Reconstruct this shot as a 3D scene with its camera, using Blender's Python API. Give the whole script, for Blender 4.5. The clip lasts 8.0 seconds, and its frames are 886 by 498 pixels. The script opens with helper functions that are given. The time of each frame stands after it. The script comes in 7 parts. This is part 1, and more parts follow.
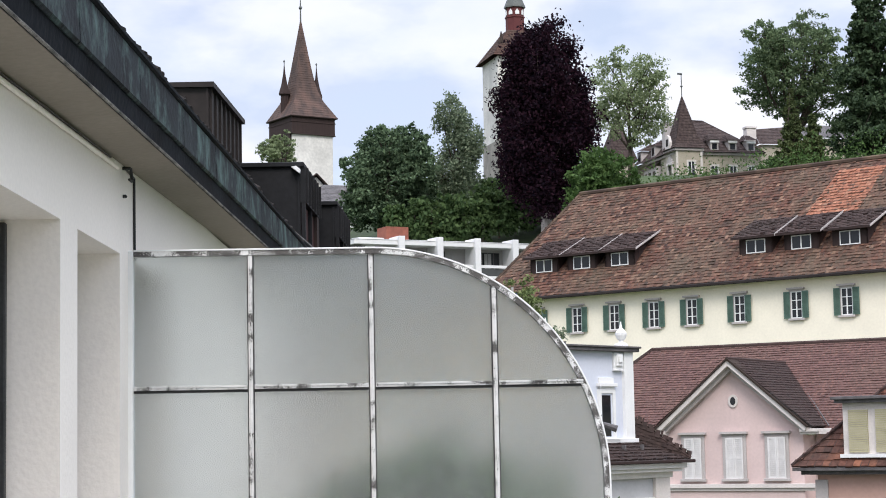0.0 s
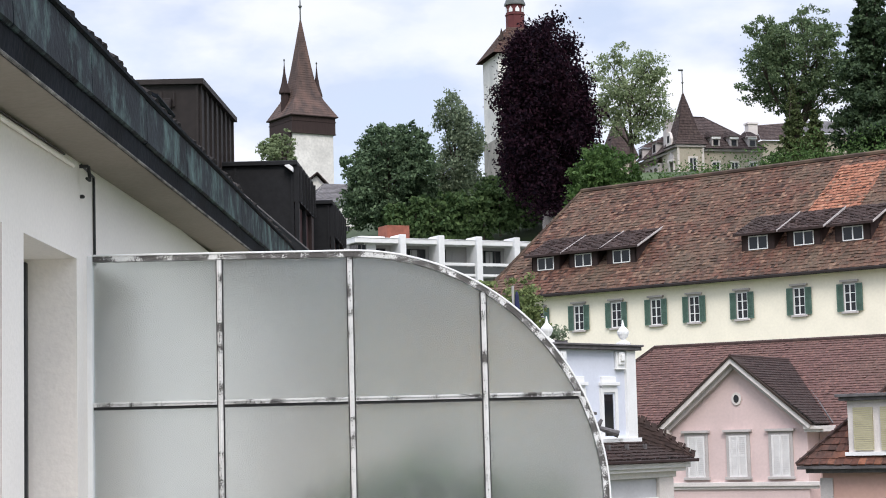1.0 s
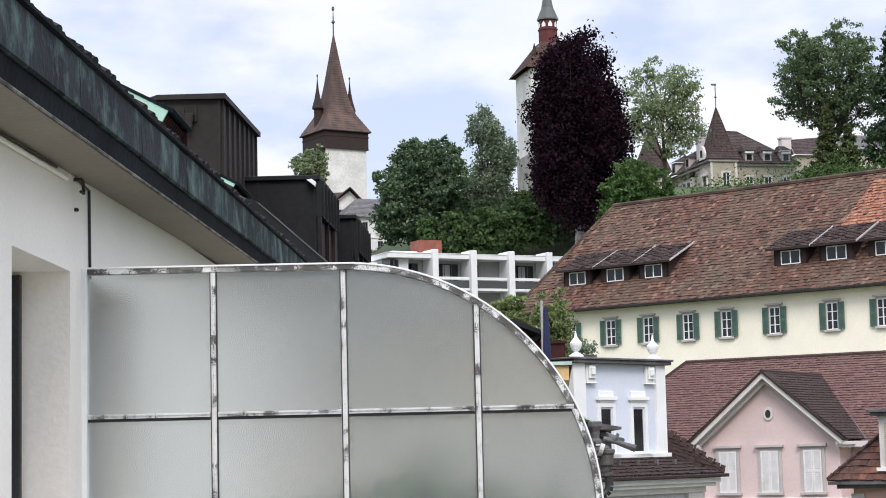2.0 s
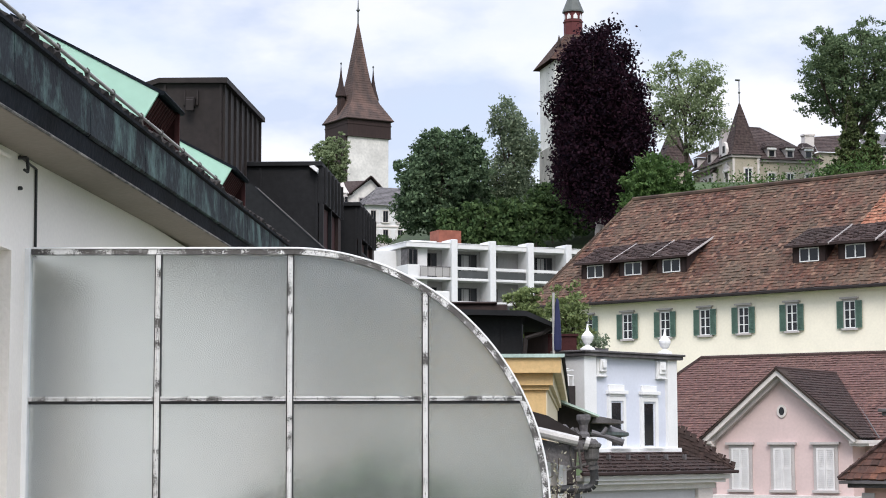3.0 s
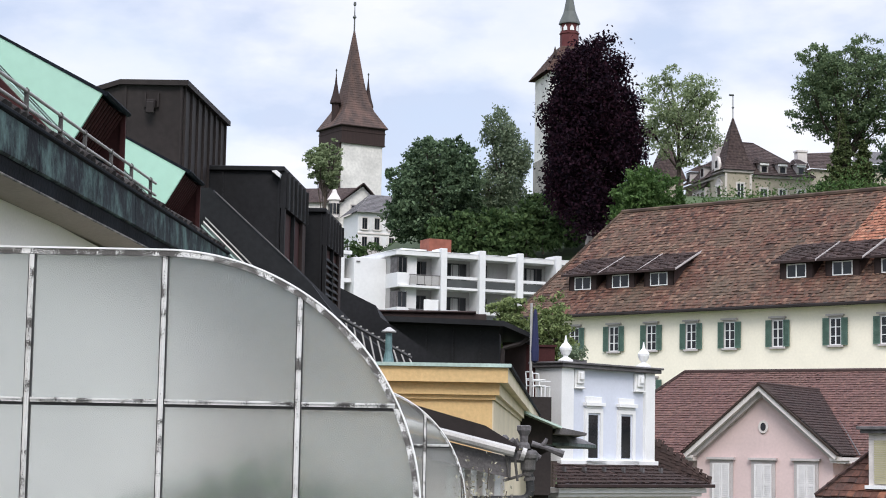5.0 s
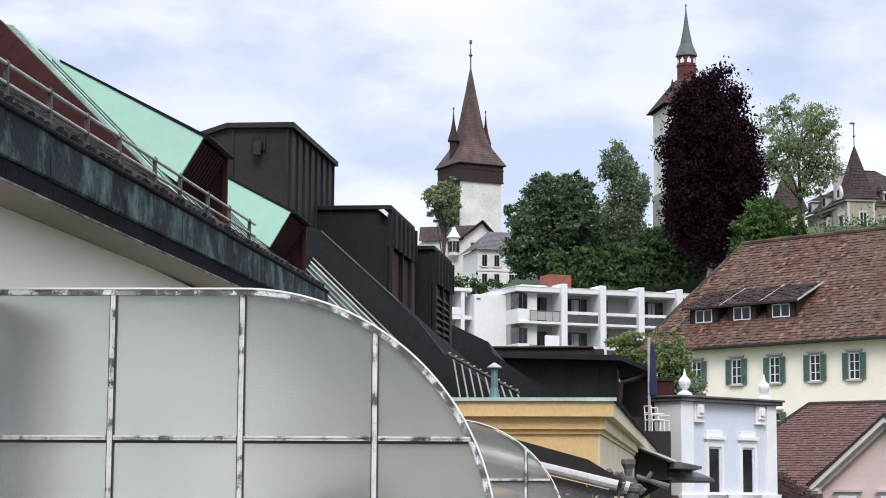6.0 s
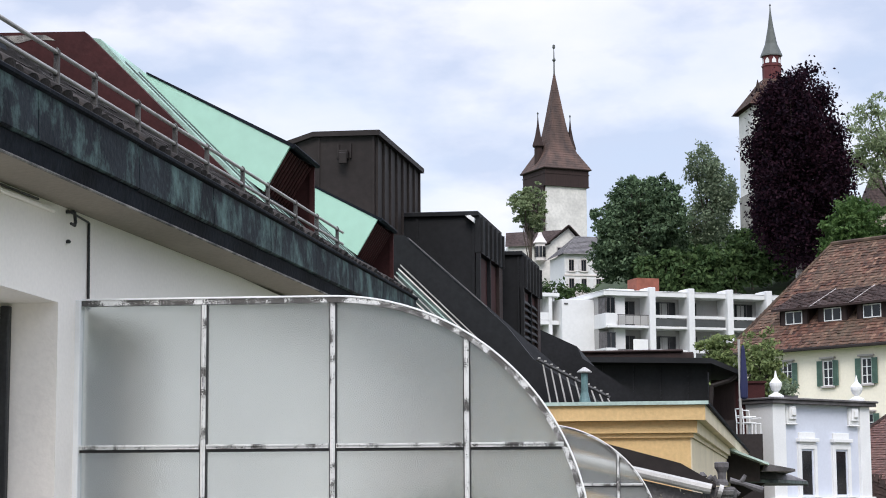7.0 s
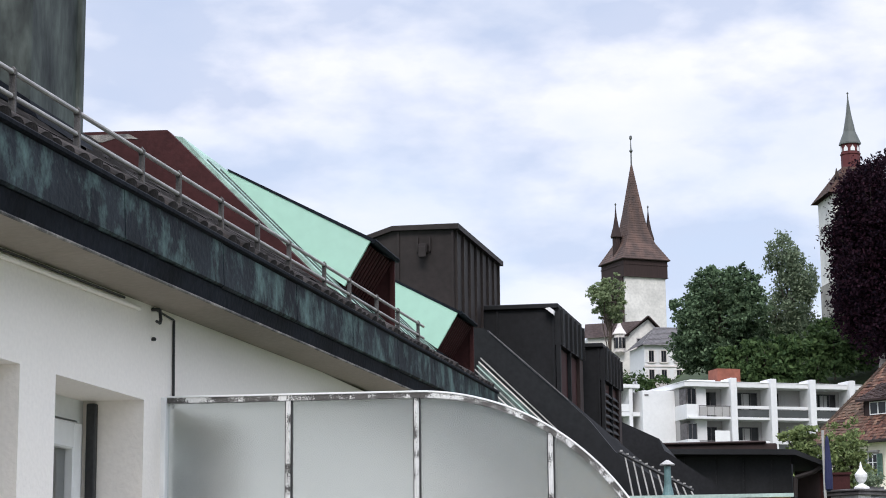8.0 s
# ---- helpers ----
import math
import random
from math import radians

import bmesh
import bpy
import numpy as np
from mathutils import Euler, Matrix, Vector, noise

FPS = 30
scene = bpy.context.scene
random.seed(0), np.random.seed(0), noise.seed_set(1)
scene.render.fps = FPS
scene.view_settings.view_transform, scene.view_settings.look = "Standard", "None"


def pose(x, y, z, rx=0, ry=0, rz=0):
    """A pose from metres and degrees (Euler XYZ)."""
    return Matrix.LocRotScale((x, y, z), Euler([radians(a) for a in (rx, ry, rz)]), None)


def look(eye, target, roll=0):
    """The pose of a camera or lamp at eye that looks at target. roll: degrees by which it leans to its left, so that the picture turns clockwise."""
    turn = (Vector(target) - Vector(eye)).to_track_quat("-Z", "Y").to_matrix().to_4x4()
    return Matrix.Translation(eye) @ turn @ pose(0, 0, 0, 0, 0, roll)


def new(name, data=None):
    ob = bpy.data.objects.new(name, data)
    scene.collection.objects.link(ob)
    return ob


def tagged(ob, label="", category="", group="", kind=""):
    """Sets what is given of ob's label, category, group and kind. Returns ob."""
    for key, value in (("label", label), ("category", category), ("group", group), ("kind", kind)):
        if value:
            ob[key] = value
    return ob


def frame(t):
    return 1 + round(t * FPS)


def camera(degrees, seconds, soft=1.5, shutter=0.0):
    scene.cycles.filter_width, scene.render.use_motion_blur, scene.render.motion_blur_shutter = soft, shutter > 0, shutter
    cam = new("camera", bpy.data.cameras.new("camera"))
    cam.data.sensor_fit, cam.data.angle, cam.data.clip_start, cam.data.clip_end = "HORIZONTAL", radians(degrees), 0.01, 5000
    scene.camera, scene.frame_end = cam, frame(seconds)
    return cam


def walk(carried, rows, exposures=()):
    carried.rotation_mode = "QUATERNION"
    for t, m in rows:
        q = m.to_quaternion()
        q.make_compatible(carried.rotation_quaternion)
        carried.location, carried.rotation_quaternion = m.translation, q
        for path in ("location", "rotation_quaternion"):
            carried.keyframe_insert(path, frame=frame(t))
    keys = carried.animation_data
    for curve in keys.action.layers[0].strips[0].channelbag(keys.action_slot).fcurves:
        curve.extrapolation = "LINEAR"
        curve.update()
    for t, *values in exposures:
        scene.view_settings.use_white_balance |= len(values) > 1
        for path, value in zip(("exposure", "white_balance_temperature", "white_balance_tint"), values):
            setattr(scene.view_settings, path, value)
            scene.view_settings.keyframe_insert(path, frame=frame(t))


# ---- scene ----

# ---------------------------------------------------------------- camera
cam = camera(26.23, 8.0, soft=1.0)
PATH = [
    (0.0, (-0.055, -0.555, 14.929), (0.3901, 9.3848, 15.9336), -1.09),
    (0.5, (0.000, -0.000, 15.000), (0.4630, 9.9435, 15.9550), -1.11),
    (1.0, (0.027, -0.026, 14.996), (0.4623, 9.9151, 15.9911), -1.44),
    (1.5, (0.084, -0.039, 14.985), (0.4375, 9.8997, 16.0297), -1.61),
    (1.7, (0.110, -0.050, 14.984), (0.4129, 9.8873, 16.0607), -1.65),
    (2.8, (0.367, 0.047, 14.983), (0.5170, 9.9897, 16.0409), -0.37),
    (3.0, (0.413, 0.065, 14.982), (0.5558, 10.0106, 16.0102), -0.13),
    (3.5, (0.540, 0.060, 14.976), (0.7409, 10.0129, 15.9238), 0.54),
    (4.0, (0.685, 0.040, 14.958), (0.9746, 9.9944, 15.8654), 0.98),
    (4.2, (0.716, 0.054, 14.960), (1.0298, 10.0070, 15.8805), 0.93),
    (5.3, (0.877, 0.118, 14.985), (0.8807, 10.0520, 16.1366), 0.91),
    (5.5, (0.935, 0.047, 14.974), (0.7855, 9.9738, 16.1746), 0.70),
    (6.0, (0.976, 0.048, 14.968), (0.5081, 9.9572, 16.2277), 0.31),
    (6.5, (0.975, 0.079, 14.968), (0.2190, 9.9698, 16.2332), -0.04),
    (7.0, (0.963, 0.080, 14.967), (0.0427, 9.9533, 16.2591), -0.33),
    (7.5, (0.950, 0.074, 14.968), (-0.1168, 9.9102, 16.4222), -0.43),
    (8.0, (0.950, 0.068, 14.974), (-0.3673, 9.8208, 16.7485), -0.52),
]
BALANCE = [(0.0, 0.37, 6630, 13), (4.2, 0.35, 6620, 13), (5.3, 0.31, 6540, 13), (8.0, 0.29, 6510, 13)]
walk(cam, [(t, look(eye, target, roll)) for t, eye, target, roll in PATH], BALANCE)

# ---------------------------------------------------------------- world and light
SUN_FROM = Vector((0.05, -0.69, 0.70)).normalized()
world = bpy.data.worlds.new("overcast_sky")
scene.world = world
world.use_nodes = True


def build_world():
    nt = world.node_tree
    nt.nodes.clear()
    out = nt.nodes.new("ShaderNodeOutputWorld")
    sky = nt.nodes.new("ShaderNodeTexSky")
    sky.sky_type = "NISHITA"
    sky.sun_disc = False
    sky.sun_elevation = math.asin(SUN_FROM.z)
    sky.sun_rotation = math.atan2(SUN_FROM.x, SUN_FROM.y)
    sky.altitude = 450
    bg_sky = nt.nodes.new("ShaderNodeBackground")
    bg_sky.inputs["Strength"].default_value = 0.12
    lift = nt.nodes.new("ShaderNodeMixRGB")
    lift.inputs["Fac"].default_value = 0.35
    lift.inputs["Color2"].default_value = (5.6, 6.1, 7.2, 1)
    nt.links.new(sky.outputs["Color"], lift.inputs["Color1"])
    nt.links.new(lift.outputs["Color"], bg_sky.inputs["Color"])
    bg_cloud = nt.nodes.new("ShaderNodeBackground")
    bg_cloud.inputs["Strength"].default_value = 0.97
    tc = nt.nodes.new("ShaderNodeTexCoord")
    mp = nt.nodes.new("ShaderNodeMapping")
    mp.inputs["Scale"].default_value = (5.0, 5.0, 11.0)
    mp.inputs["Location"].default_value = (0.7, 0.2, 0.4)
    nt.links.new(tc.outputs["Generated"], mp.inputs["Vector"])
    n1 = nt.nodes.new("ShaderNodeTexNoise")
    n1.inputs["Scale"].default_value = 1.0
    n1.inputs["Detail"].default_value = 7.0
    n1.inputs["Roughness"].default_value = 0.55
    nt.links.new(mp.outputs["Vector"], n1.inputs["Vector"])
    ramp = nt.nodes.new("ShaderNodeValToRGB")
    ramp.color_ramp.elements[0].position = 0.30
    ramp.color_ramp.elements[0].color = (0.30, 0.30, 0.30, 1)
    ramp.color_ramp.elements[1].position = 0.66
    nt.links.new(n1.outputs["Fac"], ramp.inputs["Fac"])
    n2 = nt.nodes.new("ShaderNodeTexNoise")
    n2.inputs["Scale"].default_value = 2.1
    n2.inputs["Detail"].default_value = 6.0
    nt.links.new(mp.outputs["Vector"], n2.inputs["Vector"])
    shade = nt.nodes.new("ShaderNodeValToRGB")
    shade.color_ramp.elements[0].position = 0.41
    shade.color_ramp.elements[0].color = (0.55, 0.625, 0.78, 1)
    shade.color_ramp.elements[1].position = 0.58
    shade.color_ramp.elements[1].color = (0.83, 0.86, 0.93, 1)
    nt.links.new(n2.outputs["Fac"], shade.inputs["Fac"])
    nt.links.new(shade.outputs["Color"], bg_cloud.inputs["Color"])
    mix = nt.nodes.new("ShaderNodeMixShader")
    nt.links.new(ramp.outputs["Color"], mix.inputs["Fac"])
    nt.links.new(bg_sky.outputs["Background"], mix.inputs[1])
    nt.links.new(bg_cloud.outputs["Background"], mix.inputs[2])
    sep = nt.nodes.new("ShaderNodeSeparateXYZ")
    nt.links.new(tc.outputs["Generated"], sep.inputs["Vector"])
    up = nt.nodes.new("ShaderNodeMapRange")
    up.inputs["From Min"].default_value, up.inputs["From Max"].default_value = 0.30, 0.95
    up.inputs["To Min"].default_value, up.inputs["To Max"].default_value = 1.0, ZENITH
    nt.links.new(sep.outputs["Z"], up.inputs["Value"])
    for bg, k in ((bg_sky, 0.12), (bg_cloud, 0.97)):
        mul = nt.nodes.new("ShaderNodeMath")
        mul.operation = "MULTIPLY"
        mul.inputs[1].default_value = k
        nt.links.new(up.outputs["Result"], mul.inputs[0])
        nt.links.new(mul.outputs["Value"], bg.inputs["Strength"])
    nt.links.new(mix.outputs["Shader"], out.inputs["Surface"])


ZENITH = 3.3      # an overcast sky is about three times as bright overhead as low down
build_world()
sun_data = bpy.data.lights.new("sun", "SUN")
sun_data.energy = 1.6
sun_data.angle = radians(24)
sun_data.color = (1.0, 0.96, 0.9)
sun = new("sun", sun_data)
sun.matrix_world = look(SUN_FROM * 60, (0, 0, 0))


# ---------------------------------------------------------------- materials
def mat(name, col, rough=0.8, metal=0.0, var=0.12, scale=1.0, bump=0.15, col2=None, coord="Object", stretch=(1, 1, 1),
        per_object=0.0, per_island=0.0, fine=None, spec=0.4):
    """A surface with two scales of colour variation and a fine relief."""
    m = bpy.data.materials.new(name)
    m.use_nodes = True
    nt = m.node_tree
    b = nt.nodes["Principled BSDF"]
    b.inputs["Roughness"].default_value = rough
    b.inputs["Metallic"].default_value = metal
    b.inputs["Specular IOR Level"].default_value = spec
    tc = nt.nodes.new("ShaderNodeTexCoord")
    mp = nt.nodes.new("ShaderNodeMapping")
    mp.inputs["Scale"].default_value = stretch
    nt.links.new(tc.outputs[coord], mp.inputs["Vector"])
    big = nt.nodes.new("ShaderNodeTexNoise")
    big.inputs["Scale"].default_value = scale
    big.inputs["Detail"].default_value = 5
    small = nt.nodes.new("ShaderNodeTexNoise")
    small.inputs["Scale"].default_value = fine or scale * 14
    small.inputs["Detail"].default_value = 3
    nt.links.new(mp.outputs["Vector"], big.inputs["Vector"])
    nt.links.new(mp.outputs["Vector"], small.inputs["Vector"])
    r = nt.nodes.new("ShaderNodeValToRGB")
    r.color_ramp.elements[0].position, r.color_ramp.elements[1].position = 0.32, 0.68
    c2 = col2 or tuple(c * (1 - 2 * var) for c in col)
    r.color_ramp.elements[0].color = (*c2, 1)
    r.color_ramp.elements[1].color = (*col, 1)
    nt.links.new(big.outputs["Fac"], r.inputs["Fac"])
    val = nt.nodes.new("ShaderNodeMapRange")
    val.inputs["From Min"].default_value, val.inputs["From Max"].default_value = 0.25, 0.75
    val.inputs["To Min"].default_value, val.inputs["To Max"].default_value = 1 - var, 1 + var
    nt.links.new(small.outputs["Fac"], val.inputs["Value"])
    last = val.outputs["Result"]
    for amount, node, socket in ((per_object, "ShaderNodeObjectInfo", "Random"), (per_island, "ShaderNodeNewGeometry", "Random Per Island")):
        if amount:
            oi = nt.nodes.new(node)
            mr = nt.nodes.new("ShaderNodeMapRange")
            mr.inputs["To Min"].default_value, mr.inputs["To Max"].default_value = 1 - amount, 1 + amount
            nt.links.new(oi.outputs[socket], mr.inputs["Value"])
            mu = nt.nodes.new("ShaderNodeMath")
            mu.operation = "MULTIPLY"
            nt.links.new(last, mu.inputs[0])
            nt.links.new(mr.outputs["Result"], mu.inputs[1])
            last = mu.outputs["Value"]
    hsv = nt.nodes.new("ShaderNodeHueSaturation")
    nt.links.new(r.outputs["Color"], hsv.inputs["Color"])
    nt.links.new(last, hsv.inputs["Value"])
    nt.links.new(hsv.outputs["Color"], b.inputs["Base Color"])
    if bump:
        bp = nt.nodes.new("ShaderNodeBump")
        bp.inputs["Strength"].default_value = bump
        bp.inputs["Distance"].default_value = 0.02
        nt.links.new(small.outputs["Fac"], bp.inputs["Height"])
        nt.links.new(bp.outputs["Normal"], b.inputs["Normal"])
    return m


def tile_mat(name, a, b_, mortar, w=0.22, h=0.3, moss=(0.10, 0.09, 0.06), patch=None):
    """Clay tiles, coloured tile by tile along the slope, with lichen in large stains."""
    m = bpy.data.materials.new(name)
    m.use_nodes = True
    nt = m.node_tree
    p = nt.nodes["Principled BSDF"]
    p.inputs["Roughness"].default_value = 0.9
    p.inputs["Specular IOR Level"].default_value = 0.2
    tc = nt.nodes.new("ShaderNodeTexCoord")
    br = nt.nodes.new("ShaderNodeTexBrick")
    br.inputs["Scale"].default_value = 1.0
    br.inputs["Brick Width"].default_value = w
    br.inputs["Row Height"].default_value = h
    br.inputs["Mortar Size"].default_value = 0.012
    br.inputs["Mortar Smooth"].default_value = 0.4
    br.inputs["Color1"].default_value = (*a, 1)
    br.inputs["Color2"].default_value = (*b_, 1)
    br.inputs["Mortar"].default_value = (*mortar, 1)
    nt.links.new(tc.outputs["UV"], br.inputs["Vector"])
    n = nt.nodes.new("ShaderNodeTexNoise")
    n.inputs["Scale"].default_value = 0.55
    n.inputs["Detail"].default_value = 8
    n.inputs["Roughness"].default_value = 0.7
    nt.links.new(tc.outputs["Object"], n.inputs["Vector"])
    r = nt.nodes.new("ShaderNodeValToRGB")
    r.color_ramp.elements[0].position, r.color_ramp.elements[1].position = 0.46, 0.66
    r.color_ramp.elements[1].color = (0.75, 0.75, 0.75, 1)
    nt.links.new(n.outputs["Fac"], r.inputs["Fac"])
    mx = nt.nodes.new("ShaderNodeMixRGB")
    mx.inputs["Color2"].default_value = (*moss, 1)
    nt.links.new(r.outputs["Color"], mx.inputs["Fac"])
    nt.links.new(br.outputs["Color"], mx.inputs["Color1"])
    n3 = nt.nodes.new("ShaderNodeTexNoise")
    n3.inputs["Scale"].default_value = 3.5
    n3.inputs["Detail"].default_value = 4
    nt.links.new(tc.outputs["UV"], n3.inputs["Vector"])
    mr = nt.nodes.new("ShaderNodeMapRange")
    mr.inputs["From Min"].default_value, mr.inputs["From Max"].default_value = 0.3, 0.7
    mr.inputs["To Min"].default_value, mr.inputs["To Max"].default_value = 0.6, 1.45
    nt.links.new(n3.outputs["Fac"], mr.inputs["Value"])
    hv = nt.nodes.new("ShaderNodeHueSaturation")
    nt.links.new(mx.outputs["Color"], hv.inputs["Color"])
    nt.links.new(mr.outputs["Result"], hv.inputs["Value"])
    nt.links.new(hv.outputs["Color"], p.inputs["Base Color"])
    bp = nt.nodes.new("ShaderNodeBump")
    bp.inputs["Strength"].default_value = 0.7
    bp.inputs["Distance"].default_value = 0.04
    nt.links.new(n3.outputs["Fac"], bp.inputs["Height"])
    nt.links.new(bp.outputs["Normal"], p.inputs["Normal"])
    return m


def clay_mat(name, colours, moss=(0.11, 0.085, 0.06), moss_at=0.56, big=0.35):
    """Clay tiles that differ one by one, with soot and lichen in broad stains."""
    m = bpy.data.materials.new(name)
    m.use_nodes = True
    nt = m.node_tree
    p = nt.nodes["Principled BSDF"]
    p.inputs["Roughness"].default_value = 0.9
    p.inputs["Specular IOR Level"].default_value = 0.2
    geo = nt.nodes.new("ShaderNodeNewGeometry")
    r = nt.nodes.new("ShaderNodeValToRGB")
    r.color_ramp.interpolation = "LINEAR"
    e = r.color_ramp.elements
    while len(e) < len(colours):
        e.new(0.5)
    for i, c in enumerate(colours):
        e[i].position = i / (len(colours) - 1)
        e[i].color = (*c, 1)
    nt.links.new(geo.outputs["Random Per Island"], r.inputs["Fac"])
    tc = nt.nodes.new("ShaderNodeTexCoord")
    n = nt.nodes.new("ShaderNodeTexNoise")
    n.inputs["Scale"].default_value = big
    n.inputs["Detail"].default_value = 7
    n.inputs["Roughness"].default_value = 0.65
    nt.links.new(tc.outputs["Object"], n.inputs["Vector"])
    k = nt.nodes.new("ShaderNodeMapRange")
    k.inputs["From Min"].default_value, k.inputs["From Max"].default_value = moss_at - 0.12, moss_at + 0.12
    k.inputs["To Max"].default_value = 0.7
    nt.links.new(n.outputs["Fac"], k.inputs["Value"])
    mx = nt.nodes.new("ShaderNodeMixRGB")
    mx.inputs["Color2"].default_value = (*moss, 1)
    nt.links.new(k.outputs["Result"], mx.inputs["Fac"])
    nt.links.new(r.outputs["Color"], mx.inputs["Color1"])
    n2 = nt.nodes.new("ShaderNodeTexNoise")
    n2.inputs["Scale"].default_value = 9
    n2.inputs["Detail"].default_value = 4
    nt.links.new(tc.outputs["Object"], n2.inputs["Vector"])
    k2 = nt.nodes.new("ShaderNodeMapRange")
    k2.inputs["From Min"].default_value, k2.inputs["From Max"].default_value = 0.3, 0.7
    k2.inputs["To Min"].default_value, k2.inputs["To Max"].default_value = 0.7, 1.3
    nt.links.new(n2.outputs["Fac"], k2.inputs["Value"])
    hv = nt.nodes.new("ShaderNodeHueSaturation")
    nt.links.new(mx.outputs["Color"], hv.inputs["Color"])
    nt.links.new(k2.outputs["Result"], hv.inputs["Value"])
    nt.links.new(hv.outputs["Color"], p.inputs["Base Color"])
    return m


def leaf_mat(name, dark, light, trans=0.25, gloss=0.15):
    m = bpy.data.materials.new(name)
    m.use_nodes = True
    nt = m.node_tree
    p = nt.nodes["Principled BSDF"]
    p.inputs["Roughness"].default_value = 0.7
    p.inputs["Specular IOR Level"].default_value = gloss
    geo = nt.nodes.new("ShaderNodeNewGeometry")
    tc = nt.nodes.new("ShaderNodeTexCoord")
    n = nt.nodes.new("ShaderNodeTexNoise")
    n.inputs["Scale"].default_value = 0.45
    n.inputs["Detail"].default_value = 3
    nt.links.new(tc.outputs["Object"], n.inputs["Vector"])
    add = nt.nodes.new("ShaderNodeMath")
    add.operation = "ADD"
    nt.links.new(geo.outputs["Random Per Island"], add.inputs[0])
    nt.links.new(n.outputs["Fac"], add.inputs[1])
    half = nt.nodes.new("ShaderNodeMath")
    half.operation = "MULTIPLY"
    half.inputs[1].default_value = 0.5
    nt.links.new(add.outputs["Value"], half.inputs[0])
    r = nt.nodes.new("ShaderNodeValToRGB")
    r.color_ramp.elements[0].position, r.color_ramp.elements[1].position = 0.2, 0.8
    r.color_ramp.elements[0].color, r.color_ramp.elements[1].color = (*dark, 1), (*light, 1)
    nt.links.new(half.outputs["Value"], r.inputs["Fac"])
    nt.links.new(r.outputs["Color"], p.inputs["Base Color"])
    tr = nt.nodes.new("ShaderNodeBsdfTranslucent")
    nt.links.new(r.outputs["Color"], tr.inputs["Color"])
    mx = nt.nodes.new("ShaderNodeMixShader")
    mx.inputs["Fac"].default_value = trans
    nt.links.new(p.outputs["BSDF"], mx.inputs[1])
    nt.links.new(tr.outputs["BSDF"], mx.inputs[2])
    nt.links.new(mx.outputs["Shader"], nt.nodes["Material Output"].inputs["Surface"])
    return m


def glass_mat(name, col, rough, trans=1.0, var=0.05, fine=None):
    m = mat(name, col, rough, 0, var, 2.0, 0.0, spec=0.5, fine=fine)
    b = m.node_tree.nodes["Principled BSDF"]
    b.inputs["Transmission Weight"].default_value = trans
    b.inputs["IOR"].default_value = 1.45
    return m


def patina_mat():
    """Weathered copper sheet: dark oxide with green runs straight down."""
    m = mat("patinated_copper", (0.020, 0.026, 0.031), 0.62, 0.0, 0.3, 3.0, 0.15, (0.005, 0.007, 0.010), spec=0.08)
    nt = m.node_tree
    b = nt.nodes["Principled BSDF"]
    tc = nt.nodes.new("ShaderNodeTexCoord")
    mp = nt.nodes.new("ShaderNodeMapping")
    mp.inputs["Scale"].default_value = (4.2, 4.2, 3.2)
    nt.links.new(tc.outputs["Object"], mp.inputs["Vector"])
    n = nt.nodes.new("ShaderNodeTexNoise")
    n.inputs["Scale"].default_value = 1.0
    n.inputs["Detail"].default_value = 6
    n.inputs["Roughness"].default_value = 0.74
    nt.links.new(mp.outputs["Vector"], n.inputs["Vector"])
    r = nt.nodes.new("ShaderNodeValToRGB")
    r.color_ramp.elements[0].position, r.color_ramp.elements[1].position = 0.49, 0.70
    nt.links.new(n.outputs["Fac"], r.inputs["Fac"])
    mx = nt.nodes.new("ShaderNodeMixRGB")
    mx.inputs["Color2"].default_value = (0.12, 0.19, 0.175, 1)
    nt.links.new(r.outputs["Color"], mx.inputs["Fac"])
    old = b.inputs["Base Color"].links[0].from_socket
    nt.links.new(old, mx.inputs["Color1"])
    nt.links.new(mx.outputs["Color"], b.inputs["Base Color"])
    return m


def peeling_mat(name, bare):
    """White paint peeling off dark steel in flakes."""
    m = mat(name, (0.74, 0.74, 0.72), 0.5, 0, 0.08, 6, 0.2)
    nt = m.node_tree
    b = nt.nodes["Principled BSDF"]
    tc = nt.nodes.new("ShaderNodeTexCoord")
    n = nt.nodes.new("ShaderNodeTexNoise")
    n.inputs["Scale"].default_value = 280
    n.inputs["Detail"].default_value = 5
    n.inputs["Roughness"].default_value = 0.7
    nt.links.new(tc.outputs["Object"], n.inputs["Vector"])
    big = nt.nodes.new("ShaderNodeTexNoise")
    big.inputs["Scale"].default_value = 18
    nt.links.new(tc.outputs["Object"], big.inputs["Vector"])
    add = nt.nodes.new("ShaderNodeMath")
    add.operation = "ADD"
    nt.links.new(n.outputs["Fac"], add.inputs[0])
    nt.links.new(big.outputs["Fac"], add.inputs[1])
    half = nt.nodes.new("ShaderNodeMapRange")
    half.inputs["From Min"].default_value, half.inputs["From Max"].default_value = bare, bare + 0.05
    nt.links.new(add.outputs["Value"], half.inputs["Value"])
    mx = nt.nodes.new("ShaderNodeMixRGB")
    mx.inputs["Color2"].default_value = (0.075, 0.07, 0.065, 1)
    nt.links.new(half.outputs["Result"], mx.inputs["Fac"])
    old = b.inputs["Base Color"].links[0].from_socket
    nt.links.new(old, mx.inputs["Color1"])
    nt.links.new(mx.outputs["Color"], b.inputs["Base Color"])
    return m


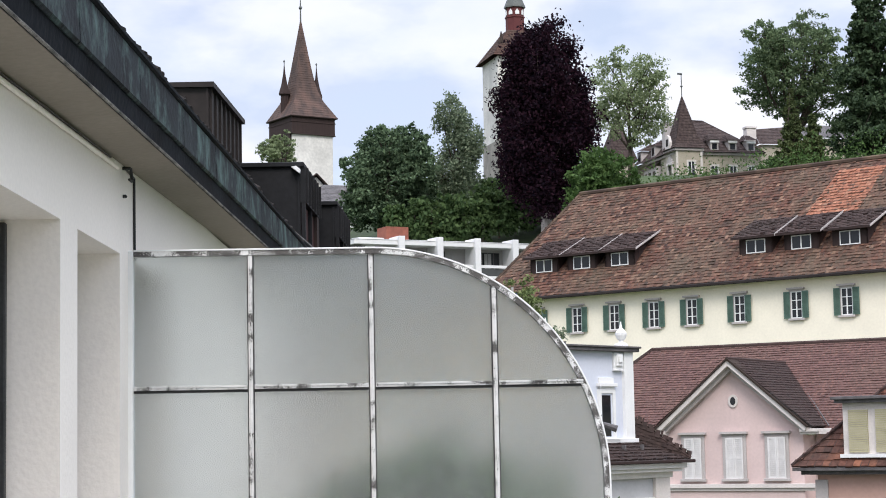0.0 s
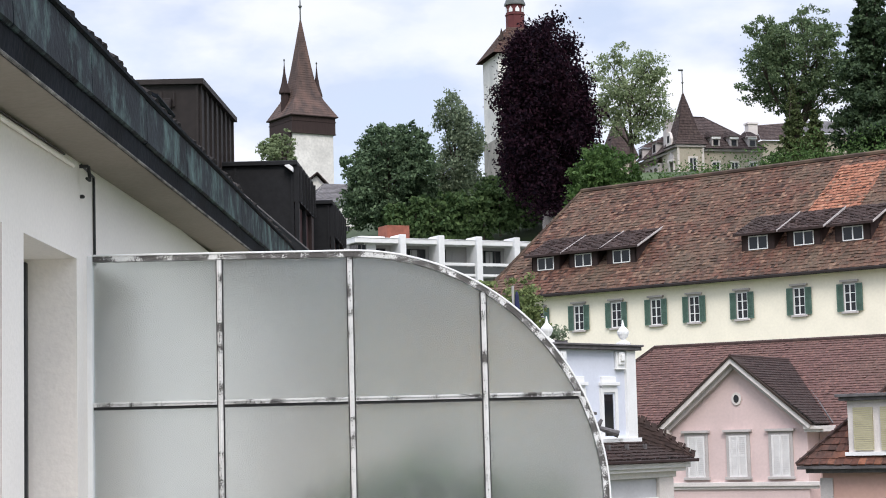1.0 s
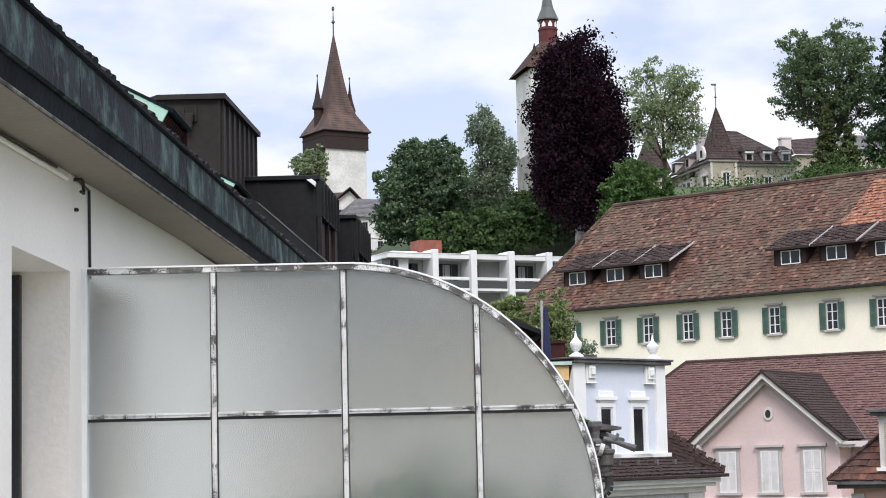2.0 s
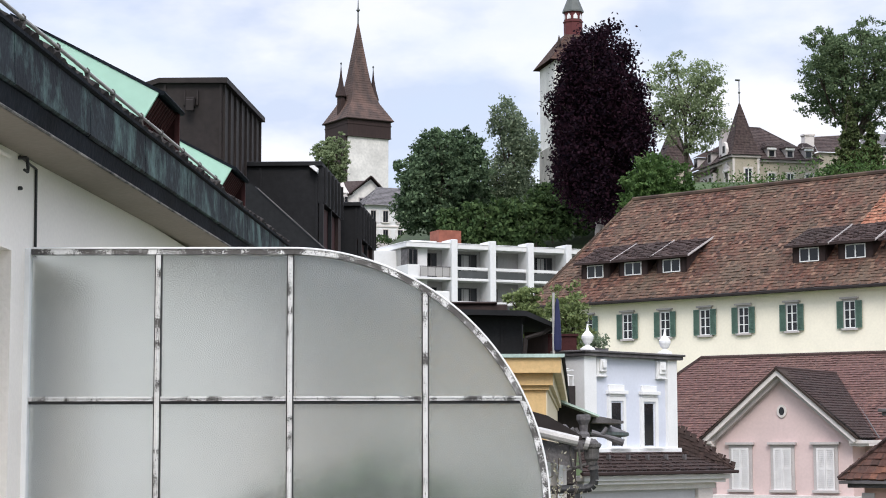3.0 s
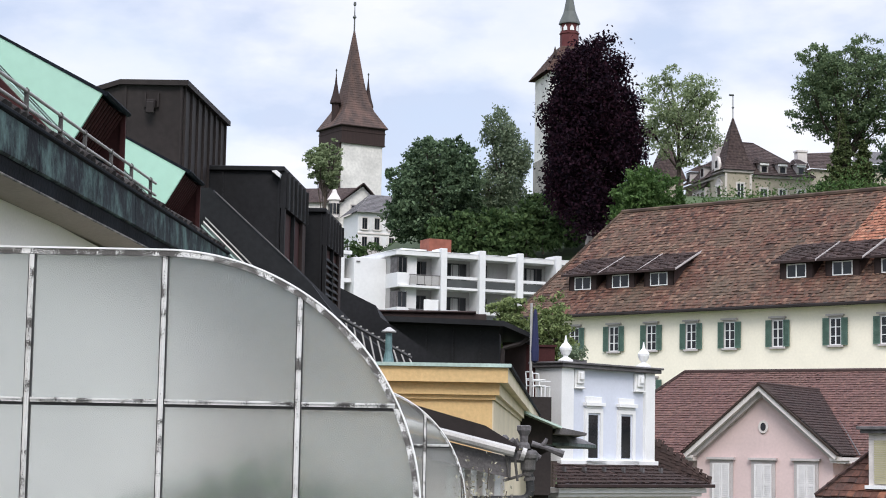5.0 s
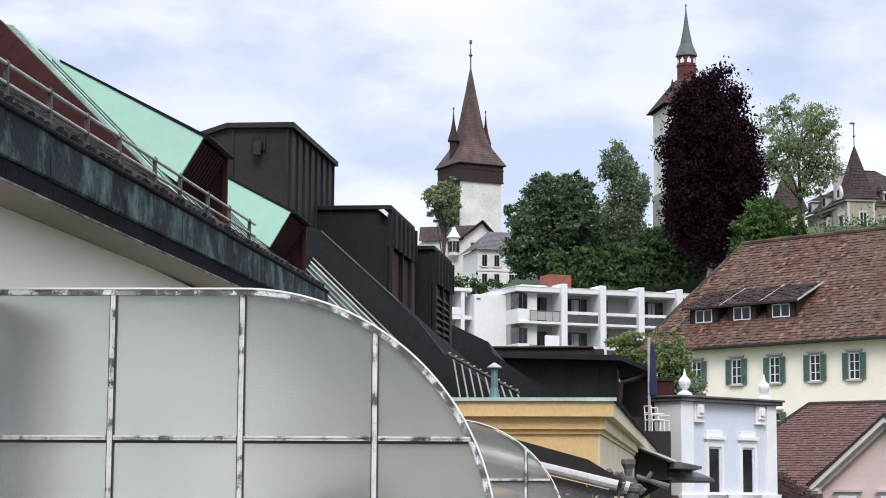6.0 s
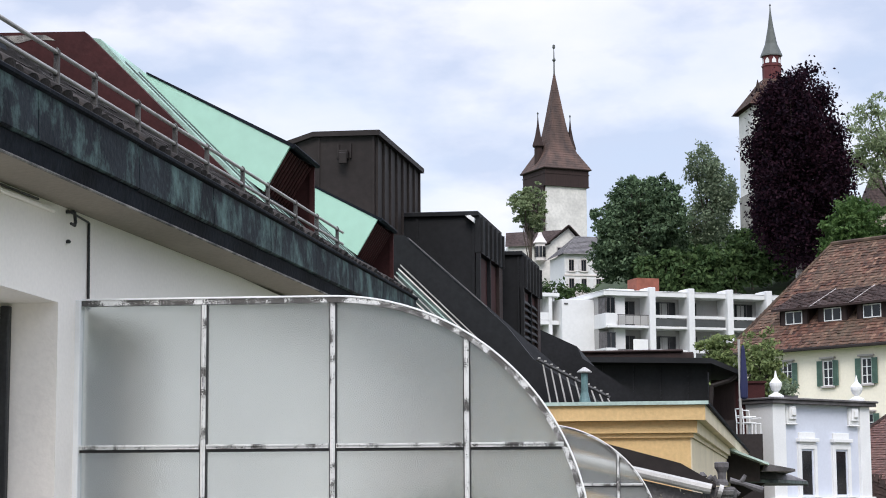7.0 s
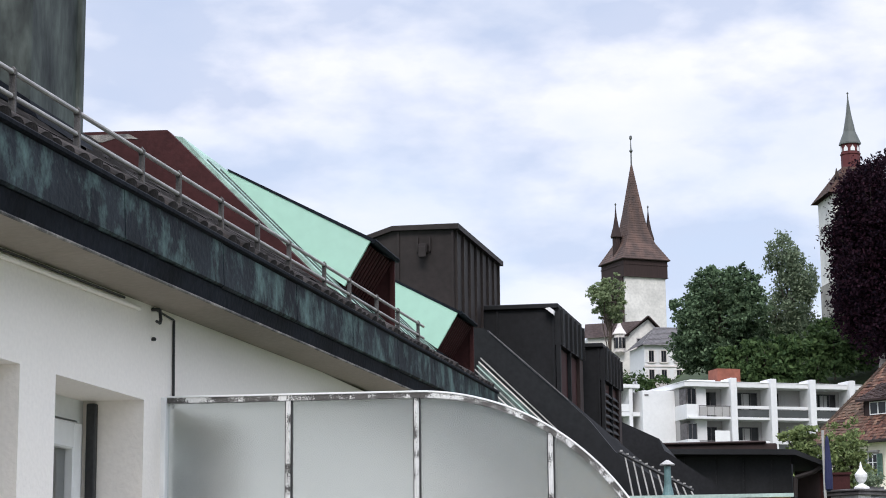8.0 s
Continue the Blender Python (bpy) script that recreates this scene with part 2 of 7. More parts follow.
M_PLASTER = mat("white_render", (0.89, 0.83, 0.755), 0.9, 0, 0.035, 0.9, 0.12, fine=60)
M_PATINA = patina_mat()
M_STACK = mat("streaked_copper_casing", (0.088, 0.105, 0.092), 0.6, 0, 0.35, 2.6, 0.15, (0.010, 0.013, 0.014), stretch=(2.2, 2.2, 0.9), fine=14, spec=0.2)
# off-white eave underside, coloured darker to carry the shade below the roof edge
M_SOFFIT = mat("shade_toned_eave_render", (0.295, 0.257, 0.212), 0.95, 0, 0.07, 1.5, 0.15, fine=40)
M_CRUST = mat("lime_crust", (0.30, 0.28, 0.25), 0.95, 0, 0.4, 9, 0.5, (0.06, 0.06, 0.06))
M_OXIDE = mat("dark_copper_oxide", (0.013, 0.016, 0.021), 0.7, 0.0, 0.3, 2.5, 0.15, (0.005, 0.006, 0.008), spec=0.05)
M_PEEL = peeling_mat("peeling_white_paint", 1.06)
M_PEEL_BARE = peeling_mat("half_bare_painted_steel", 0.92)
M_STEEL_DARK = mat("dark_steel", (0.05, 0.05, 0.05), 0.5, 0.4, 0.2, 5, 0.1)
M_WHITE = mat("white_paint", (0.80, 0.80, 0.78), 0.55, 0, 0.04, 1.5, 0.05)
M_FROST = glass_mat("frosted_glass", (0.86, 0.90, 0.88), 0.23, 0.92, 0.045, 260)

M_FROST_OLD = glass_mat("grimy_frosted_glass", (0.80, 0.83, 0.81), 0.13, 0.88)


def hammer_glass():
    """Fine hammered relief that scatters the light in the pane."""
    nt = M_FROST.node_tree
    tc = nt.nodes.new("ShaderNodeTexCoord")
    n = nt.nodes.new("ShaderNodeTexNoise")
    n.inputs["Scale"].default_value = 300
    n.inputs["Detail"].default_value = 2
    nt.links.new(tc.outputs["Object"], n.inputs["Vector"])
    bp = nt.nodes.new("ShaderNodeBump")
    bp.inputs["Strength"].default_value = 0.16
    bp.inputs["Distance"].default_value = 0.004
    nt.links.new(n.outputs["Fac"], bp.inputs["Height"])
    nt.links.new(bp.outputs["Normal"], nt.nodes["Principled BSDF"].inputs["Normal"])


hammer_glass()
M_PANE = mat("dark_window_glass", (0.018, 0.02, 0.023), 0.1, 0, 0.2, 1.2, 0, spec=0.4)
M_CURTAIN = mat("grey_curtain", (0.42, 0.42, 0.40), 0.9, 0, 0.15, 3, 0.1, stretch=(14, 14, 0.2))
M_GALV = mat("galvanised_pipe", (0.44, 0.425, 0.40), 0.55, 0.2, 0.15, 6, 0.1)
M_POST = mat("grimy_cast_post", (0.12, 0.112, 0.104), 0.7, 0.1, 0.25, 12, 0.3)
M_TILE_NEAR = mat("weathered_roof_tile", (0.060, 0.053, 0.050), 0.95, 0, 0.25, 7, 0.08, (0.040, 0.036, 0.034), spec=0.08, per_object=0.15)
M_TILE_EDGE = mat("lichened_tile_ends", (0.058, 0.050, 0.046), 0.95, 0, 0.25, 14, 0.2, (0.022, 0.02, 0.019), spec=0.08, per_object=0.35)
M_GREEN = mat("green_copper_sheet", (0.37, 0.57, 0.465), 0.6, 0, 0.04, 0.8, 0.05)
M_GREEN_PALE = mat("pale_copper_roof", (0.33, 0.50, 0.41), 0.6, 0, 0.22, 2, 0.2, stretch=(1, 6, 6))
M_DARKRED = mat("oxblood_sheet_metal", (0.054, 0.0165, 0.016), 0.65, 0, 0.2, 2, 0.1, spec=0.15)
M_REDCURTAIN = mat("dark_red_blind", (0.075, 0.013, 0.014), 0.8, 0, 0.3, 2, 0.2, stretch=(25, 25, 0.3))
M_BLACK = mat("black_standing_seam", (0.0165, 0.017, 0.0185), 0.6, 0, 0.2, 1.2, 0.08, spec=0.16)
M_BROWN = mat("brown_sheet_metal", (0.034, 0.027, 0.025), 0.6, 0, 0.2, 1.0, 0.08, spec=0.18)
M_OCHRE = mat("ochre_render", (0.68, 0.47, 0.225), 0.9, 0, 0.09, 1.6, 0.15, fine=30)
M_OCHRE_PALE = mat("pale_ochre_render", (0.72, 0.61, 0.43), 0.9, 0, 0.07, 1.6, 0.15)
M_VERDI = mat("verdigris_edge", (0.47, 0.60, 0.54), 0.6, 0, 0.15, 3, 0.1)
M_OXIDE_GREEN = mat("dull_green_oxide", (0.12, 0.16, 0.145), 0.7, 0, 0.3, 6, 0.3, (0.03, 0.035, 0.035))
M_SLATE = mat("grey_slate", (0.14, 0.13, 0.13), 0.7, 0, 0.25, 3, 0.3)
M_CREAM = mat("cream_render", (0.90, 0.84, 0.68), 0.9, 0, 0.04, 0.5, 0.1)
M_PINK = mat("pink_render", (0.66, 0.515, 0.485), 0.9, 0, 0.05, 0.6, 0.1)
M_PINK_DEEP = mat("salmon_render", (0.55, 0.35, 0.29), 0.9, 0, 0.05, 0.6, 0.1)
M_TRIM = mat("grey_stone_trim", (0.50, 0.46, 0.44), 0.85, 0, 0.08, 1.2, 0.1)
M_TRIM_PALE = mat("pale_stone_trim", (0.68, 0.63, 0.59), 0.85, 0, 0.07, 1.2, 0.1)
M_SHUT_G = mat("green_shutter_paint", (0.10, 0.175, 0.135), 0.6, 0, 0.15, 3, 0.05)
M_SHUT_W = mat("white_shutter_paint", (0.76, 0.74, 0.72), 0.6, 0, 0.06, 3, 0.05)
M_BLIND = mat("beige_roller_blind", (0.47, 0.43, 0.28), 0.7, 0, 0.06, 3, 0.05)
M_BLUEWHITE = mat("pale_blue_render", (0.63, 0.66, 0.73), 0.85, 0, 0.035, 0.8, 0.08)
M_GREYWALL = mat("pale_grey_render", (0.52, 0.52, 0.53), 0.9, 0, 0.05, 0.8, 0.08)
M_TILE_Y = tile_mat("old_clay_tiles", (0.235, 0.105, 0.062), (0.125, 0.066, 0.045), (0.055, 0.038, 0.03), moss=(0.15, 0.105, 0.07))
M_TILE_NEW = tile_mat("newer_clay_tiles", (0.36, 0.15, 0.085), (0.26, 0.11, 0.065), (0.09, 0.05, 0.035), moss=(0.22, 0.12, 0.08))
M_TILE_P = tile_mat("brown_red_tiles", (0.165, 0.072, 0.052), (0.115, 0.058, 0.045), (0.06, 0.035, 0.03), 0.2, 0.26, (0.13, 0.075, 0.055))
M_TILE_D = tile_mat("dark_brown_tiles", (0.085, 0.05, 0.04), (0.06, 0.04, 0.034), (0.035, 0.025, 0.02), 0.2, 0.26, (0.07, 0.05, 0.04))
M_TILE_T = tile_mat("tower_tiles", (0.085, 0.046, 0.035), (0.054, 0.034, 0.027), (0.035, 0.025, 0.021), 0.3, 0.4, (0.08, 0.058, 0.046))
M_TILE_C = tile_mat("chateau_tiles", (0.066, 0.046, 0.042), (0.048, 0.035, 0.033), (0.04, 0.029, 0.026), 0.3, 0.4, (0.078, 0.06, 0.054))
M_CLAY_OLD = clay_mat("mottled_old_clay_tile", [(0.035, 0.022, 0.019), (0.095, 0.046, 0.034), (0.135, 0.064, 0.045), (0.09, 0.052, 0.039), (0.17, 0.09, 0.062), (0.055, 0.035, 0.028), (0.24, 0.145, 0.1)])
M_CLAY_NEW = clay_mat("fresh_clay_tile", [(0.18, 0.075, 0.048), (0.33, 0.14, 0.085), (0.26, 0.11, 0.07), (0.38, 0.19, 0.12)], (0.15, 0.085, 0.06), 0.62)
M_CLAY_PINK = clay_mat("dull_red_clay_tile", [(0.095, 0.054, 0.048), (0.135, 0.074, 0.064), (0.115, 0.064, 0.057), (0.16, 0.088, 0.072)], (0.125, 0.078, 0.062), 0.58)
M_CLAY_DARK = clay_mat("sooty_clay_tile", [(0.036, 0.024, 0.022), (0.056, 0.035, 0.031), (0.044, 0.029, 0.026), (0.064, 0.041, 0.035)], (0.05, 0.038, 0.033), 0.58)
M_CLAY_RUST = clay_mat("rust_brown_clay_tile", [(0.06, 0.03, 0.024), (0.15, 0.062, 0.042), (0.10, 0.045, 0.034), (0.24, 0.10, 0.06)], (0.06, 0.04, 0.033), 0.55, 0.6)
M_SHINGLE = mat("brown_weathered_shingles", (0.115, 0.07, 0.055), 0.85, 0, 0.2, 0.8, 0.3, (0.05, 0.036, 0.032), stretch=(1.2, 1.2, 0.3), fine=9)
M_HOARD = mat("dark_timber_hoarding", (0.035, 0.019, 0.016), 0.8, 0, 0.2, 1, 0.2, stretch=(6, 6, 0.4))
M_TOWERWALL = mat("old_white_plaster", (0.70, 0.68, 0.63), 0.9, 0, 0.12, 0.35, 0.2, fine=3)
M_STONE = mat("grey_rubble_stone", (0.33, 0.31, 0.27), 0.9, 0, 0.2, 0.6, 0.5)
M_REDTIMBER = mat("red_painted_timber", (0.12, 0.030, 0.030), 0.8, 0, 0.1, 1, 0.1)
M_LEAD = mat("lead_grey_spire", (0.10, 0.11, 0.10), 0.6, 0, 0.12, 0.6, 0.1)
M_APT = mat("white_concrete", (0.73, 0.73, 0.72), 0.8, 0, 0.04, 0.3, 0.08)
# darker copy of the block's white, with the loggia shade put into the colour
M_APT_SHADE = mat("shaded_apartment_render", (0.38, 0.37, 0.355), 0.85, 0, 0.06, 0.5, 0.08)
M_RAILGLASS = mat("smoked_balcony_glass", (0.085, 0.09, 0.09), 0.15, 0, 0.1, 1, 0)
M_BRICK = mat("red_brick_chimney", (0.25, 0.085, 0.055), 0.9, 0, 0.15, 2, 0.2)
M_SANDSTONE = mat("sandstone_wall", (0.45, 0.405, 0.32), 0.9, 0, 0.1, 0.5, 0.1)
M_BARK = mat("tree_bark", (0.085, 0.065, 0.05), 0.9, 0, 0.25, 3, 0.5, stretch=(4, 4, 0.6))
M_BARK_PALE = mat("pale_beech_bark", (0.34, 0.31, 0.29), 0.85, 0, 0.15, 2, 0.3)
M_LEAF_CHEST = leaf_mat("chestnut_leaves", (0.010, 0.028, 0.013), (0.16, 0.23, 0.125), 0.22)
M_LEAF_BIRCH = leaf_mat("birch_leaves", (0.06, 0.095, 0.055), (0.25, 0.30, 0.19), 0.35)
M_LEAF_BEECH = leaf_mat("copper_beech_leaves", (0.005, 0.004, 0.008), (0.027, 0.010, 0.016), 0.12, 0.05)
M_LEAF_OAK = leaf_mat("oak_leaves", (0.042, 0.075, 0.036), (0.17, 0.225, 0.11), 0.3)
M_LEAF_BUSH = leaf_mat("bright_bush_leaves", (0.030, 0.068, 0.018), (0.10, 0.165, 0.05), 0.3)
M_LEAF_ASH = leaf_mat("ash_leaves", (0.10, 0.14, 0.065), (0.34, 0.40, 0.22), 0.45)
M_LEAF_DRY = leaf_mat("dry_vine_leaves", (0.14, 0.13, 0.09), (0.42, 0.40, 0.30), 0.2)
M_LEAF_CONIF = leaf_mat("conifer_needles", (0.018, 0.036, 0.018), (0.07, 0.105, 0.05), 0.1)
M_LEAF_YEW = leaf_mat("yew_needles", (0.026, 0.042, 0.016), (0.11, 0.135, 0.05), 0.12)
M_LEAF_HEDGE = leaf_mat("hedge_leaves", (0.018, 0.042, 0.014), (0.09, 0.14, 0.05), 0.2)
M_LEAF_POT = leaf_mat("terrace_plant_leaves", (0.075, 0.11, 0.04), (0.25, 0.30, 0.12), 0.3)
M_GRASS = mat("hillside_grass", (0.055, 0.085, 0.03), 0.95, 0, 0.3, 0.12, 0.3)
M_ASPHALT = mat("street_asphalt", (0.055, 0.055, 0.055), 0.9, 0, 0.15, 0.4, 0.1)
M_NAVY = mat("navy_parasol_cloth", (0.018, 0.022, 0.07), 0.85, 0, 0.12, 3, 0.1)
M_TERRA = mat("balcony_floor_slab", (0.46, 0.44, 0.41), 0.85, 0, 0.1, 2, 0.1)
M_TEAL = mat("teal_vent_pipe", (0.16, 0.27, 0.27), 0.5, 0.2, 0.2, 5, 0.1)


# ---------------------------------------------------------------- builders
def frame_at(az, x, y, z=0.0):
    """Local x runs along a facade (az degrees from world x), local y into the building, z up."""
    return Matrix.Translation((x, y, z)) @ Matrix.Rotation(radians(az), 4, "Z")


def thing(name, m, label, category, group="", kind=""):
    ob = new(name)
    ob.empty_display_size = 0.3
    ob.matrix_world = m
    return tagged(ob, label, category, group, kind)


def link_mesh(name, me, material, parent=None, label="", kind=""):
    me.materials.append(material)
    ob = new(name, me)
    if parent is not None:
        ob.parent = parent
    return tagged(ob, label, "", "", kind)


def part(name, bm, material, parent=None, label="", kind=""):
    me = bpy.data.meshes.new(name)
    bm.to_mesh(me)
    bm.free()
    return link_mesh(name, me, material, parent, label, kind)


def flat(name, verts, faces, material, parent=None, label="", uvs=None, kind=""):
    me = bpy.data.meshes.new(name)
    me.from_pydata([tuple(v) for v in verts], [], [tuple(f) for f in faces])
    if uvs is not None:
        lay = me.uv_layers.new(name="UVMap")
        for poly in me.polygons:
            for li, vi in zip(poly.loop_indices, poly.vertices):
                lay.data[li].uv = uvs[vi]
    me.update()
    return link_mesh(name, me, material, parent, label, kind)


def box(bm, x0, x1, y0, y1, z0, z1, bevel=0.0):
    r = bmesh.ops.create_cube(bm, size=1.0)
    vs = r["verts"]
    for v in vs:
        v.co = Vector((x0 + (v.co.x + 0.5) * (x1 - x0), y0 + (v.co.y + 0.5) * (y1 - y0), z0 + (v.co.z + 0.5) * (z1 - z0)))
    if bevel:
        es = {e for v in vs for e in v.link_edges}
        bmesh.ops.bevel(bm, geom=list(es), offset=bevel, segments=1, affect="EDGES")
    return bm


def boxes(*rows, bevel=0.0):
    bm = bmesh.new()
    for r in rows:
        box(bm, *r, bevel=bevel)
    return bm


def prism(pts, y0, y1, axis="y"):
    """Extrudes a polygon; pts are (x, z) for axis y, (y, z) for axis x, (x, y) for axis z."""
    bm = bmesh.new()

    def at(p, d):
        return {"y": (p[0], d, p[1]), "x": (d, p[0], p[1]), "z": (p[0], p[1], d)}[axis]

    a = [bm.verts.new(at(p, y0)) for p in pts]
    b = [bm.verts.new(at(p, y1)) for p in pts]
    n = len(pts)
    bm.faces.new(a)
    bm.faces.new(b[::-1])
    for i in range(n):
        bm.faces.new((a[i], b[i], b[(i + 1) % n], a[(i + 1) % n]))
    bmesh.ops.recalc_face_normals(bm, faces=bm.faces)
    return bm


def tube(bm, a, b, r0, r1=None, n=8):
    r1 = r0 if r1 is None else r1
    a, b = Vector(a), Vector(b)
    q = (b - a).to_track_quat("Z", "Y")
    ra = [bm.verts.new(a + q @ Vector((r0 * math.cos(t), r0 * math.sin(t), 0))) for t in (2 * math.pi * k / n for k in range(n))]
    rb = [bm.verts.new(b + q @ Vector((r1 * math.cos(t), r1 * math.sin(t), 0))) for t in (2 * math.pi * k / n for k in range(n))]
    for k in range(n):
        bm.faces.new((ra[k], ra[(k + 1) % n], rb[(k + 1) % n], rb[k]))
    bm.faces.new(ra[::-1])
    bm.faces.new(rb)
    return bm


def tubes(*rows, n=8):
    bm = bmesh.new()
    for r in rows:
        tube(bm, *r, n=n)
    return bm


def lathe(profile, n=12, at=(0, 0, 0), turn=0.0):
    """Profile of (radius, z), turned round the vertical."""
    bm = bmesh.new()
    rings = []
    for r, z in profile:
        rings.append([bm.verts.new((at[0] + r * math.cos(turn + 2 * math.pi * k / n), at[1] + r * math.sin(turn + 2 * math.pi * k / n), at[2] + z))
                      for k in range(n)])
    for u, v in zip(rings, rings[1:]):
        for k in range(n):
            bm.faces.new((u[k], u[(k + 1) % n], v[(k + 1) % n], v[k]))
    bm.faces.new(rings[0][::-1])
    bm.faces.new(rings[-1])
    return bm


def roof(name, el, er, rr, rl, material, parent, course=0.3, lift=0.035, label=""):
    """A tiled slope between its eave (left, right) and ridge (right, left), course by course."""
    el, er, rr, rl = (Vector(p) for p in (el, er, rr, rl))
    length = ((rl + rr) / 2 - (el + er) / 2).length
    n = max(1, round(length / course))
    nrm = (er - el).cross(rl - el).normalized()
    along = (er - el).normalized()
    verts, faces, uvs = [], [], []
    rows = [(0.0, 0.0)]
    for i in range(n):
        rows += [(i / n, lift), ((i + 1) / n, 0.003)]
    for j, (f, h) in enumerate(rows):
        for l, r_ in ((el, rl), (er, rr)):
            p = l.lerp(r_, f)
            verts.append(p + nrm * h)
            uvs.append(((p - el).dot(along), f * length + (0.02 if h else 0.0)))
        if j:
            k = 2 * j
            faces.append((k - 2, k - 1, k + 1, k))
    return flat(name, verts, faces, material, parent, label, uvs)


def pyramid(name, base, apex, material, parent, course=0.4, label=""):
    """A tiled spire on a convex base polygon, in courses."""
    apex = Vector(apex)
    centre = sum((Vector(p) for p in base), Vector()) / len(base)
    m = len(base)
    n = max(2, round((apex - centre).length / course))
    rows = [(0.0, 1.0)]
    for i in range(n):
        rows += [(i / n, 1.0 + 0.05 / max(0.3, (Vector(base[0]) - centre).length * (1 - i / n))), ((i + 1) / n, 1.0)]
    rows = rows[:-1] + [(0.995, 1.0)]
    verts, faces, uvs = [], [], []
    for j, (f, g) in enumerate(rows):
        c = centre.lerp(apex, f)
        for i in range(m):
            p = c + (Vector(base[i]) - centre) * (1 - f) * g
            verts.append(p)
            uvs.append(((p - centre).x + (p - centre).y, f * (apex - centre).length))
        if j:
            k = m * j
            for i in range(m):
                faces.append((k - m + i, k - m + (i + 1) % m, k + (i + 1) % m, k + i))
    return flat(name, verts, faces, material, parent, label, uvs)


def clay_roof(name, el, er, rr, rl, material, parent, seed, course=0.28, width=0.24, ragged=1.0):
    """A slope of separate clay tiles, each a slab of its own, uneven in lift and tilt, on a dark deck."""
    el, er, rr, rl = (np.array(p, float) for p in (el, er, rr, rl))
    rng = np.random.default_rng(seed)
    length = np.linalg.norm((rl + rr) / 2 - (el + er) / 2)
    n = max(1, round(length / course))
    along = (er - el) / np.linalg.norm(er - el)
    nrm = np.cross(er - el, (rl + rr) / 2 - (el + er) / 2)
    nrm /= np.linalg.norm(nrm)
    up = np.cross(nrm, along)
    verts, faces = [], []
    step = length / n
    for i in range(n):
        a = el + (rl - el) * i / n
        w = np.linalg.norm(er + (rr - er) * i / n - a)
        cols = max(1, round(w / width))
        cw = w / cols
        shift = 0.5 * cw * (i % 2)
        for k in range(cols + (i % 2)):
            x0, x1 = max(0, k * cw - shift) + 0.008, min(w, (k + 1) * cw - shift) - 0.008
            if x1 - x0 < 0.04:
                continue
            h0 = 0.045 + 0.016 * ragged * rng.normal()
            h1 = h0 + 0.012 * ragged * rng.normal()
            d = 0.02 * ragged * rng.normal()
            p0, p1 = a + along * x0 + up * d, a + along * x1 + up * d
            q = up * step * 1.1
            m = len(verts)
            verts += [p0 - nrm * 0.01, p1 - nrm * 0.01, p0 + nrm * h0, p1 + nrm * h1, p1 + q + nrm * 0.012, p0 + q + nrm * 0.012]
            faces += [(m, m + 1, m + 3, m + 2), (m + 2, m + 3, m + 4, m + 5)]
    flat(name + "_deck", [el - nrm * 0.012, er - nrm * 0.012, rr - nrm * 0.012, rl - nrm * 0.012], [(0, 1, 2, 3)], M_SLATE, parent)
    return flat(name, verts, faces, material, parent, "", kind="stuff")


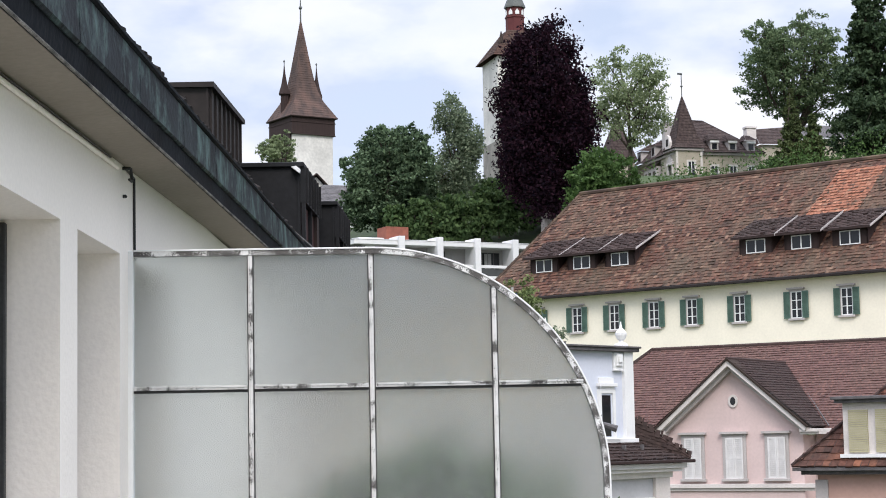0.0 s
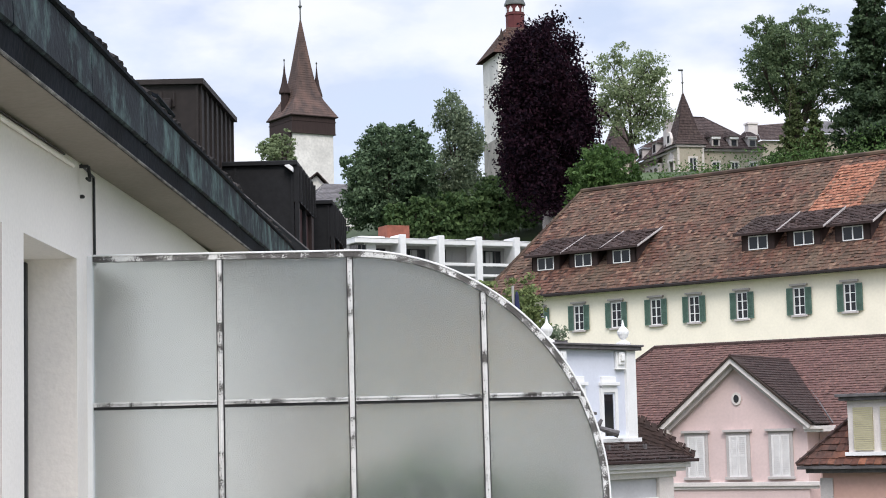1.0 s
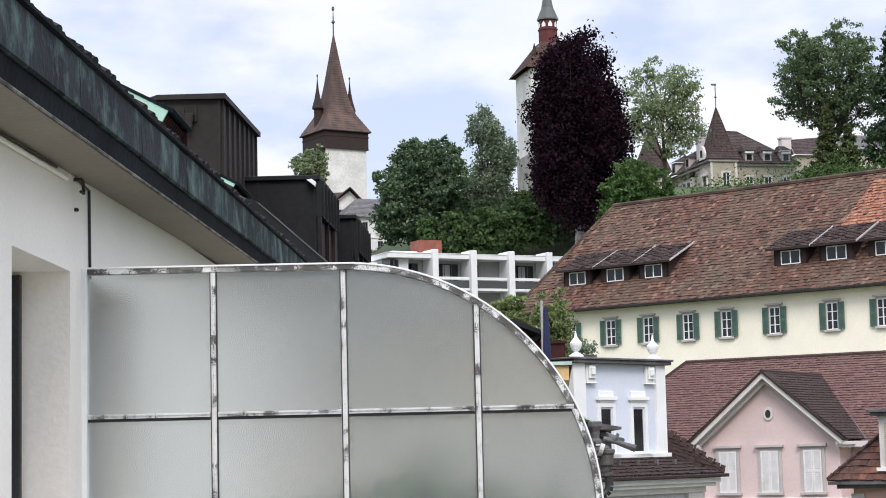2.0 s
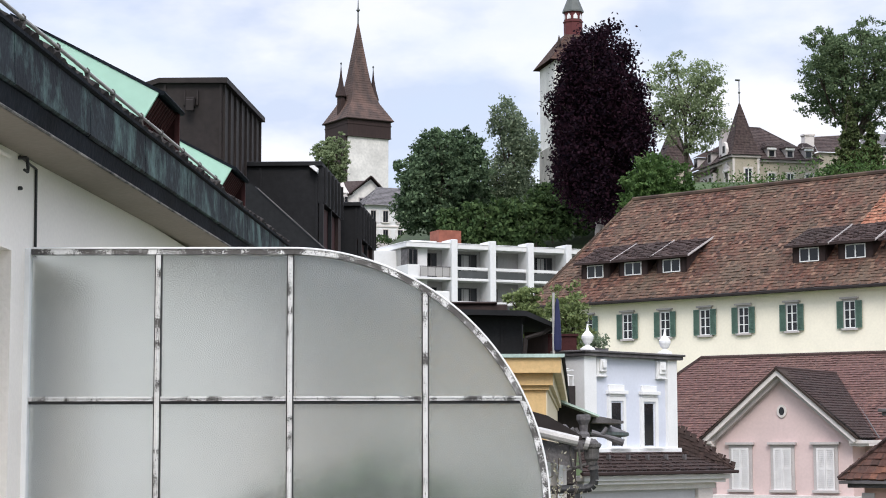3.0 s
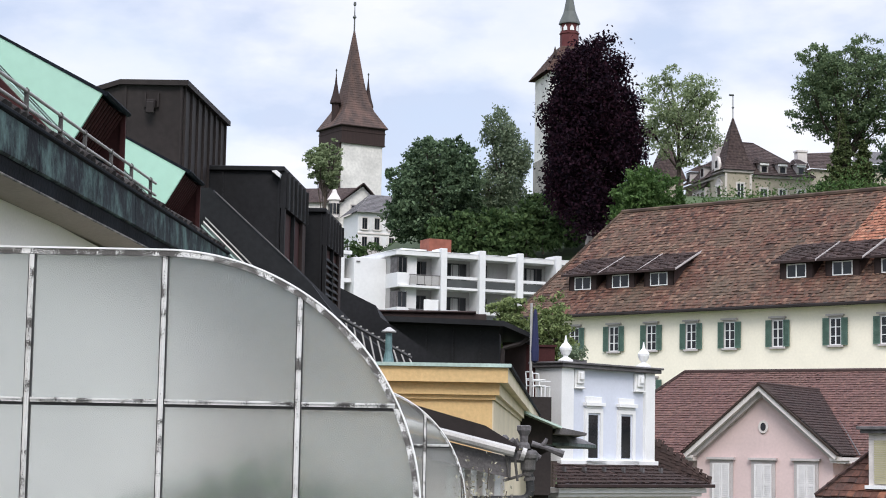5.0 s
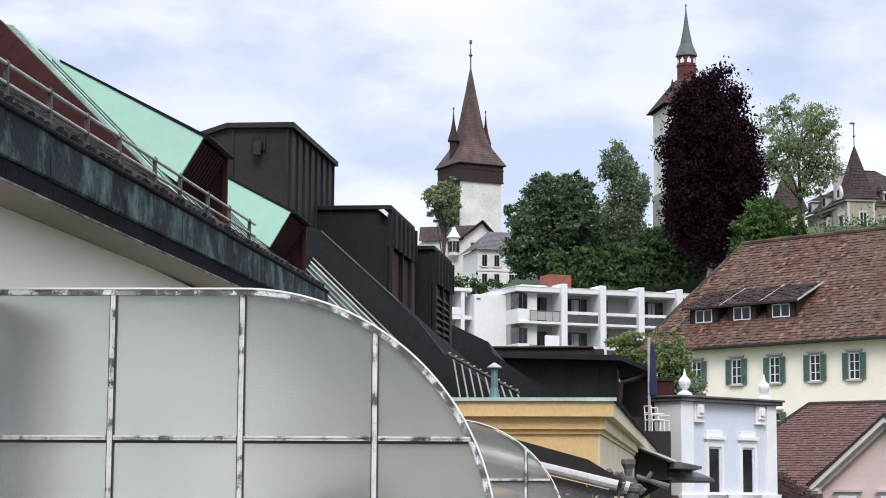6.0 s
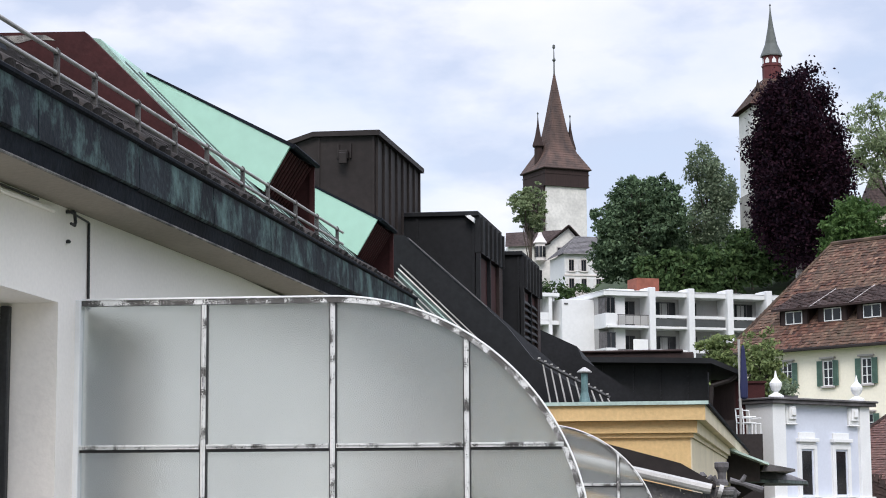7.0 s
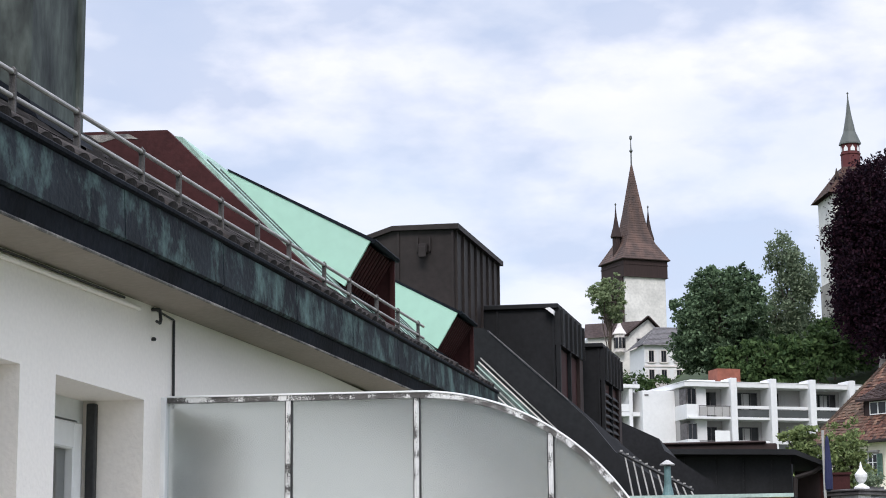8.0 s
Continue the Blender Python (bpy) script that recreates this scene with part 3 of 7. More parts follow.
def window(parent, x, z, w, h, y=0.0, frame_mat=None, trim=None, shutters=None, bars=(1, 2), shut_w=0.42, closed=False, head=False, surround=0.1,
           reveal=0.14):
    """One window in a wall at local y (outside face): frame with bars, pane, sill, surround and shutters."""
    frame_mat = frame_mat or M_WHITE
    f = 0.055
    x0, x1, z0, z1 = x - w / 2, x + w / 2, z - h / 2, z + h / 2
    yf = y - 0.012
    win = part("window", boxes((x0, x0 + f, yf - 0.02, yf + 0.05, z0, z1), (x1 - f, x1, yf - 0.02, yf + 0.05, z0, z1),
                               (x0 + f, x1 - f, yf - 0.02, yf + 0.05, z0, z0 + f), (x0 + f, x1 - f, yf - 0.02, yf + 0.05, z1 - f, z1)),
               frame_mat, parent)
    part("pane", boxes((x0 + f, x1 - f, yf + 0.0, yf + 0.01, z0 + f, z1 - f)), M_PANE, win)
    bm = bmesh.new()
    for i in range(1, bars[0] + 1):
        c = x0 + w * i / (bars[0] + 1)
        box(bm, c - 0.035, c + 0.035, yf - 0.03, yf - 0.002, z0 + f, z1 - f)
    for i in range(1, bars[1] + 1):
        c = z0 + h * i / (bars[1] + 1)
        box(bm, x0 + f, x1 - f, yf - 0.022, yf - 0.002, c - 0.02, c + 0.02)
    if bars[0] or bars[1]:
        part("glazing_bar", bm, frame_mat, win)
    else:
        bm.free()
    if trim:
        s = surround
        part("surround", boxes((x0 - s, x0, y - 0.07, y, z0, z1 + s), (x1, x1 + s, y - 0.07, y, z0, z1 + s), (x0, x1, y - 0.07, y, z1, z1 + s)), trim, win)
        part("sill", boxes((x0 - s - 0.06, x1 + s + 0.06, y - 0.16, y + 0.0, z0 - 0.12, z0), bevel=0.01), trim, win)
        if head:
            part("hood", boxes((x0 - s - 0.1, x1 + s + 0.1, y - 0.2, y, z1 + s + 0.02, z1 + s + 0.12), (x0 - s, x1 + s, y - 0.12, y, z1 + s, z1 + s + 0.02)), trim, win)
    if shutters:
        for side in (-1, 1):
            if closed:
                a, b = (x0 + 0.01, x - 0.006) if side < 0 else (x + 0.006, x1 - 0.01)
            else:
                a, b = (x0 - shut_w - 0.03, x0 - 0.03) if side < 0 else (x1 + 0.03, x1 + shut_w + 0.03)
            bm = boxes((a, a + 0.06, y - 0.12, y - 0.075, z0, z1), (b - 0.06, b, y - 0.12, y - 0.075, z0, z1),
                       (a + 0.06, b - 0.06, y - 0.12, y - 0.075, z0, z0 + 0.08), (a + 0.06, b - 0.06, y - 0.12, y - 0.075, z1 - 0.08, z1),
                       (a + 0.06, b - 0.06, y - 0.12, y - 0.075, z - 0.035, z + 0.035), (a + 0.06, b - 0.06, y - 0.088, y - 0.078, z0 + 0.08, z1 - 0.08))
            n = int(h / 0.095)
            for i in range(n):
                c = z0 + 0.1 + (h - 0.2) * (i + 0.5) / n
                box(bm, a + 0.06, b - 0.06, y - 0.113, y - 0.09, c - 0.018, c + 0.018)
            part("shutter", bm, shutters, win)
    return win


# ---------------------------------------------------------------- foliage
def leaves(name, lobes, count, size, material, parent, seed, shell=0.62, droop=0.0, clump=26, spread=0.16, even=0.75):
    """Small leaf blades in clumps through the outer part of a set of ellipsoid lobes."""
    rng = np.random.default_rng(seed)
    lobes = np.array(lobes, float)
    vol = lobes[:, 3] * lobes[:, 4] * lobes[:, 5]
    wts = vol ** even / (vol ** even).sum()
    nc = max(1, count // clump)
    pick = rng.choice(len(lobes), nc, p=wts)
    d = rng.normal(size=(nc, 3))
    d /= np.linalg.norm(d, axis=1)[:, None]
    rad = shell + (1.06 - shell) * rng.random(nc) ** 0.6
    rad *= 1 + 0.10 * rng.normal(size=nc)
    cen = lobes[pick, :3] + d * lobes[pick, 3:] * rad[:, None]
    scale = lobes[pick, 3:].mean(axis=1)
    csz = spread * np.clip(scale, 0.6, 4)
    off = rng.normal(size=(nc, clump, 3)) * csz[:, None, None] * np.array([1, 1, 0.6])
    p = (cen[:, None] + off).reshape(-1, 3)
    if droop:
        p[:, 2] -= droop * rng.random(len(p)) ** 2
    n = len(p)
    u = rng.normal(size=(n, 3))
    u /= np.linalg.norm(u, axis=1)[:, None]
    w = np.cross(u, rng.normal(size=(n, 3)))
    w /= np.linalg.norm(w, axis=1)[:, None]
    s = size * (0.6 + 0.8 * rng.random(n))[:, None]
    a, b, c, e = p - u * s, p + w * s * 0.55, p + u * s, p - w * s * 0.55
    verts = np.stack([a, b, c, e], 1).reshape(-1, 3)
    me = bpy.data.meshes.new(name)
    me.vertices.add(4 * n)
    me.vertices.foreach_set("co", verts.ravel().astype(np.float32))
    me.loops.add(4 * n)
    me.loops.foreach_set("vertex_index", np.arange(4 * n, dtype=np.int32))
    me.polygons.add(n)
    me.polygons.foreach_set("loop_start", np.arange(0, 4 * n, 4, dtype=np.int32))
    me.update(calc_edges=True)
    me.validate()
    return link_mesh(name, me, material, parent)


def tree(label, base, trunk_h, trunk_r, lobes, count, size, leaf, bark=None, seed=1, shell=0.6, droop=0.0, name="tree", spread=0.16, lean=(0, 0), even=0.75):
    """Lobes are in world metres relative to the base."""
    ob = thing(name, Matrix.Translation(base), label, "tree")
    bm = bmesh.new()
    pts = [Vector((0, 0, -0.5))]
    rng = random.Random(seed)
    for i in range(1, 5):
        pts.append(Vector((lean[0] * i / 4 + rng.uniform(-1, 1) * trunk_r * 0.4, lean[1] * i / 4 + rng.uniform(-1, 1) * trunk_r * 0.4, trunk_h * i / 4)))
    for i in range(4):
        tube(bm, pts[i], pts[i + 1], trunk_r * (1.15 - 0.2 * i), trunk_r * (0.95 - 0.2 * i), 9)
    part("trunk", bm, bark or M_BARK, ob)
    bm = bmesh.new()
    for l in lobes:
        c = Vector(l[:3])
        start = pts[rng.choice((2, 3, 4))]
        mid = start.lerp(c, 0.5) + Vector((rng.uniform(-1, 1), rng.uniform(-1, 1), rng.uniform(0, 1))) * 0.08 * (c - start).length
        tube(bm, start, mid, trunk_r * 0.42, trunk_r * 0.26, 6)
        tube(bm, mid, c, trunk_r * 0.26, trunk_r * 0.1, 6)
        for k in range(3):
            tip = c + Vector((rng.uniform(-1, 1) * l[3], rng.uniform(-1, 1) * l[4], rng.uniform(-0.2, 1) * l[5])) * 0.75
            tube(bm, mid.lerp(c, 0.4), tip, trunk_r * 0.13, trunk_r * 0.04, 5)
    part("limb", bm, M_BARK, ob)
    leaves("crown", lobes, count, size, leaf, ob, seed, shell, droop, spread=spread, even=even)
    return ob


def lobed(cx, cz, rx, rz, n, seed, lobe=0.5, ry=None, taper=0.0):
    """Lobes spread round an egg of half sizes rx, rz, so that the outline is uneven."""
    rng = random.Random(seed)
    ry = ry or rx
    out = [(cx, 0, cz, rx * 0.62, ry * 0.62, rz * 0.62)]
    for i in range(n):
        t = 2 * math.pi * (i + rng.uniform(-0.3, 0.3)) * 0.618
        u = -0.95 + 1.9 * (i + 0.5) / n
        k = math.sqrt(max(0.05, 1 - u * u)) * (1 - taper * (u + 1) / 2)
        s = lobe * rng.uniform(0.72, 1.12)
        out.append((cx + rx * (1 - s * 0.55) * k * math.cos(t), ry * (1 - s * 0.55) * k * math.sin(t), cz + rz * (1 - s * 0.5) * u,
                    rx * s, ry * s, rz * s * 0.72))
    return out


# ---------------------------------------------------------------- ground
def ground_z(x, y):
    table = ((-4000, 0), (60, 0), (95, 10), (125, 17), (150, 18), (166, 20), (181, 34), (205, 41), (240, 45), (300, 48), (420, 50), (4000, 40))
    for (a, u), (b, v) in zip(table, table[1:]):
        if y <= b:
            f = (y - a) / (b - a)
            z = u + (v - u) * f
            break
    else:
        z = 40
    if 172 < y < 262 and x < 2:
        z -= 8.0 * min(1, (2 - x) / 6) * min(1, (y - 172) / 15, (262 - y) / 20)
    if 60 < y < 200 and x > 12:
        z += 4.0 * min(1, (x - 12) / 12) * min(1, (y - 60) / 60)
    return z


def build_ground():
    xs = [-3500, -900, -300, -120, -60, -30, -15, -8, 0, 8, 15, 22, 30, 40, 55, 75, 120, 300, 900, 3500]
    ys = [-3500, -800, -200, -60, 0, 30, 60, 75, 95, 110, 125, 138, 150, 161, 172, 178, 185, 195, 205, 220, 240, 270, 300, 420, 900, 3800]
    verts = [(x, y, ground_z(x, y)) for y in ys for x in xs]
    n = len(xs)
    faces = [(j * n + i, j * n + i + 1, (j + 1) * n + i + 1, (j + 1) * n + i) for j in range(len(ys) - 1) for i in range(n - 1)]
    g = flat("ground", verts, faces, M_GRASS)
    for p in g.data.polygons:
        p.use_smooth = True
    tagged(g, "grassy hillside rising behind the old town houses", "ground", kind="structure")
    road = part("road", boxes((1.5, 12, -60, 44, 0.0, 0.03)), M_ASPHALT)
    tagged(road, "grey asphalt street between the house fronts", "road", kind="structure")


build_ground()

# ---------------------------------------------------------------- near house: wall, windows, eave, roof
NEAR = frame_at(87.5, -0.9, 6.48)        # local x along the front, local y into the house
EAVE_S0, EAVE_S1 = -9.5, 6.5
RISE = 0.017                             # the eave line climbs slightly along the front


def climb(ob):
    for v in ob.data.vertices:
        v.co.z += RISE * (v.co.x - 2.0)


HEAD = 15.62
OPEN = ((-2.35, -1.27), (-1.0, -0.21), (0.10, 0.98))


def near_wall():
    rows = []
    s = EAVE_S0
    for a, b in OPEN:
        rows += [(s, a, 0.0, 0.42, 0.0, 15.99), (a, b, 0.0, 0.42, HEAD, 15.99), (a, b, 0.0, 0.42, 0.0, 13.6)]
        s = b
    rows.append((s, EAVE_S1, 0.0, 0.42, 0.0, 15.99))
    w = part("wall_near", boxes(*rows), M_PLASTER)
    w.matrix_world = NEAR
    tagged(w, "off-white rendered house wall under a deep eave", "wall", kind="structure")
    wb = part("wall_back", boxes((EAVE_S0, EAVE_S1, 3.5, 3.8, 0.0, 15.99), (EAVE_S1 - 0.3, EAVE_S1, 0.42, 3.5, 0.0, 15.99), (EAVE_S0, EAVE_S0 + 0.3, 0.42, 3.5, 0, 15.95)), M_PLASTER)
    wb.matrix_world = NEAR
    tagged(wb, "plain white inner walls that close the house", "wall", kind="structure")
    for i, (a, b) in enumerate(OPEN):
        win = thing("window_%d" % (i + 1), NEAR, "white window set deep in its reveal, " + ("dark room behind" if i == 2 else "grey curtain behind"), "window", kind="structure")
        y = 0.215
        part("window_frame", boxes((a, a + 0.05, y, y + 0.09, 13.6, HEAD), (b - 0.05, b, y, y + 0.09, 13.6, HEAD), (a + 0.05, b - 0.05, y, y + 0.09, HEAD - 0.07, HEAD),
                                   (a + 0.05, b - 0.05, y, y + 0.09, 13.6, 13.66)), M_WHITE, win)
        c = (a + b) / 2
        for u, v in ((a + 0.055, c - 0.004), (c + 0.004, b - 0.055)):
            sash = part("sash", boxes((u, u + 0.07, y - 0.02, y + 0.05, 13.68, HEAD - 0.08), (v - 0.07, v, y - 0.02, y + 0.05, 13.68, HEAD - 0.08),
                                      (u + 0.07, v - 0.07, y - 0.02, y + 0.05, HEAD - 0.17, HEAD - 0.08), (u + 0.07, v - 0.07, y - 0.02, y + 0.05, 13.68, 13.78), bevel=0.006), M_WHITE, win)
            part("pane", boxes((u + 0.07, v - 0.07, y + 0.01, y + 0.018, 13.78, HEAD - 0.17)), glass_clear, sash)
        part("guide_rail", boxes((b - 0.03, b - 0.002, y - 0.055, y - 0.022, 13.6, HEAD - 0.01), bevel=0.004), M_STEEL_DARK, win, "dark shutter guide rail")
        if i == 2:
            continue
        bm = bmesh.new()
        n = 40
        vs = [[bm.verts.new((a + 0.06 + (b - a - 0.12) * k / n, y + 0.2 + 0.025 * math.sin(k * 1.55), z)) for k in range(n + 1)] for z in (13.62, HEAD - 0.04)]
        for k in range(n):
            bm.faces.new((vs[0][k], vs[0][k + 1], vs[1][k + 1], vs[1][k]))
        part("curtain", bm, M_CURTAIN, win, "pleated grey curtain")
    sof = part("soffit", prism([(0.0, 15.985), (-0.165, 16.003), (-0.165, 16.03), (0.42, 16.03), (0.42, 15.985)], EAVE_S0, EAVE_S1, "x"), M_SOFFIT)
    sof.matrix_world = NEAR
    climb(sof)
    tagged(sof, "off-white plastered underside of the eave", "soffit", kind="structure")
    # copper-clad eave edge: lower dark band, upper band in sheets with seams
    fa = thing("eave_fascia", NEAR, "dark copper eave edging streaked with green patina", "fascia", kind="structure")
    part("lower_band", prism([(-0.15, 16.004), (-0.178, 16.005), (-0.186, 16.068), (-0.16, 16.072)], EAVE_S0, EAVE_S1 + 0.1, "x"), M_OXIDE, fa)
    s = EAVE_S0 + 0.36
    k = 0
    while s < EAVE_S1:
        e = min(s + 1.02, EAVE_S1)
        dz = 0.002 * ((k * 7) % 3 - 1)
        part("sheet", prism([(-0.16, 16.074), (-0.192, 16.069 + dz), (-0.200, 16.076), (-0.194, 16.225 + dz), (-0.16, 16.225)], s + 0.004, e - 0.004, "x"), M_PATINA, fa)
        s = e
        k += 1
    part("drip_crust", tubes(((EAVE_S0, -0.177, 16.003), (EAVE_S1, -0.177, 16.003), 0.005), n=6), M_CRUST, fa)
    part("gutter_lip", prism([(-0.16, 16.226), (-0.197, 16.226), (-0.206, 16.232), (-0.206, 16.243), (-0.197, 16.250), (-0.16, 16.248)], EAVE_S0, EAVE_S1, "x"), M_OXIDE, fa)
    part("roof_deck", prism([(-0.159, 16.031), (-0.159, 16.225), (3.3, 18.47), (3.3, 16.031)], EAVE_S0, EAVE_S1, "x"), M_OXIDE, fa)
    for ch in fa.children:
        climb(ch)


glass_clear = glass_mat("clear_window_glass", (0.9, 0.92, 0.92), 0.02, 1.0)
near_wall()


def wall_fittings():
    h = thing("wall_hook", NEAR, "rusty iron hook below the eave", "hook")
    cu = tubes(((-0.15, -0.0, 15.935), (-0.15, -0.03, 15.935), 0.006), ((-0.15, -0.03, 15.935), (-0.15, -0.034, 15.90), 0.006), ((-0.15, -0.034, 15.90), (-0.165, -0.036, 15.885), 0.006),
               ((-0.165, -0.036, 15.885), (-0.185, -0.03, 15.89), 0.005), n=7)
    part("bent_bar", cu, M_STEEL_DARK, h)
    c = thing("wall_cable", NEAR, "dark cable clipped along and down the wall", "cable")
    part("cable_run", tubes(((-0.15, -0.006, 15.94), (0.07, -0.006, 15.93), 0.004), ((0.075, -0.006, 15.93), (0.085, -0.006, 15.62), 0.005), n=7), M_STEEL_DARK, c)
    g = thing("conduit", NEAR, "white conduit along the top of the wall", "conduit")
    part("pipe", tubes(((-6.0, -0.012, 15.925), (-0.30, -0.009, 15.918), 0.008), n=9), M_PLASTER, g)
    part("cable_run", tubes(((-6.0, -0.01, 15.94), (-0.45, -0.01, 15.935), 0.004), n=6), M_STEEL_DARK, g)
    for ch in g.children:
        for v in ch.data.vertices:
            v.co.z += RISE * (v.co.x + 0.3)
    for s, z in ((-0.14, 15.835), (0.012, 15.45)):
        b = thing("wall_bolt", NEAR, "small rusty bolt in the rendered wall", "bolt")
        part("bolt_head", lathe([(0.008, -0.006), (0.01, 0.0), (0.005, 0.006)], 8, (s, -0.006, z)), M_STEEL_DARK, b)


wall_fittings()


def snow_rail():
    """Two galvanised pipes on posts that hold back the snow above the gutter."""
    ob = thing("snow_guard_rail", NEAR, "weathered galvanised snow guard rail of two pipes on posts", "railing")
    y, up, low = 0.282, 16.682, 16.602
    posts = [-9.3 + 0.57 * k for k in range(15)] + [-0.73, -0.16, 0.52, 0.975, 1.57, 2.155, 2.73, 3.465, 4.06, 4.79, 5.43, 6.1]
    part("upper_pipe", tubes(((EAVE_S0, y, up), (6.3, y, up), 0.0088), n=9), M_GALV, ob)
    part("lower_pipe", tubes(((EAVE_S0, y, low), (6.3, y, low), 0.0088), n=9), M_GALV, ob)
    for s in posts:
        part("post", prism([(y + 0.012, low - 0.11), (y - 0.013, low - 0.12), (y - 0.011, up + 0.008), (y - 0.002, up + 0.02), (y + 0.009, up + 0.008)], s - 0.007, s + 0.007, "x"), M_POST, ob)
        for z in (up, low):
            part("saddle", boxes((s - 0.011, s + 0.011, y - 0.012, y + 0.012, z - 0.012, z + 0.012), bevel=0.003), M_POST, ob)
    for ch in ob.children:
        climb(ch)


snow_rail()


def roof_stack():
    """Patinated copper chimney casing on the slope."""
    ob = thing("chimney_stack", NEAR, "tall chimney casing of dark patinated copper sheet", "chimney")
    part("casing", boxes((0.45, 0.965, 0.72, 1.9, 16.4, 18.9), bevel=0.01), M_STACK, ob)
    part("corner_strip", boxes((0.935, 0.977, 0.70, 0.73, 16.4, 18.9), bevel=0.004), M_STACK, ob)
    part("flashing", prism([(0.66, 16.78), (0.7, 16.86), (2.0, 17.76), (2.0, 17.6)], 0.4, 1.015, "x"), M_OXIDE, ob)


roof_stack()


# ---------------------------------------------------------------- frosted glass screens
def glass_screen(m, label, xs, bars_z, right, top, r, bottom, fw=0.022, wall_post=True, glass=None):
    """Screen of frosted panes in a painted steel frame whose outer corner is a quarter round of radius r."""
    ob = thing("glass_screen", m, label, "screen")
    cx, cz = right - r, top - r

    def edge_x(z):
        return right if z <= cz else cx + math.sqrt(max(0.0, r * r - (z - cz) ** 2))

    def edge_z(x):
        return top if x <= cx else cz + math.sqrt(max(0.0, r * r - (x - cx) ** 2))

    n = 40
    arc = [(cx + r * math.sin(math.pi / 2 * k / n), cz + r * math.cos(math.pi / 2 * k / n)) for k in range(n + 1)]
    outline = [(xs[0] + (0.017 if wall_post else 0.0), top)] + arc + [(right, bottom)]
    prof = ((0.0, -0.020), (0.0, 0.020), (-fw, 0.020), (-fw, -0.020))
    bm = bmesh.new()
    rings = []
    for i, p in enumerate(outline):
        a = Vector(outline[max(0, i - 1)])
        b = Vector(outline[min(len(outline) - 1, i + 1)])
        d = (b - a).normalized()
        nn = Vector((-d.y, d.x))
        rings.append([bm.verts.new((p[0] + nn.x * o, y, p[1] + nn.y * o)) for o, y in prof])
    for u, v in zip(rings, rings[1:]):
        for k in range(4):
            bm.faces.new((u[k], u[(k + 1) % 4], v[(k + 1) % 4], v[k]))
    bm.faces.new(rings[0])
    bm.faces.new(rings[-1][::-1])
    bmesh.ops.recalc_face_normals(bm, faces=bm.faces)
    part("outer_rim", bm, M_PEEL_BARE, ob, "bent steel rim with peeling white paint")
    # thin white tube models the bright highlight along the outer arc
    bead = [(p[0], p[1]) for p in outline]
    bm = bmesh.new()
    for (ax, az), (bx, bz) in zip(bead, bead[1:]):
        tube(bm, (ax, -0.021, az - 0.001), (bx, -0.021, bz - 0.001), 0.0035, n=5)
    part("rim_bead", bm, M_WHITE, ob)
    if wall_post:
        part("wall_post", boxes((xs[0] - 0.014, xs[0] + 0.016, -0.034, 0.024, bottom, top - 0.002), bevel=0.003), M_WHITE, ob)
        # solid dark strip stands in for the shadowed gap beside the post
        part("post_gap", boxes((xs[0] - 0.02, xs[0] - 0.0145, -0.02, 0.02, bottom, top - 0.01)), M_STEEL_DARK, ob)
        for z in (15.52, 15.24, 14.95):
            part("post_bolt", tubes(((xs[0] - 0.03, -0.01, z), (xs[0] - 0.0145, -0.01, z), 0.007), n=7), M_STEEL_DARK, ob)
    for x in xs[1:]:
        zt = edge_z(x) - fw * 1.1
        part("mullion", boxes((x - 0.0085, x + 0.0075, -0.018, 0.014, bottom, zt)), M_PEEL, ob)
        part("mullion_web", boxes((x - 0.0025, x + 0.0015, -0.026, -0.0185, bottom, zt)), M_PEEL, ob)
        # dark strips on both sides draw the mullion's shadow edges
        part("glazing_putty", boxes((x - 0.0125, x - 0.0085, -0.012, 0.012, bottom, zt), (x + 0.0075, x + 0.012, -0.012, 0.012, bottom, zt)), M_STEEL_DARK, ob)
    for z in bars_z:
        cuts = list(xs) + [edge_x(z)]
        for a, b in zip(cuts, cuts[1:]):
            part("crossbar", boxes((a + 0.013, b - 0.014, -0.024, 0.014, z - 0.005, z + 0.010)), M_PEEL, ob)
            part("crossbar_web", boxes((a + 0.013, b - 0.014, -0.014, 0.012, z - 0.015, z - 0.005)), M_STEEL_DARK, ob)
            part("crossbar_lip", boxes((a + 0.013, b - 0.014, -0.029, -0.0245, z + 0.004, z + 0.010)), M_PEEL, ob)
    zs = [bottom] + list(reversed(bars_z)) + [None]
    xx = list(xs) + [None]
    for i in range(len(xs)):
        for j in range(len(bars_z) + 1):
            x0 = xs[i] + 0.006
            x1 = (xs[i + 1] - 0.006) if i + 1 < len(xs) else right
            z0 = zs[j] + 0.006
            z1 = (zs[j + 1] - 0.006) if zs[j + 1] is not None else top
            pts = []
            m_ = 10
            top_line = [(x0 + (x1 - x0) * k / m_) for k in range(m_ + 1)]
            pts = [(x0, z0)]
            lim = min(x1, edge_x(z0) - 0.008)
            pts.append((lim, z0))
            up = []
            for k in range(m_ + 1):
                x = lim + (x0 - lim) * k / m_
                z = min(z1, edge_z(min(x + 0.004, right - 1e-4)) - 0.012)
                if x > cx:
                    z = min(z, edge_z(min(x + 0.01, right - 1e-4)) - 0.004)
                up.append((x, max(z, z0 + 0.002)))
            # the pane's outer side follows the rim between the bars
            side = []
            if i + 1 >= len(xs):
                z_hi = min(z1, top)
                for k in range(1, 10):
                    z = z0 + (z_hi - z0) * k / 10
                    xe = edge_x(z) - 0.01
                    if xe > x0 + 0.03:
                        side.append((min(lim, xe), z))
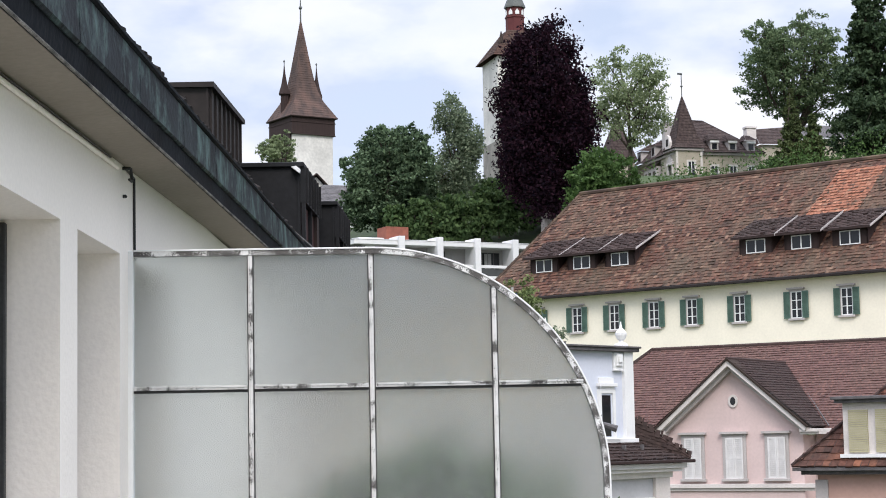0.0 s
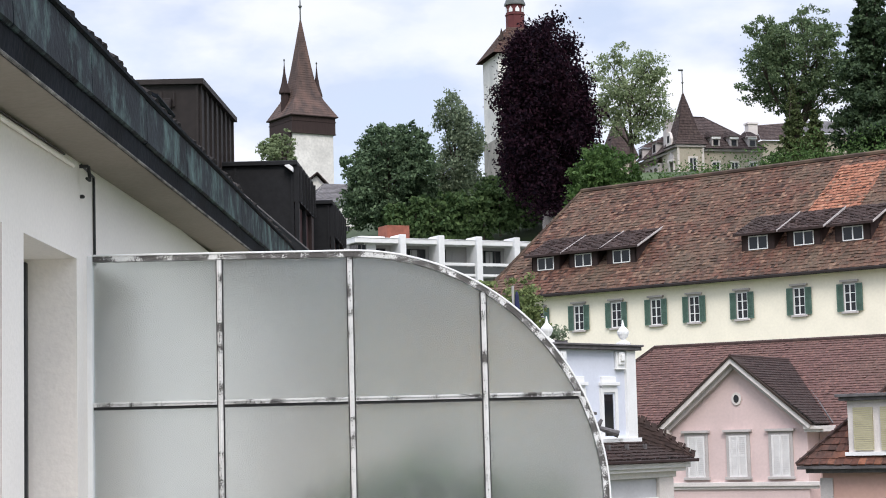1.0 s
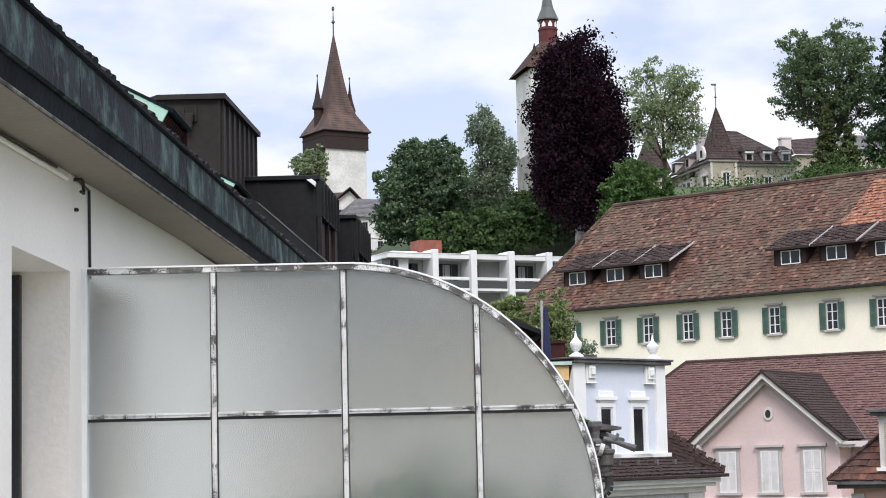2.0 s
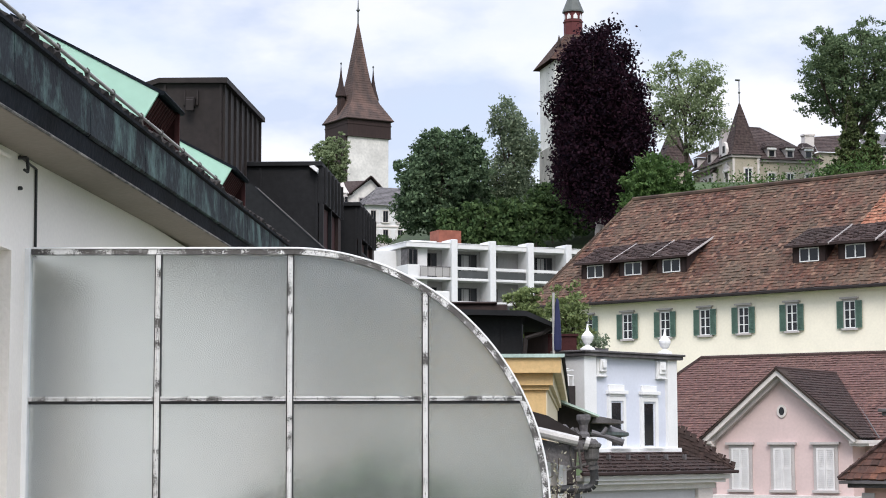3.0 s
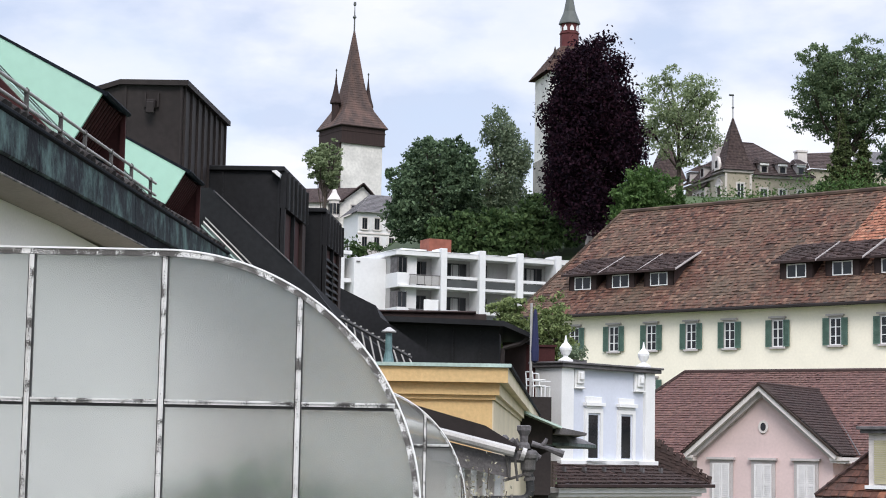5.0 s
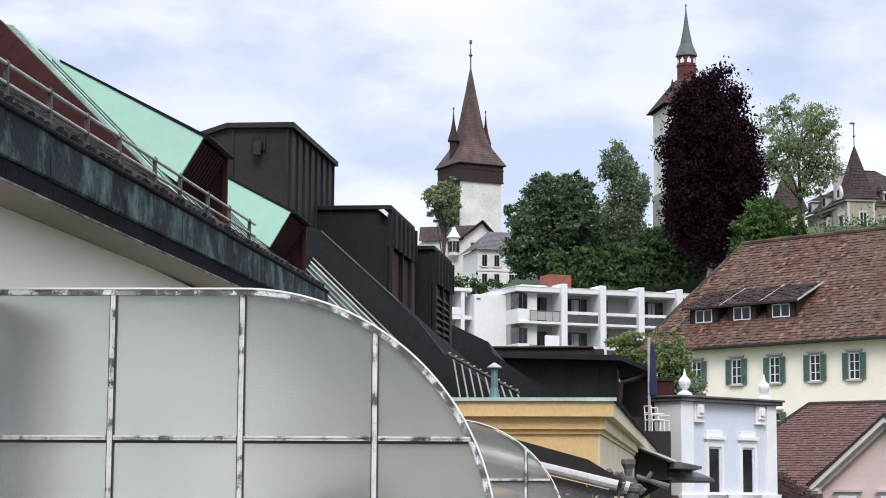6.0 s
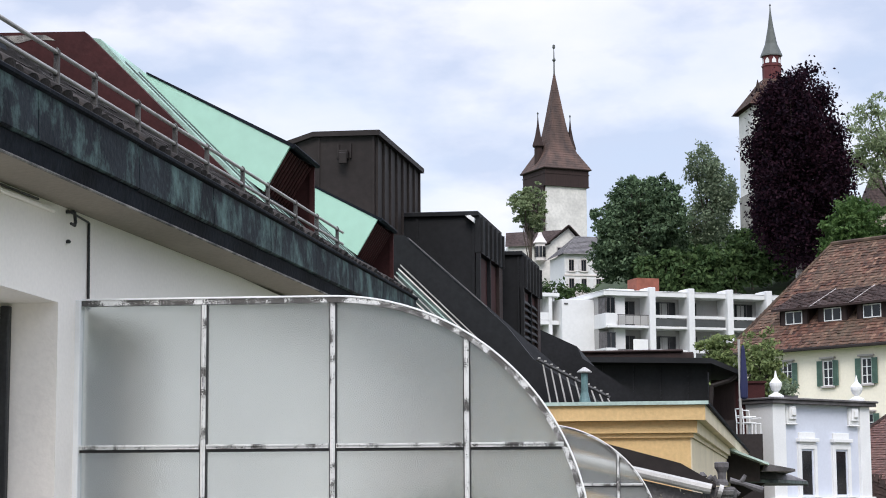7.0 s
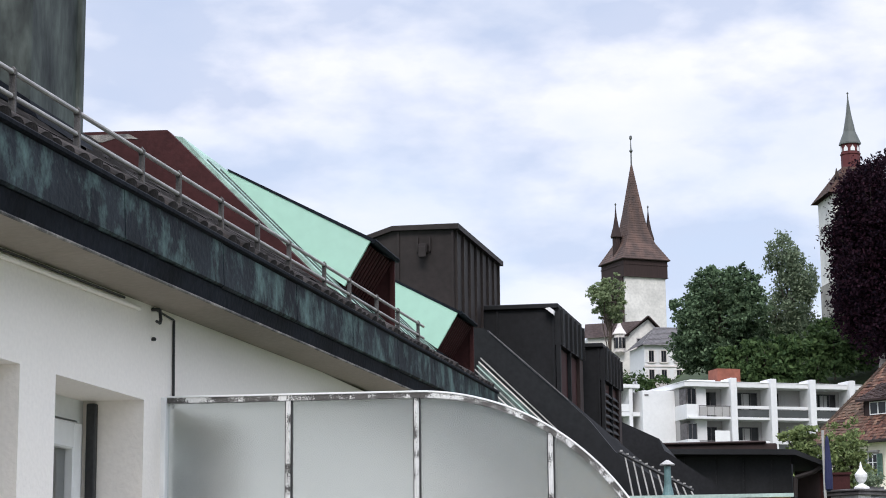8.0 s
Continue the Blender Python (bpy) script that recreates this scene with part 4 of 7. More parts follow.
                up = [(x, z) for x, z in up if side and x <= side[-1][0] - 0.005]
            pts += side + up
            if len(pts) >= 4:
                part("pane", prism(pts, 0.001, 0.005), glass or M_FROST, ob)
    return ob


SCREEN = frame_at(0.0, -0.9, 6.48)
glass_screen(SCREEN, "quarter-round balcony screen of frosted glass in peeling white steel bars", [0.0, 0.445, 0.89, 1.345], [15.137, 14.62, 14.1], 1.76, 15.648, 0.87, 13.4)
S2 = frame_at(0.0, -0.617, 12.98)
glass_screen(S2, "second frosted balcony screen farther along the front", [0.62, 1.10, 1.55], [15.04, 14.52], 1.83, 15.45, 0.80, 13.41, 0.014, False, M_FROST_OLD)


def balcony(s0, s1, z, label):
    ob = thing("balcony", NEAR, label, "balcony", kind="structure")
    part("slab", boxes((s0, s1, -1.75, -0.002, z - 0.18, z), bevel=0.01), M_TERRA, ob)
    return ob


balcony(-9.0, 6.6, 13.4, "concrete balcony slab along the white house front")


def pot_plant(m, label, h, r, seed, leaf, n=900, size=0.05):
    ob = thing("potted_plant", m, label, "plant")
    part("pot", lathe([(0.13, 0.0), (0.17, 0.26), (0.185, 0.27), (0.185, 0.31), (0.16, 0.31)], 16), M_BRICK, ob)
    part("stem", tubes(((0, 0, 0.28), (0.02, 0.01, h), 0.015, 0.006), n=6), M_BARK, ob)
    leaves("foliage", [(0, 0, h, r, r, r * 0.9), (0.1, 0.05, h * 0.75, r * 0.8, r * 0.8, r * 0.7)], n, size, leaf, ob, seed, 0.2, clump=9, spread=0.1)


pot_plant(Matrix.Translation((0.26, 7.0, 13.4)), "leafy balcony plant in a clay pot behind the frosted screen", 1.22, 0.26, 5, M_LEAF_BUSH, 1800, 0.05)
pot_plant(Matrix.Translation((0.15, 7.35, 13.4)), "tall balcony plant in a clay pot behind the frosted screen", 1.2, 0.36, 6, M_LEAF_HEDGE, 1800)
pot_plant(Matrix.Translation((0.55, 7.75, 13.4)), "broad dark balcony shrub in a clay pot behind the frosted screen", 0.95, 0.45, 7, M_LEAF_HEDGE, 2600, 0.06)
pot_plant(Matrix.Translation((-0.1, 7.95, 13.4)), "broad dark balcony shrub in a clay pot behind the frosted screen", 0.8, 0.42, 8, M_LEAF_HEDGE, 2200, 0.06)


# ---------------------------------------------------------------- green-roofed neighbour with red-faced dormers
def near_xyz(s, v, z):
    return NEAR @ Vector((s, -v, z))


def neighbour():
    ob = thing("metal_roofed_house", NEAR, "neighbouring house with pale green copper roof and flat-topped attic", "house")
    a, b = 6.8, 13.6
    part("wall", boxes((a, b, 0.3, 4.0, 0.0, 16.1)), M_PLASTER, ob)
    prof = [(0.18, 16.1), (0.18, 16.24), (2.30, 18.36), (4.0, 18.40), (4.0, 16.1)]
    part("end_wall", prism(prof, a + 0.0, a + 0.12, "x"), M_DARKRED, ob, "oxblood sheet metal gable end")
    part("roof_sheet", prism([(0.18, 16.1), (0.18, 16.27), (2.08, 18.18), (2.22, 18.33), (2.30, 18.345), (4.0, 18.36), (4.0, 16.1)], a + 0.121, b, "x"), M_GREEN_PALE, ob)
    for pts in (((2.52, 18.30), (2.6, 18.345), (2.95, 18.35), (3.0, 18.31), (2.8, 18.29), (2.7, 18.315)), ((3.05, 18.335), (3.2, 18.35), (3.16, 18.32))):
        part("peeled_patch", prism(pts, a - 0.004, a - 0.001, "x"), M_CRUST, ob, "bare grey patch where paint has peeled")
    s = a + 0.3
    bm = bmesh.new()
    while s < b:
        q = [(0.18, 16.26), (0.18, 16.285), (2.08, 18.195), (2.08, 18.17)]
        for x in (s - 0.012, s + 0.012):
            for y, z in q:
                bm.verts.new((x, y, z))
        s += 0.34
    bm.verts.ensure_lookup_table()
    for i in range(0, len(bm.verts), 8):
        v = bm.verts[i:i + 8]
        bm.faces.new(v[0:4])
        bm.faces.new(v[7:3:-1])
        for j in range(4):
            bm.faces.new((v[j], v[4 + j], v[4 + (j + 1) % 4], v[(j + 1) % 4]))
    part("standing_seam", bm, M_OXIDE_GREEN, ob)
    part("eave_board", boxes((a, b, 0.14, 0.178, 16.02, 16.26)), M_OXIDE, ob)


neighbour()


def slant_dormer(s0, s1, label):
    """Box dormer set square to the slope: green copper cheeks and top, dark red face with blinds."""
    ob = thing("dormer", NEAR, label, "dormer", "dormers on the copper roof")
    top_back, top_front, low_front = (2.1, 18.225), (0.94, 17.61), (1.14, 17.27)
    poly = [top_back, top_front, low_front, (2.2, 18.05)]
    part("cheek", prism(poly, s0, s0 + 0.03, "x"), M_GREEN, ob, "smooth light green copper cheek")
    part("far_cheek", prism([top_back, top_front, (0.93, 17.02), (1.3, 17.25), (2.25, 18.1)], s1 - 0.03, s1, "x"), M_DARKRED, ob, "dark red inner cheek")
    part("top_sheet", prism([(2.07, 18.228), (0.905, 17.622), (0.915, 17.60), (2.07, 18.211)], s0 - 0.008, s1 + 0.005, "x"), M_OXIDE, ob)
    fr = [(0.945, 17.585), (0.985, 17.6), (1.175, 17.28), (1.145, 17.26)]
    part("blind", prism([(p[0] + 0.03, p[1]) for p in fr], s0 + 0.06, s1 - 0.06, "x"), M_REDCURTAIN, ob, "dark red pleated blind")
    bm = bmesh.new()
    for i in range(9):
        s = s0 + 0.07 + (s1 - s0 - 0.16) * i / 8
        tube(bm, (s, 0.955, 17.585), (s, 1.15, 17.27), 0.014, n=6)
    part("blind_fold", bm, M_DARKRED, ob)
    part("face_post", prism([(0.925, 17.6), (0.965, 17.6), (0.965, 17.03), (0.925, 17.0)], s1 - 0.06, s1 - 0.031, "x"), M_DARKRED, ob)
    part("face_sill", prism([(1.08, 17.22), (1.17, 17.27), (1.2, 17.22), (1.12, 17.16)], s0 - 0.0, s1 - 0.062, "x"), M_OXIDE, ob)
    part("eave_trim", prism([(0.90, 17.628), (0.89, 17.61), (0.905, 17.592), (0.93, 17.596)], s0 - 0.008, s1 + 0.005, "x"), M_OXIDE, ob)


slant_dormer(7.6, 8.5, "box dormer with light green copper cheek and dark red face")
slant_dormer(11.5, 12.4, "box dormer with light green copper cheek and dark red face")


# ---------------------------------------------------------------- ochre house with black attic roof
def ochre_house():
    ob = thing("ochre_house", NEAR, "ochre rendered house with moulded cornice and black metal roof", "house")
    a, b, v0, v1 = 10.3, 30.0, 0.30, 2.0
    a0, turn = a + 0.1, 0.0395

    def face(s_, out=0.0):
        return -(v1 + out + turn * (s_ - a0))

    part("wall", prism([(a0, -v0), (a0, face(a0)), (b, face(b)), (b, -v0)], 0.0, 15.464, "z"), M_OCHRE, ob)
    part("corner_wall", prism([(a0 + 0.002, face(a0, 0.001)), (a0 + 0.002, face(a0, 0.012)), (b, face(b, 0.012)), (b, face(b, 0.001))], 0.0, 15.462, "z"), M_OCHRE_PALE, ob, "paler ochre street front")

    def course(name, z0, z1, out, material):
        c = face(a0 - out, out)
        part(name, prism([(a0 - out, -v0), (a0 - out, c), (a0, face(a0)), (a0, -v0)], z0, z1, "z"), material, ob)
        part(name, prism([(a0 - out, c), (b, face(b, out)), (b, face(b)), (a0, face(a0))], z0, z1, "z"), M_OXIDE if material is M_VERDI else M_OCHRE_PALE, ob)

    course("cornice_course", 15.465, 15.503, 0.03, M_OCHRE)
    course("cornice_course", 15.505, 15.610, 0.065, M_OCHRE)
    course("cornice_course", 15.612, 15.742, 0.14, M_OCHRE)
    course("cornice_cap", 15.744, 15.775, 0.17, M_VERDI)
    part("roof_flat", prism([(a0, -v0), (a0, face(a0)), (b, face(b)), (b, -v0)], 15.47, 15.735, "z"), M_BLACK, ob)
    # black slope behind the cornice
    prof = [(-1.6, 15.0), (-1.6, 15.76), (-1.15, 15.86), (-0.35, 16.40), (-0.083, 16.74), (0.131, 16.944), (0.469, 17.244), (0.965, 17.697), (1.03, 17.755), (6.0, 17.8), (6.0, 15.0)]
    part("roof_slope", prism(prof, 13.65, b, "x"), M_BLACK, ob)
    part("rear_roof", prism([(3.0, 19.05), (0.45, 17.61), (-0.127, 17.334), (-0.207, 17.143), (-1.179, 16.479), (-1.6, 16.2), (-1.6, 15.9), (3.0, 15.9)], 24.0, 30.0, "x"), M_BLACK, ob)
    for i in range(24):
        s = 13.9 + i * 0.66
        part("roof_seam", tubes(*[((s, y0, z0), (s, y1, z1), 0.016) for (y0, z0), (y1, z1) in zip(prof[2:8], prof[3:9])], n=4), M_BLACK, ob)
    for i in range(6):
        o, d = 12.9 + i * 0.13, -0.055 * (5 - i)
        part("verge_flashing", prism([(-0.35, 16.05 + d), (-0.35, 16.064 + d), (1.05, 17.428 + d), (1.05, 17.41 + d)], o, o + 0.03, "x"), (M_VERDI, M_TRIM_PALE, M_GALV)[i % 3], ob)
    part("verge_sheet", prism([(-0.4, 15.7), (-0.4, 15.99), (1.08, 17.39), (1.08, 17.0)], 13.58, 13.62, "x"), M_OXIDE_GREEN, ob)
    part("edge_strip", tubes(((13.63, 0.965, 17.71), (13.63, 0.131, 16.957), 0.006), n=6), M_SLATE, ob)
    for y, z in ((0.9, 17.2), (0.5, 16.85), (0.1, 16.5)):
        part("gable_seam", prism([(y, z), (y + 0.02, z), (y - 0.28, z - 0.35), (y - 0.3, z - 0.35)], 13.63, 13.649, "x"), M_BLACK, ob)


ochre_house()


def attic_box(name, s0, s1, v0, v1, z0, z1, material, label, seams=6, over=0.05, chamfer=0.0, window_side=False, louvres=False, rise=0.0):
    ob = thing(name, NEAR, label, "dormer")
    if chamfer:
        pts = [(-v1, z0), (-v1, z1), (-v0 - chamfer, z1), (-v0, z1 - 0.09), (-v0, z0)]
    else:
        pts = [(-v1, z0), (-v1, z1), (-v0, z1), (-v0, z0)]
    part("casing", prism(pts, s0, s1, "x"), material, ob)
    if chamfer:
        pts2 = [(-v1 - over, z1 - 0.005), (-v1 - over, z1 + 0.055), (-v0 - chamfer, z1 + 0.055), (-v0 + over, z1 - 0.045), (-v0 + over, z1 - 0.10), (-v0 - chamfer, z1 - 0.0)]
        part("roof_edge", prism(pts2, s0 - over, s1 + over, "x"), material, ob)
    else:
        part("roof_edge", boxes((s0 - over, s1 + over, -v1 - over, -v0 + over, z1 + 0.002, z1 + 0.06), bevel=0.008), material, ob)
    low = z1 - 0.44 if window_side else z0
    out = 0.07 if window_side else 0.0
    if window_side:
        part("side_fascia", boxes((s0, s1, -v1 - out, -v1 - 0.001, low, z1 - 0.003)), material, ob)
    for i in range(seams):
        s = s0 + 0.06 + (s1 - s0 - 0.12) * i / (seams - 1)
        part("seam", boxes((s - 0.014, s + 0.014, -v1 - out - 0.028, -v1 - out - 0.001, low, z1 - 0.01)), material, ob)
    for k in (0.33, 0.98):
        y = -v0 + (-v1 + v0) * k
        part("seam", boxes((s0 - 0.02, s0 - 0.001, y - 0.012, y + 0.012, z0, z1 - 0.01)), material, ob)
    if window_side:
        part("side_window", boxes((s0 + 0.12, s1 - 0.12, -v1 - 0.012, -v1 - 0.001, z1 - 1.45, low - 0.02)), M_DARKRED, ob, "dark red shuttered opening")
        for c, w in ((s0 + 0.05, 0.05), (s0 + 1.15, 0.03), (s1 - 0.2, 0.2)):
            part("side_post", boxes((c - w, c + w, -v1 - 0.06, -v1 - 0.013, z1 - 1.5, low - 0.002)), M_HOARD if w == 0.2 else material, ob)
        if louvres:
            for i in range(9):
                z = z1 - 1.4 + i * 0.095
                part("louvre", prism([(-v1 - 0.055, z), (-v1 - 0.014, z + 0.05), (-v1 - 0.014, z + 0.07), (-v1 - 0.055, z + 0.02)], s0 + 0.1, s1 - 0.4, "x"), material, ob)
        part("side_sill", boxes((s0, s1, -v1 - 0.09, -v1 - 0.001, z1 - 1.56, z1 - 1.502)), material, ob)
    for ch in ob.children:
        for v in ch.data.vertices:
            v.co.z += rise * (v.co.x - s0)
    return ob


b1 = attic_box("attic_dormer", 14.16, 17.44, -2.373, -1.43, 16.4, 18.95, M_BROWN, "brown sheet metal roof housing with standing seams", 8, over=0.06, chamfer=0.253, rise=0.041)
part("overflow_spout", boxes((14.06, 14.16, 1.72, 1.82, 18.68, 18.78), (14.03, 14.06, 1.725, 1.815, 18.62, 18.75), bevel=0.008), M_BROWN, b1)
part("spout_strap", boxes((14.125, 14.159, 1.69, 1.71, 18.7, 18.86)), M_BROWN, b1)
part("spout_strap", boxes((14.125, 14.159, 1.83, 1.85, 18.7, 18.86)), M_BROWN, b1)
b2 = attic_box("attic_dormer", 16.15, 18.7, -1.6, -0.56, 15.8, 18.31, M_BLACK, "black standing seam dormer with flat roof", 6, window_side=True, rise=0.04)
part("lamp_head", prism([(0.56, 18.22), (0.66, 18.30), (0.60, 18.31), (0.55, 18.27)], 16.03, 16.14, "x"), M_WHITE, b2, "small white flood lamp")
b3 = attic_box("attic_dormer", 19.05, 21.6, -1.0, -0.31, 15.6, 18.19, M_BLACK, "black standing seam dormer with louvred side and flat roof", 6, window_side=True, louvres=True, rise=0.04)



def penthouse():
    ob = thing("attic_house", NEAR, "town house with low black metal attic and flat overhanging roof", "house")
    part("lower_wall", boxes((44.0, 52.0, -2.9, 2.2, 0.0, 16.9)), M_BROWN, ob)
    part("casing", boxes((44.2, 51.0, -2.2, 2.0, 16.9, 18.42)), M_BLACK, ob)
    part("roof_edge", prism([(2.2, 18.62), (-2.3, 18.51), (-3.05, 18.18), (-3.05, 18.06), (-2.3, 18.37), (2.2, 18.48)], 43.6, 51.5, "x"), M_BLACK, ob)
    for y in (-1.67, -0.95, -0.24, 0.58, 1.3):
        part("seam", boxes((44.14, 44.199, y - 0.025, y + 0.025, 16.9, 18.40)), M_BLACK, ob)
    part("side_opening", boxes((44.6, 50.0, -2.24, -2.201, 17.1, 18.2)), M_PANE, ob)
    part("downpipe", tubes(((43.9, -3.0, 18.1), (43.9, -2.75, 17.93), 0.06), ((43.9, -2.75, 17.93), (43.9, -2.3, 17.8), 0.06), ((43.9, -2.3, 17.8), (43.9, -2.24, 16.9), 0.06), n=8), M_BROWN, ob)
    part("upper_deck", boxes((47.0, 54.0, -1.84, 2.0, 18.4, 18.93), (46.9, 54.1, -1.55, 2.1, 18.931, 19.0), bevel=0.03), M_HOARD, ob)
    v = thing("roof_vent", NEAR, "teal vent pipe with a conical cowl on the roof edge", "vent")
    part("vent_pipe", lathe([(0.05, 0.0), (0.055, 0.05), (0.033, 0.15), (0.03, 0.32)], 12, (11.2, -1.04, 15.766)), M_TEAL, v)
    part("cowl", lathe([(0.068, 0.325), (0.07, 0.335), (0.012, 0.375)], 12, (11.2, -1.04, 15.766)), M_GALV, v)
    t = thing("terrace", NEAR, "narrow dark roof terrace beside the attic", "terrace", kind="structure")
    part("deck", boxes((43.0, 48.0, -3.5, -2.95, 10.0, 16.45)), M_BROWN, t)
    part("rear_screen", boxes((46.5, 46.6, -3.75, -2.95, 16.45, 18.0), (46.45, 46.65, -3.8, -2.95, 18.0, 18.06)), M_DARKRED, t, "dark red screen wall")
    part("side_panel", boxes((46.3, 46.4, -2.95, -2.3, 16.45, 18.1)), M_HOARD, t, "brown timber panel")
    part("parapet", boxes((42.7, 42.95, -3.55, -2.7, 14.0, 16.5)), M_BROWN, t)
    p = thing("closed_parasol", NEAR @ Matrix.Translation((43.25, -3.02, 16.45)), "closed navy blue parasol on a pale pole", "parasol")
    part("pole", tubes(((0, 0, 0), (0, 0, 2.5), 0.035), n=8), M_GALV, p)
    part("canopy", lathe([(0.03, 0.0), (0.10, 0.05), (0.11, 0.3), (0.085, 0.8), (0.05, 1.3), (0.02, 1.4)], 9, (0, -0.1, 0.95)), M_NAVY, p)
    for i in range(2):
        c = thing("garden_chair", NEAR @ Matrix.Translation((43.5 + i * 0.75, -3.16 - i * 0.14, 16.45)) @ Matrix.Rotation(0.5 - i * 1.2, 4, "Z") @ Matrix.Scale(0.8, 4), "white metal garden chair on the terrace", "chair", "terrace chairs")
        for x, y in ((-0.22, -0.22), (0.22, -0.22), (-0.22, 0.22), (0.22, 0.22)):
            part("leg", tubes(((x, y, 0), (x, y, 0.44), 0.02), n=6), M_WHITE, c)
        part("seat", boxes((-0.24, 0.24, -0.24, 0.24, 0.44, 0.47), bevel=0.005), M_WHITE, c)
        part("backrest", tubes(((-0.22, 0.22, 0.47), (-0.22, 0.26, 0.9), 0.02), ((0.22, 0.22, 0.47), (0.22, 0.26, 0.9), 0.02), ((-0.22, 0.26, 0.9), (0.22, 0.26, 0.9), 0.02),
                               ((-0.22, 0.24, 0.68), (0.22, 0.24, 0.68), 0.016), n=6), M_WHITE, c)
        part("armrest", tubes(((-0.24, -0.22, 0.64), (-0.24, 0.24, 0.64), 0.02), ((0.24, -0.22, 0.64), (0.24, 0.24, 0.64), 0.02), n=6), M_WHITE, c)


penthouse()


def roof_rack():
    """Row of thin bars lying on the black slope."""
    ob = thing("roof_grating", NEAR, "dark steel snow fence of thin bars on the slope", "grating")
    part("top_rail", tubes(((13.4, -0.41, 16.38), (13.4, -1.16, 15.97), 0.022), n=6), M_STEEL_DARK, ob)
    for i in range(9):
        y = -0.47 - 0.66 * i / 8
        z = 16.38 - (-0.41 - y) * 0.547
        part("bar", tubes(((13.4, y, z), (13.33, y - 0.11, 15.75), 0.009), n=6), M_GALV, ob)
    for i in range(12):
        y = -0.43 - 0.7 * i / 11
        part("clip", boxes((13.37, 13.378, y - 0.02, y + 0.004, 16.395 - (-0.41 - y) * 0.547, 16.41 - (-0.41 - y) * 0.547)), M_GALV, ob)


roof_rack()


def awning_roof():
    """Brown lean-to roof with a grey gutter, rain hopper and downpipe beside the second balcony."""
    ob = thing("lean_to_roof", NEAR, "brown sheet lean-to roof edged by a grey gutter", "roof")
    part("sheet", prism([(-0.05, 15.72), (-1.95, 15.20), (-2.2, 15.05), (-2.2, 15.02), (-0.05, 15.62)], 7.75, 9.6, "x"), M_BROWN, ob)
    part("gutter", tubes(((7.6, -0.3, 15.44), (7.6, -1.17, 15.245), 0.04), ((7.6, -1.17, 15.245), (7.6, -2.165, 15.01), 0.04), n=10), M_GALV, ob)
    part("gutter_board", prism([(-0.3, 15.40), (-2.14, 14.97), (-2.14, 14.82), (-0.3, 15.2)], 7.66, 7.70, "x"), M_SLATE, ob)
    part("bay_wall", boxes((8.2, 9.4, -2.1, -0.3, 13.4, 14.95)), M_TRIM_PALE, ob)
    for i in range(5):
        part("white_slat", boxes((8.15, 8.198, -2.07 + i * 0.09, -2.025 + i * 0.09, 13.5, 14.88)), M_WHITE, ob)
    f = thing("rain_hopper", NEAR, "dark cast rain hopper with a bent downpipe", "downpipe")
    part("hopper", lathe([(0.034, -0.12), (0.04, -0.09), (0.055, -0.07), (0.056, 0.0), (0.068, 0.015), (0.068, 0.04), (0.058, 0.046), (0.05, 0.03)], 14, (7.65, -2.265, 14.955)), M_POST, f)
    bend = [(7.65, -2.275, 14.85), (7.65, -2.282, 14.77), (7.65, -2.284, 14.73), (7.65, -2.276, 14.697), (7.65, -2.255, 14.677), (7.65, -2.225, 14.668), (7.66, -2.15, 14.664), (7.68, -2.02, 14.66), (7.7, -1.86, 14.655)]
    part("pipe", tubes(*[(a, b, 0.031) for a, b in zip(bend, bend[1:])], n=12), M_STEEL_DARK, f)
    part("pipe_collar", tubes(((7.65, -2.275, 14.83), (7.65, -2.278, 14.805), 0.04), ((7.66, -2.16, 14.664), (7.66, -2.14, 14.664), 0.038), n=12), M_POST, f)
    part("bracket", tubes(((7.65, -2.084, 14.80), (7.65, -2.228, 14.845), 0.011), ((7.64, -2.11, 14.98), (7.64, -2.13, 14.82), 0.012), ((7.64, -2.17, 14.96), (7.64, -2.19, 14.80), 0.01), ((7.65, -2.228, 14.845), (7.65, -2.25, 14.9), 0.011), n=7), M_POST, f)
    part("spout_ring", tubes(((7.61, -2.215, 15.0), (7.61, -2.245, 14.99), 0.048), n=14), M_GALV, f)
    g = thing("roof_finial", NEAR, "weathered grey stone finial at the gutter corner", "finial")
    part("shaft", lathe([(0.055, 0.0), (0.05, 0.03), (0.032, 0.05), (0.036, 0.1), (0.05, 0.125), (0.058, 0.14), (0.058, 0.175), (0.048, 0.18)], 8, (8.6, -2.25, 15.04), 0.3), M_SLATE, g)
    part("ornament", lathe([(0.03, 0.0), (0.042, 0.02), (0.03, 0.05), (0.038, 0.065), (0.012, 0.095)], 8, (8.6, -2.1, 15.05)), M_SLATE, g)
    for a, b, r0, r1 in (((-2.13, 15.07), (-2.18, 15.11), 0.022, 0.022), ((-2.18, 15.11), (-2.21, 15.06), 0.024, 0.02), ((-2.31, 15.08), (-2.42, 15.05), 0.024, 0.016), ((-2.42, 15.05), (-2.56, 15.0), 0.018, 0.03), ((-2.3, 15.02), (-2.38, 14.97), 0.022, 0.02), ((-2.4, 15.07), (-2.43, 15.12), 0.02, 0.012)):
        part("scroll", tubes(((8.6, *a), (8.6, *b), r0, r1), n=8), M_SLATE, g)
    part("base_block", boxes((8.56, 8.66, -2.36, -2.1, 14.93, 15.03), bevel=0.02), M_SLATE, g)
    c = thing("copper_canopy", NEAR, "oriel canopy roof edged in green copper", "canopy")
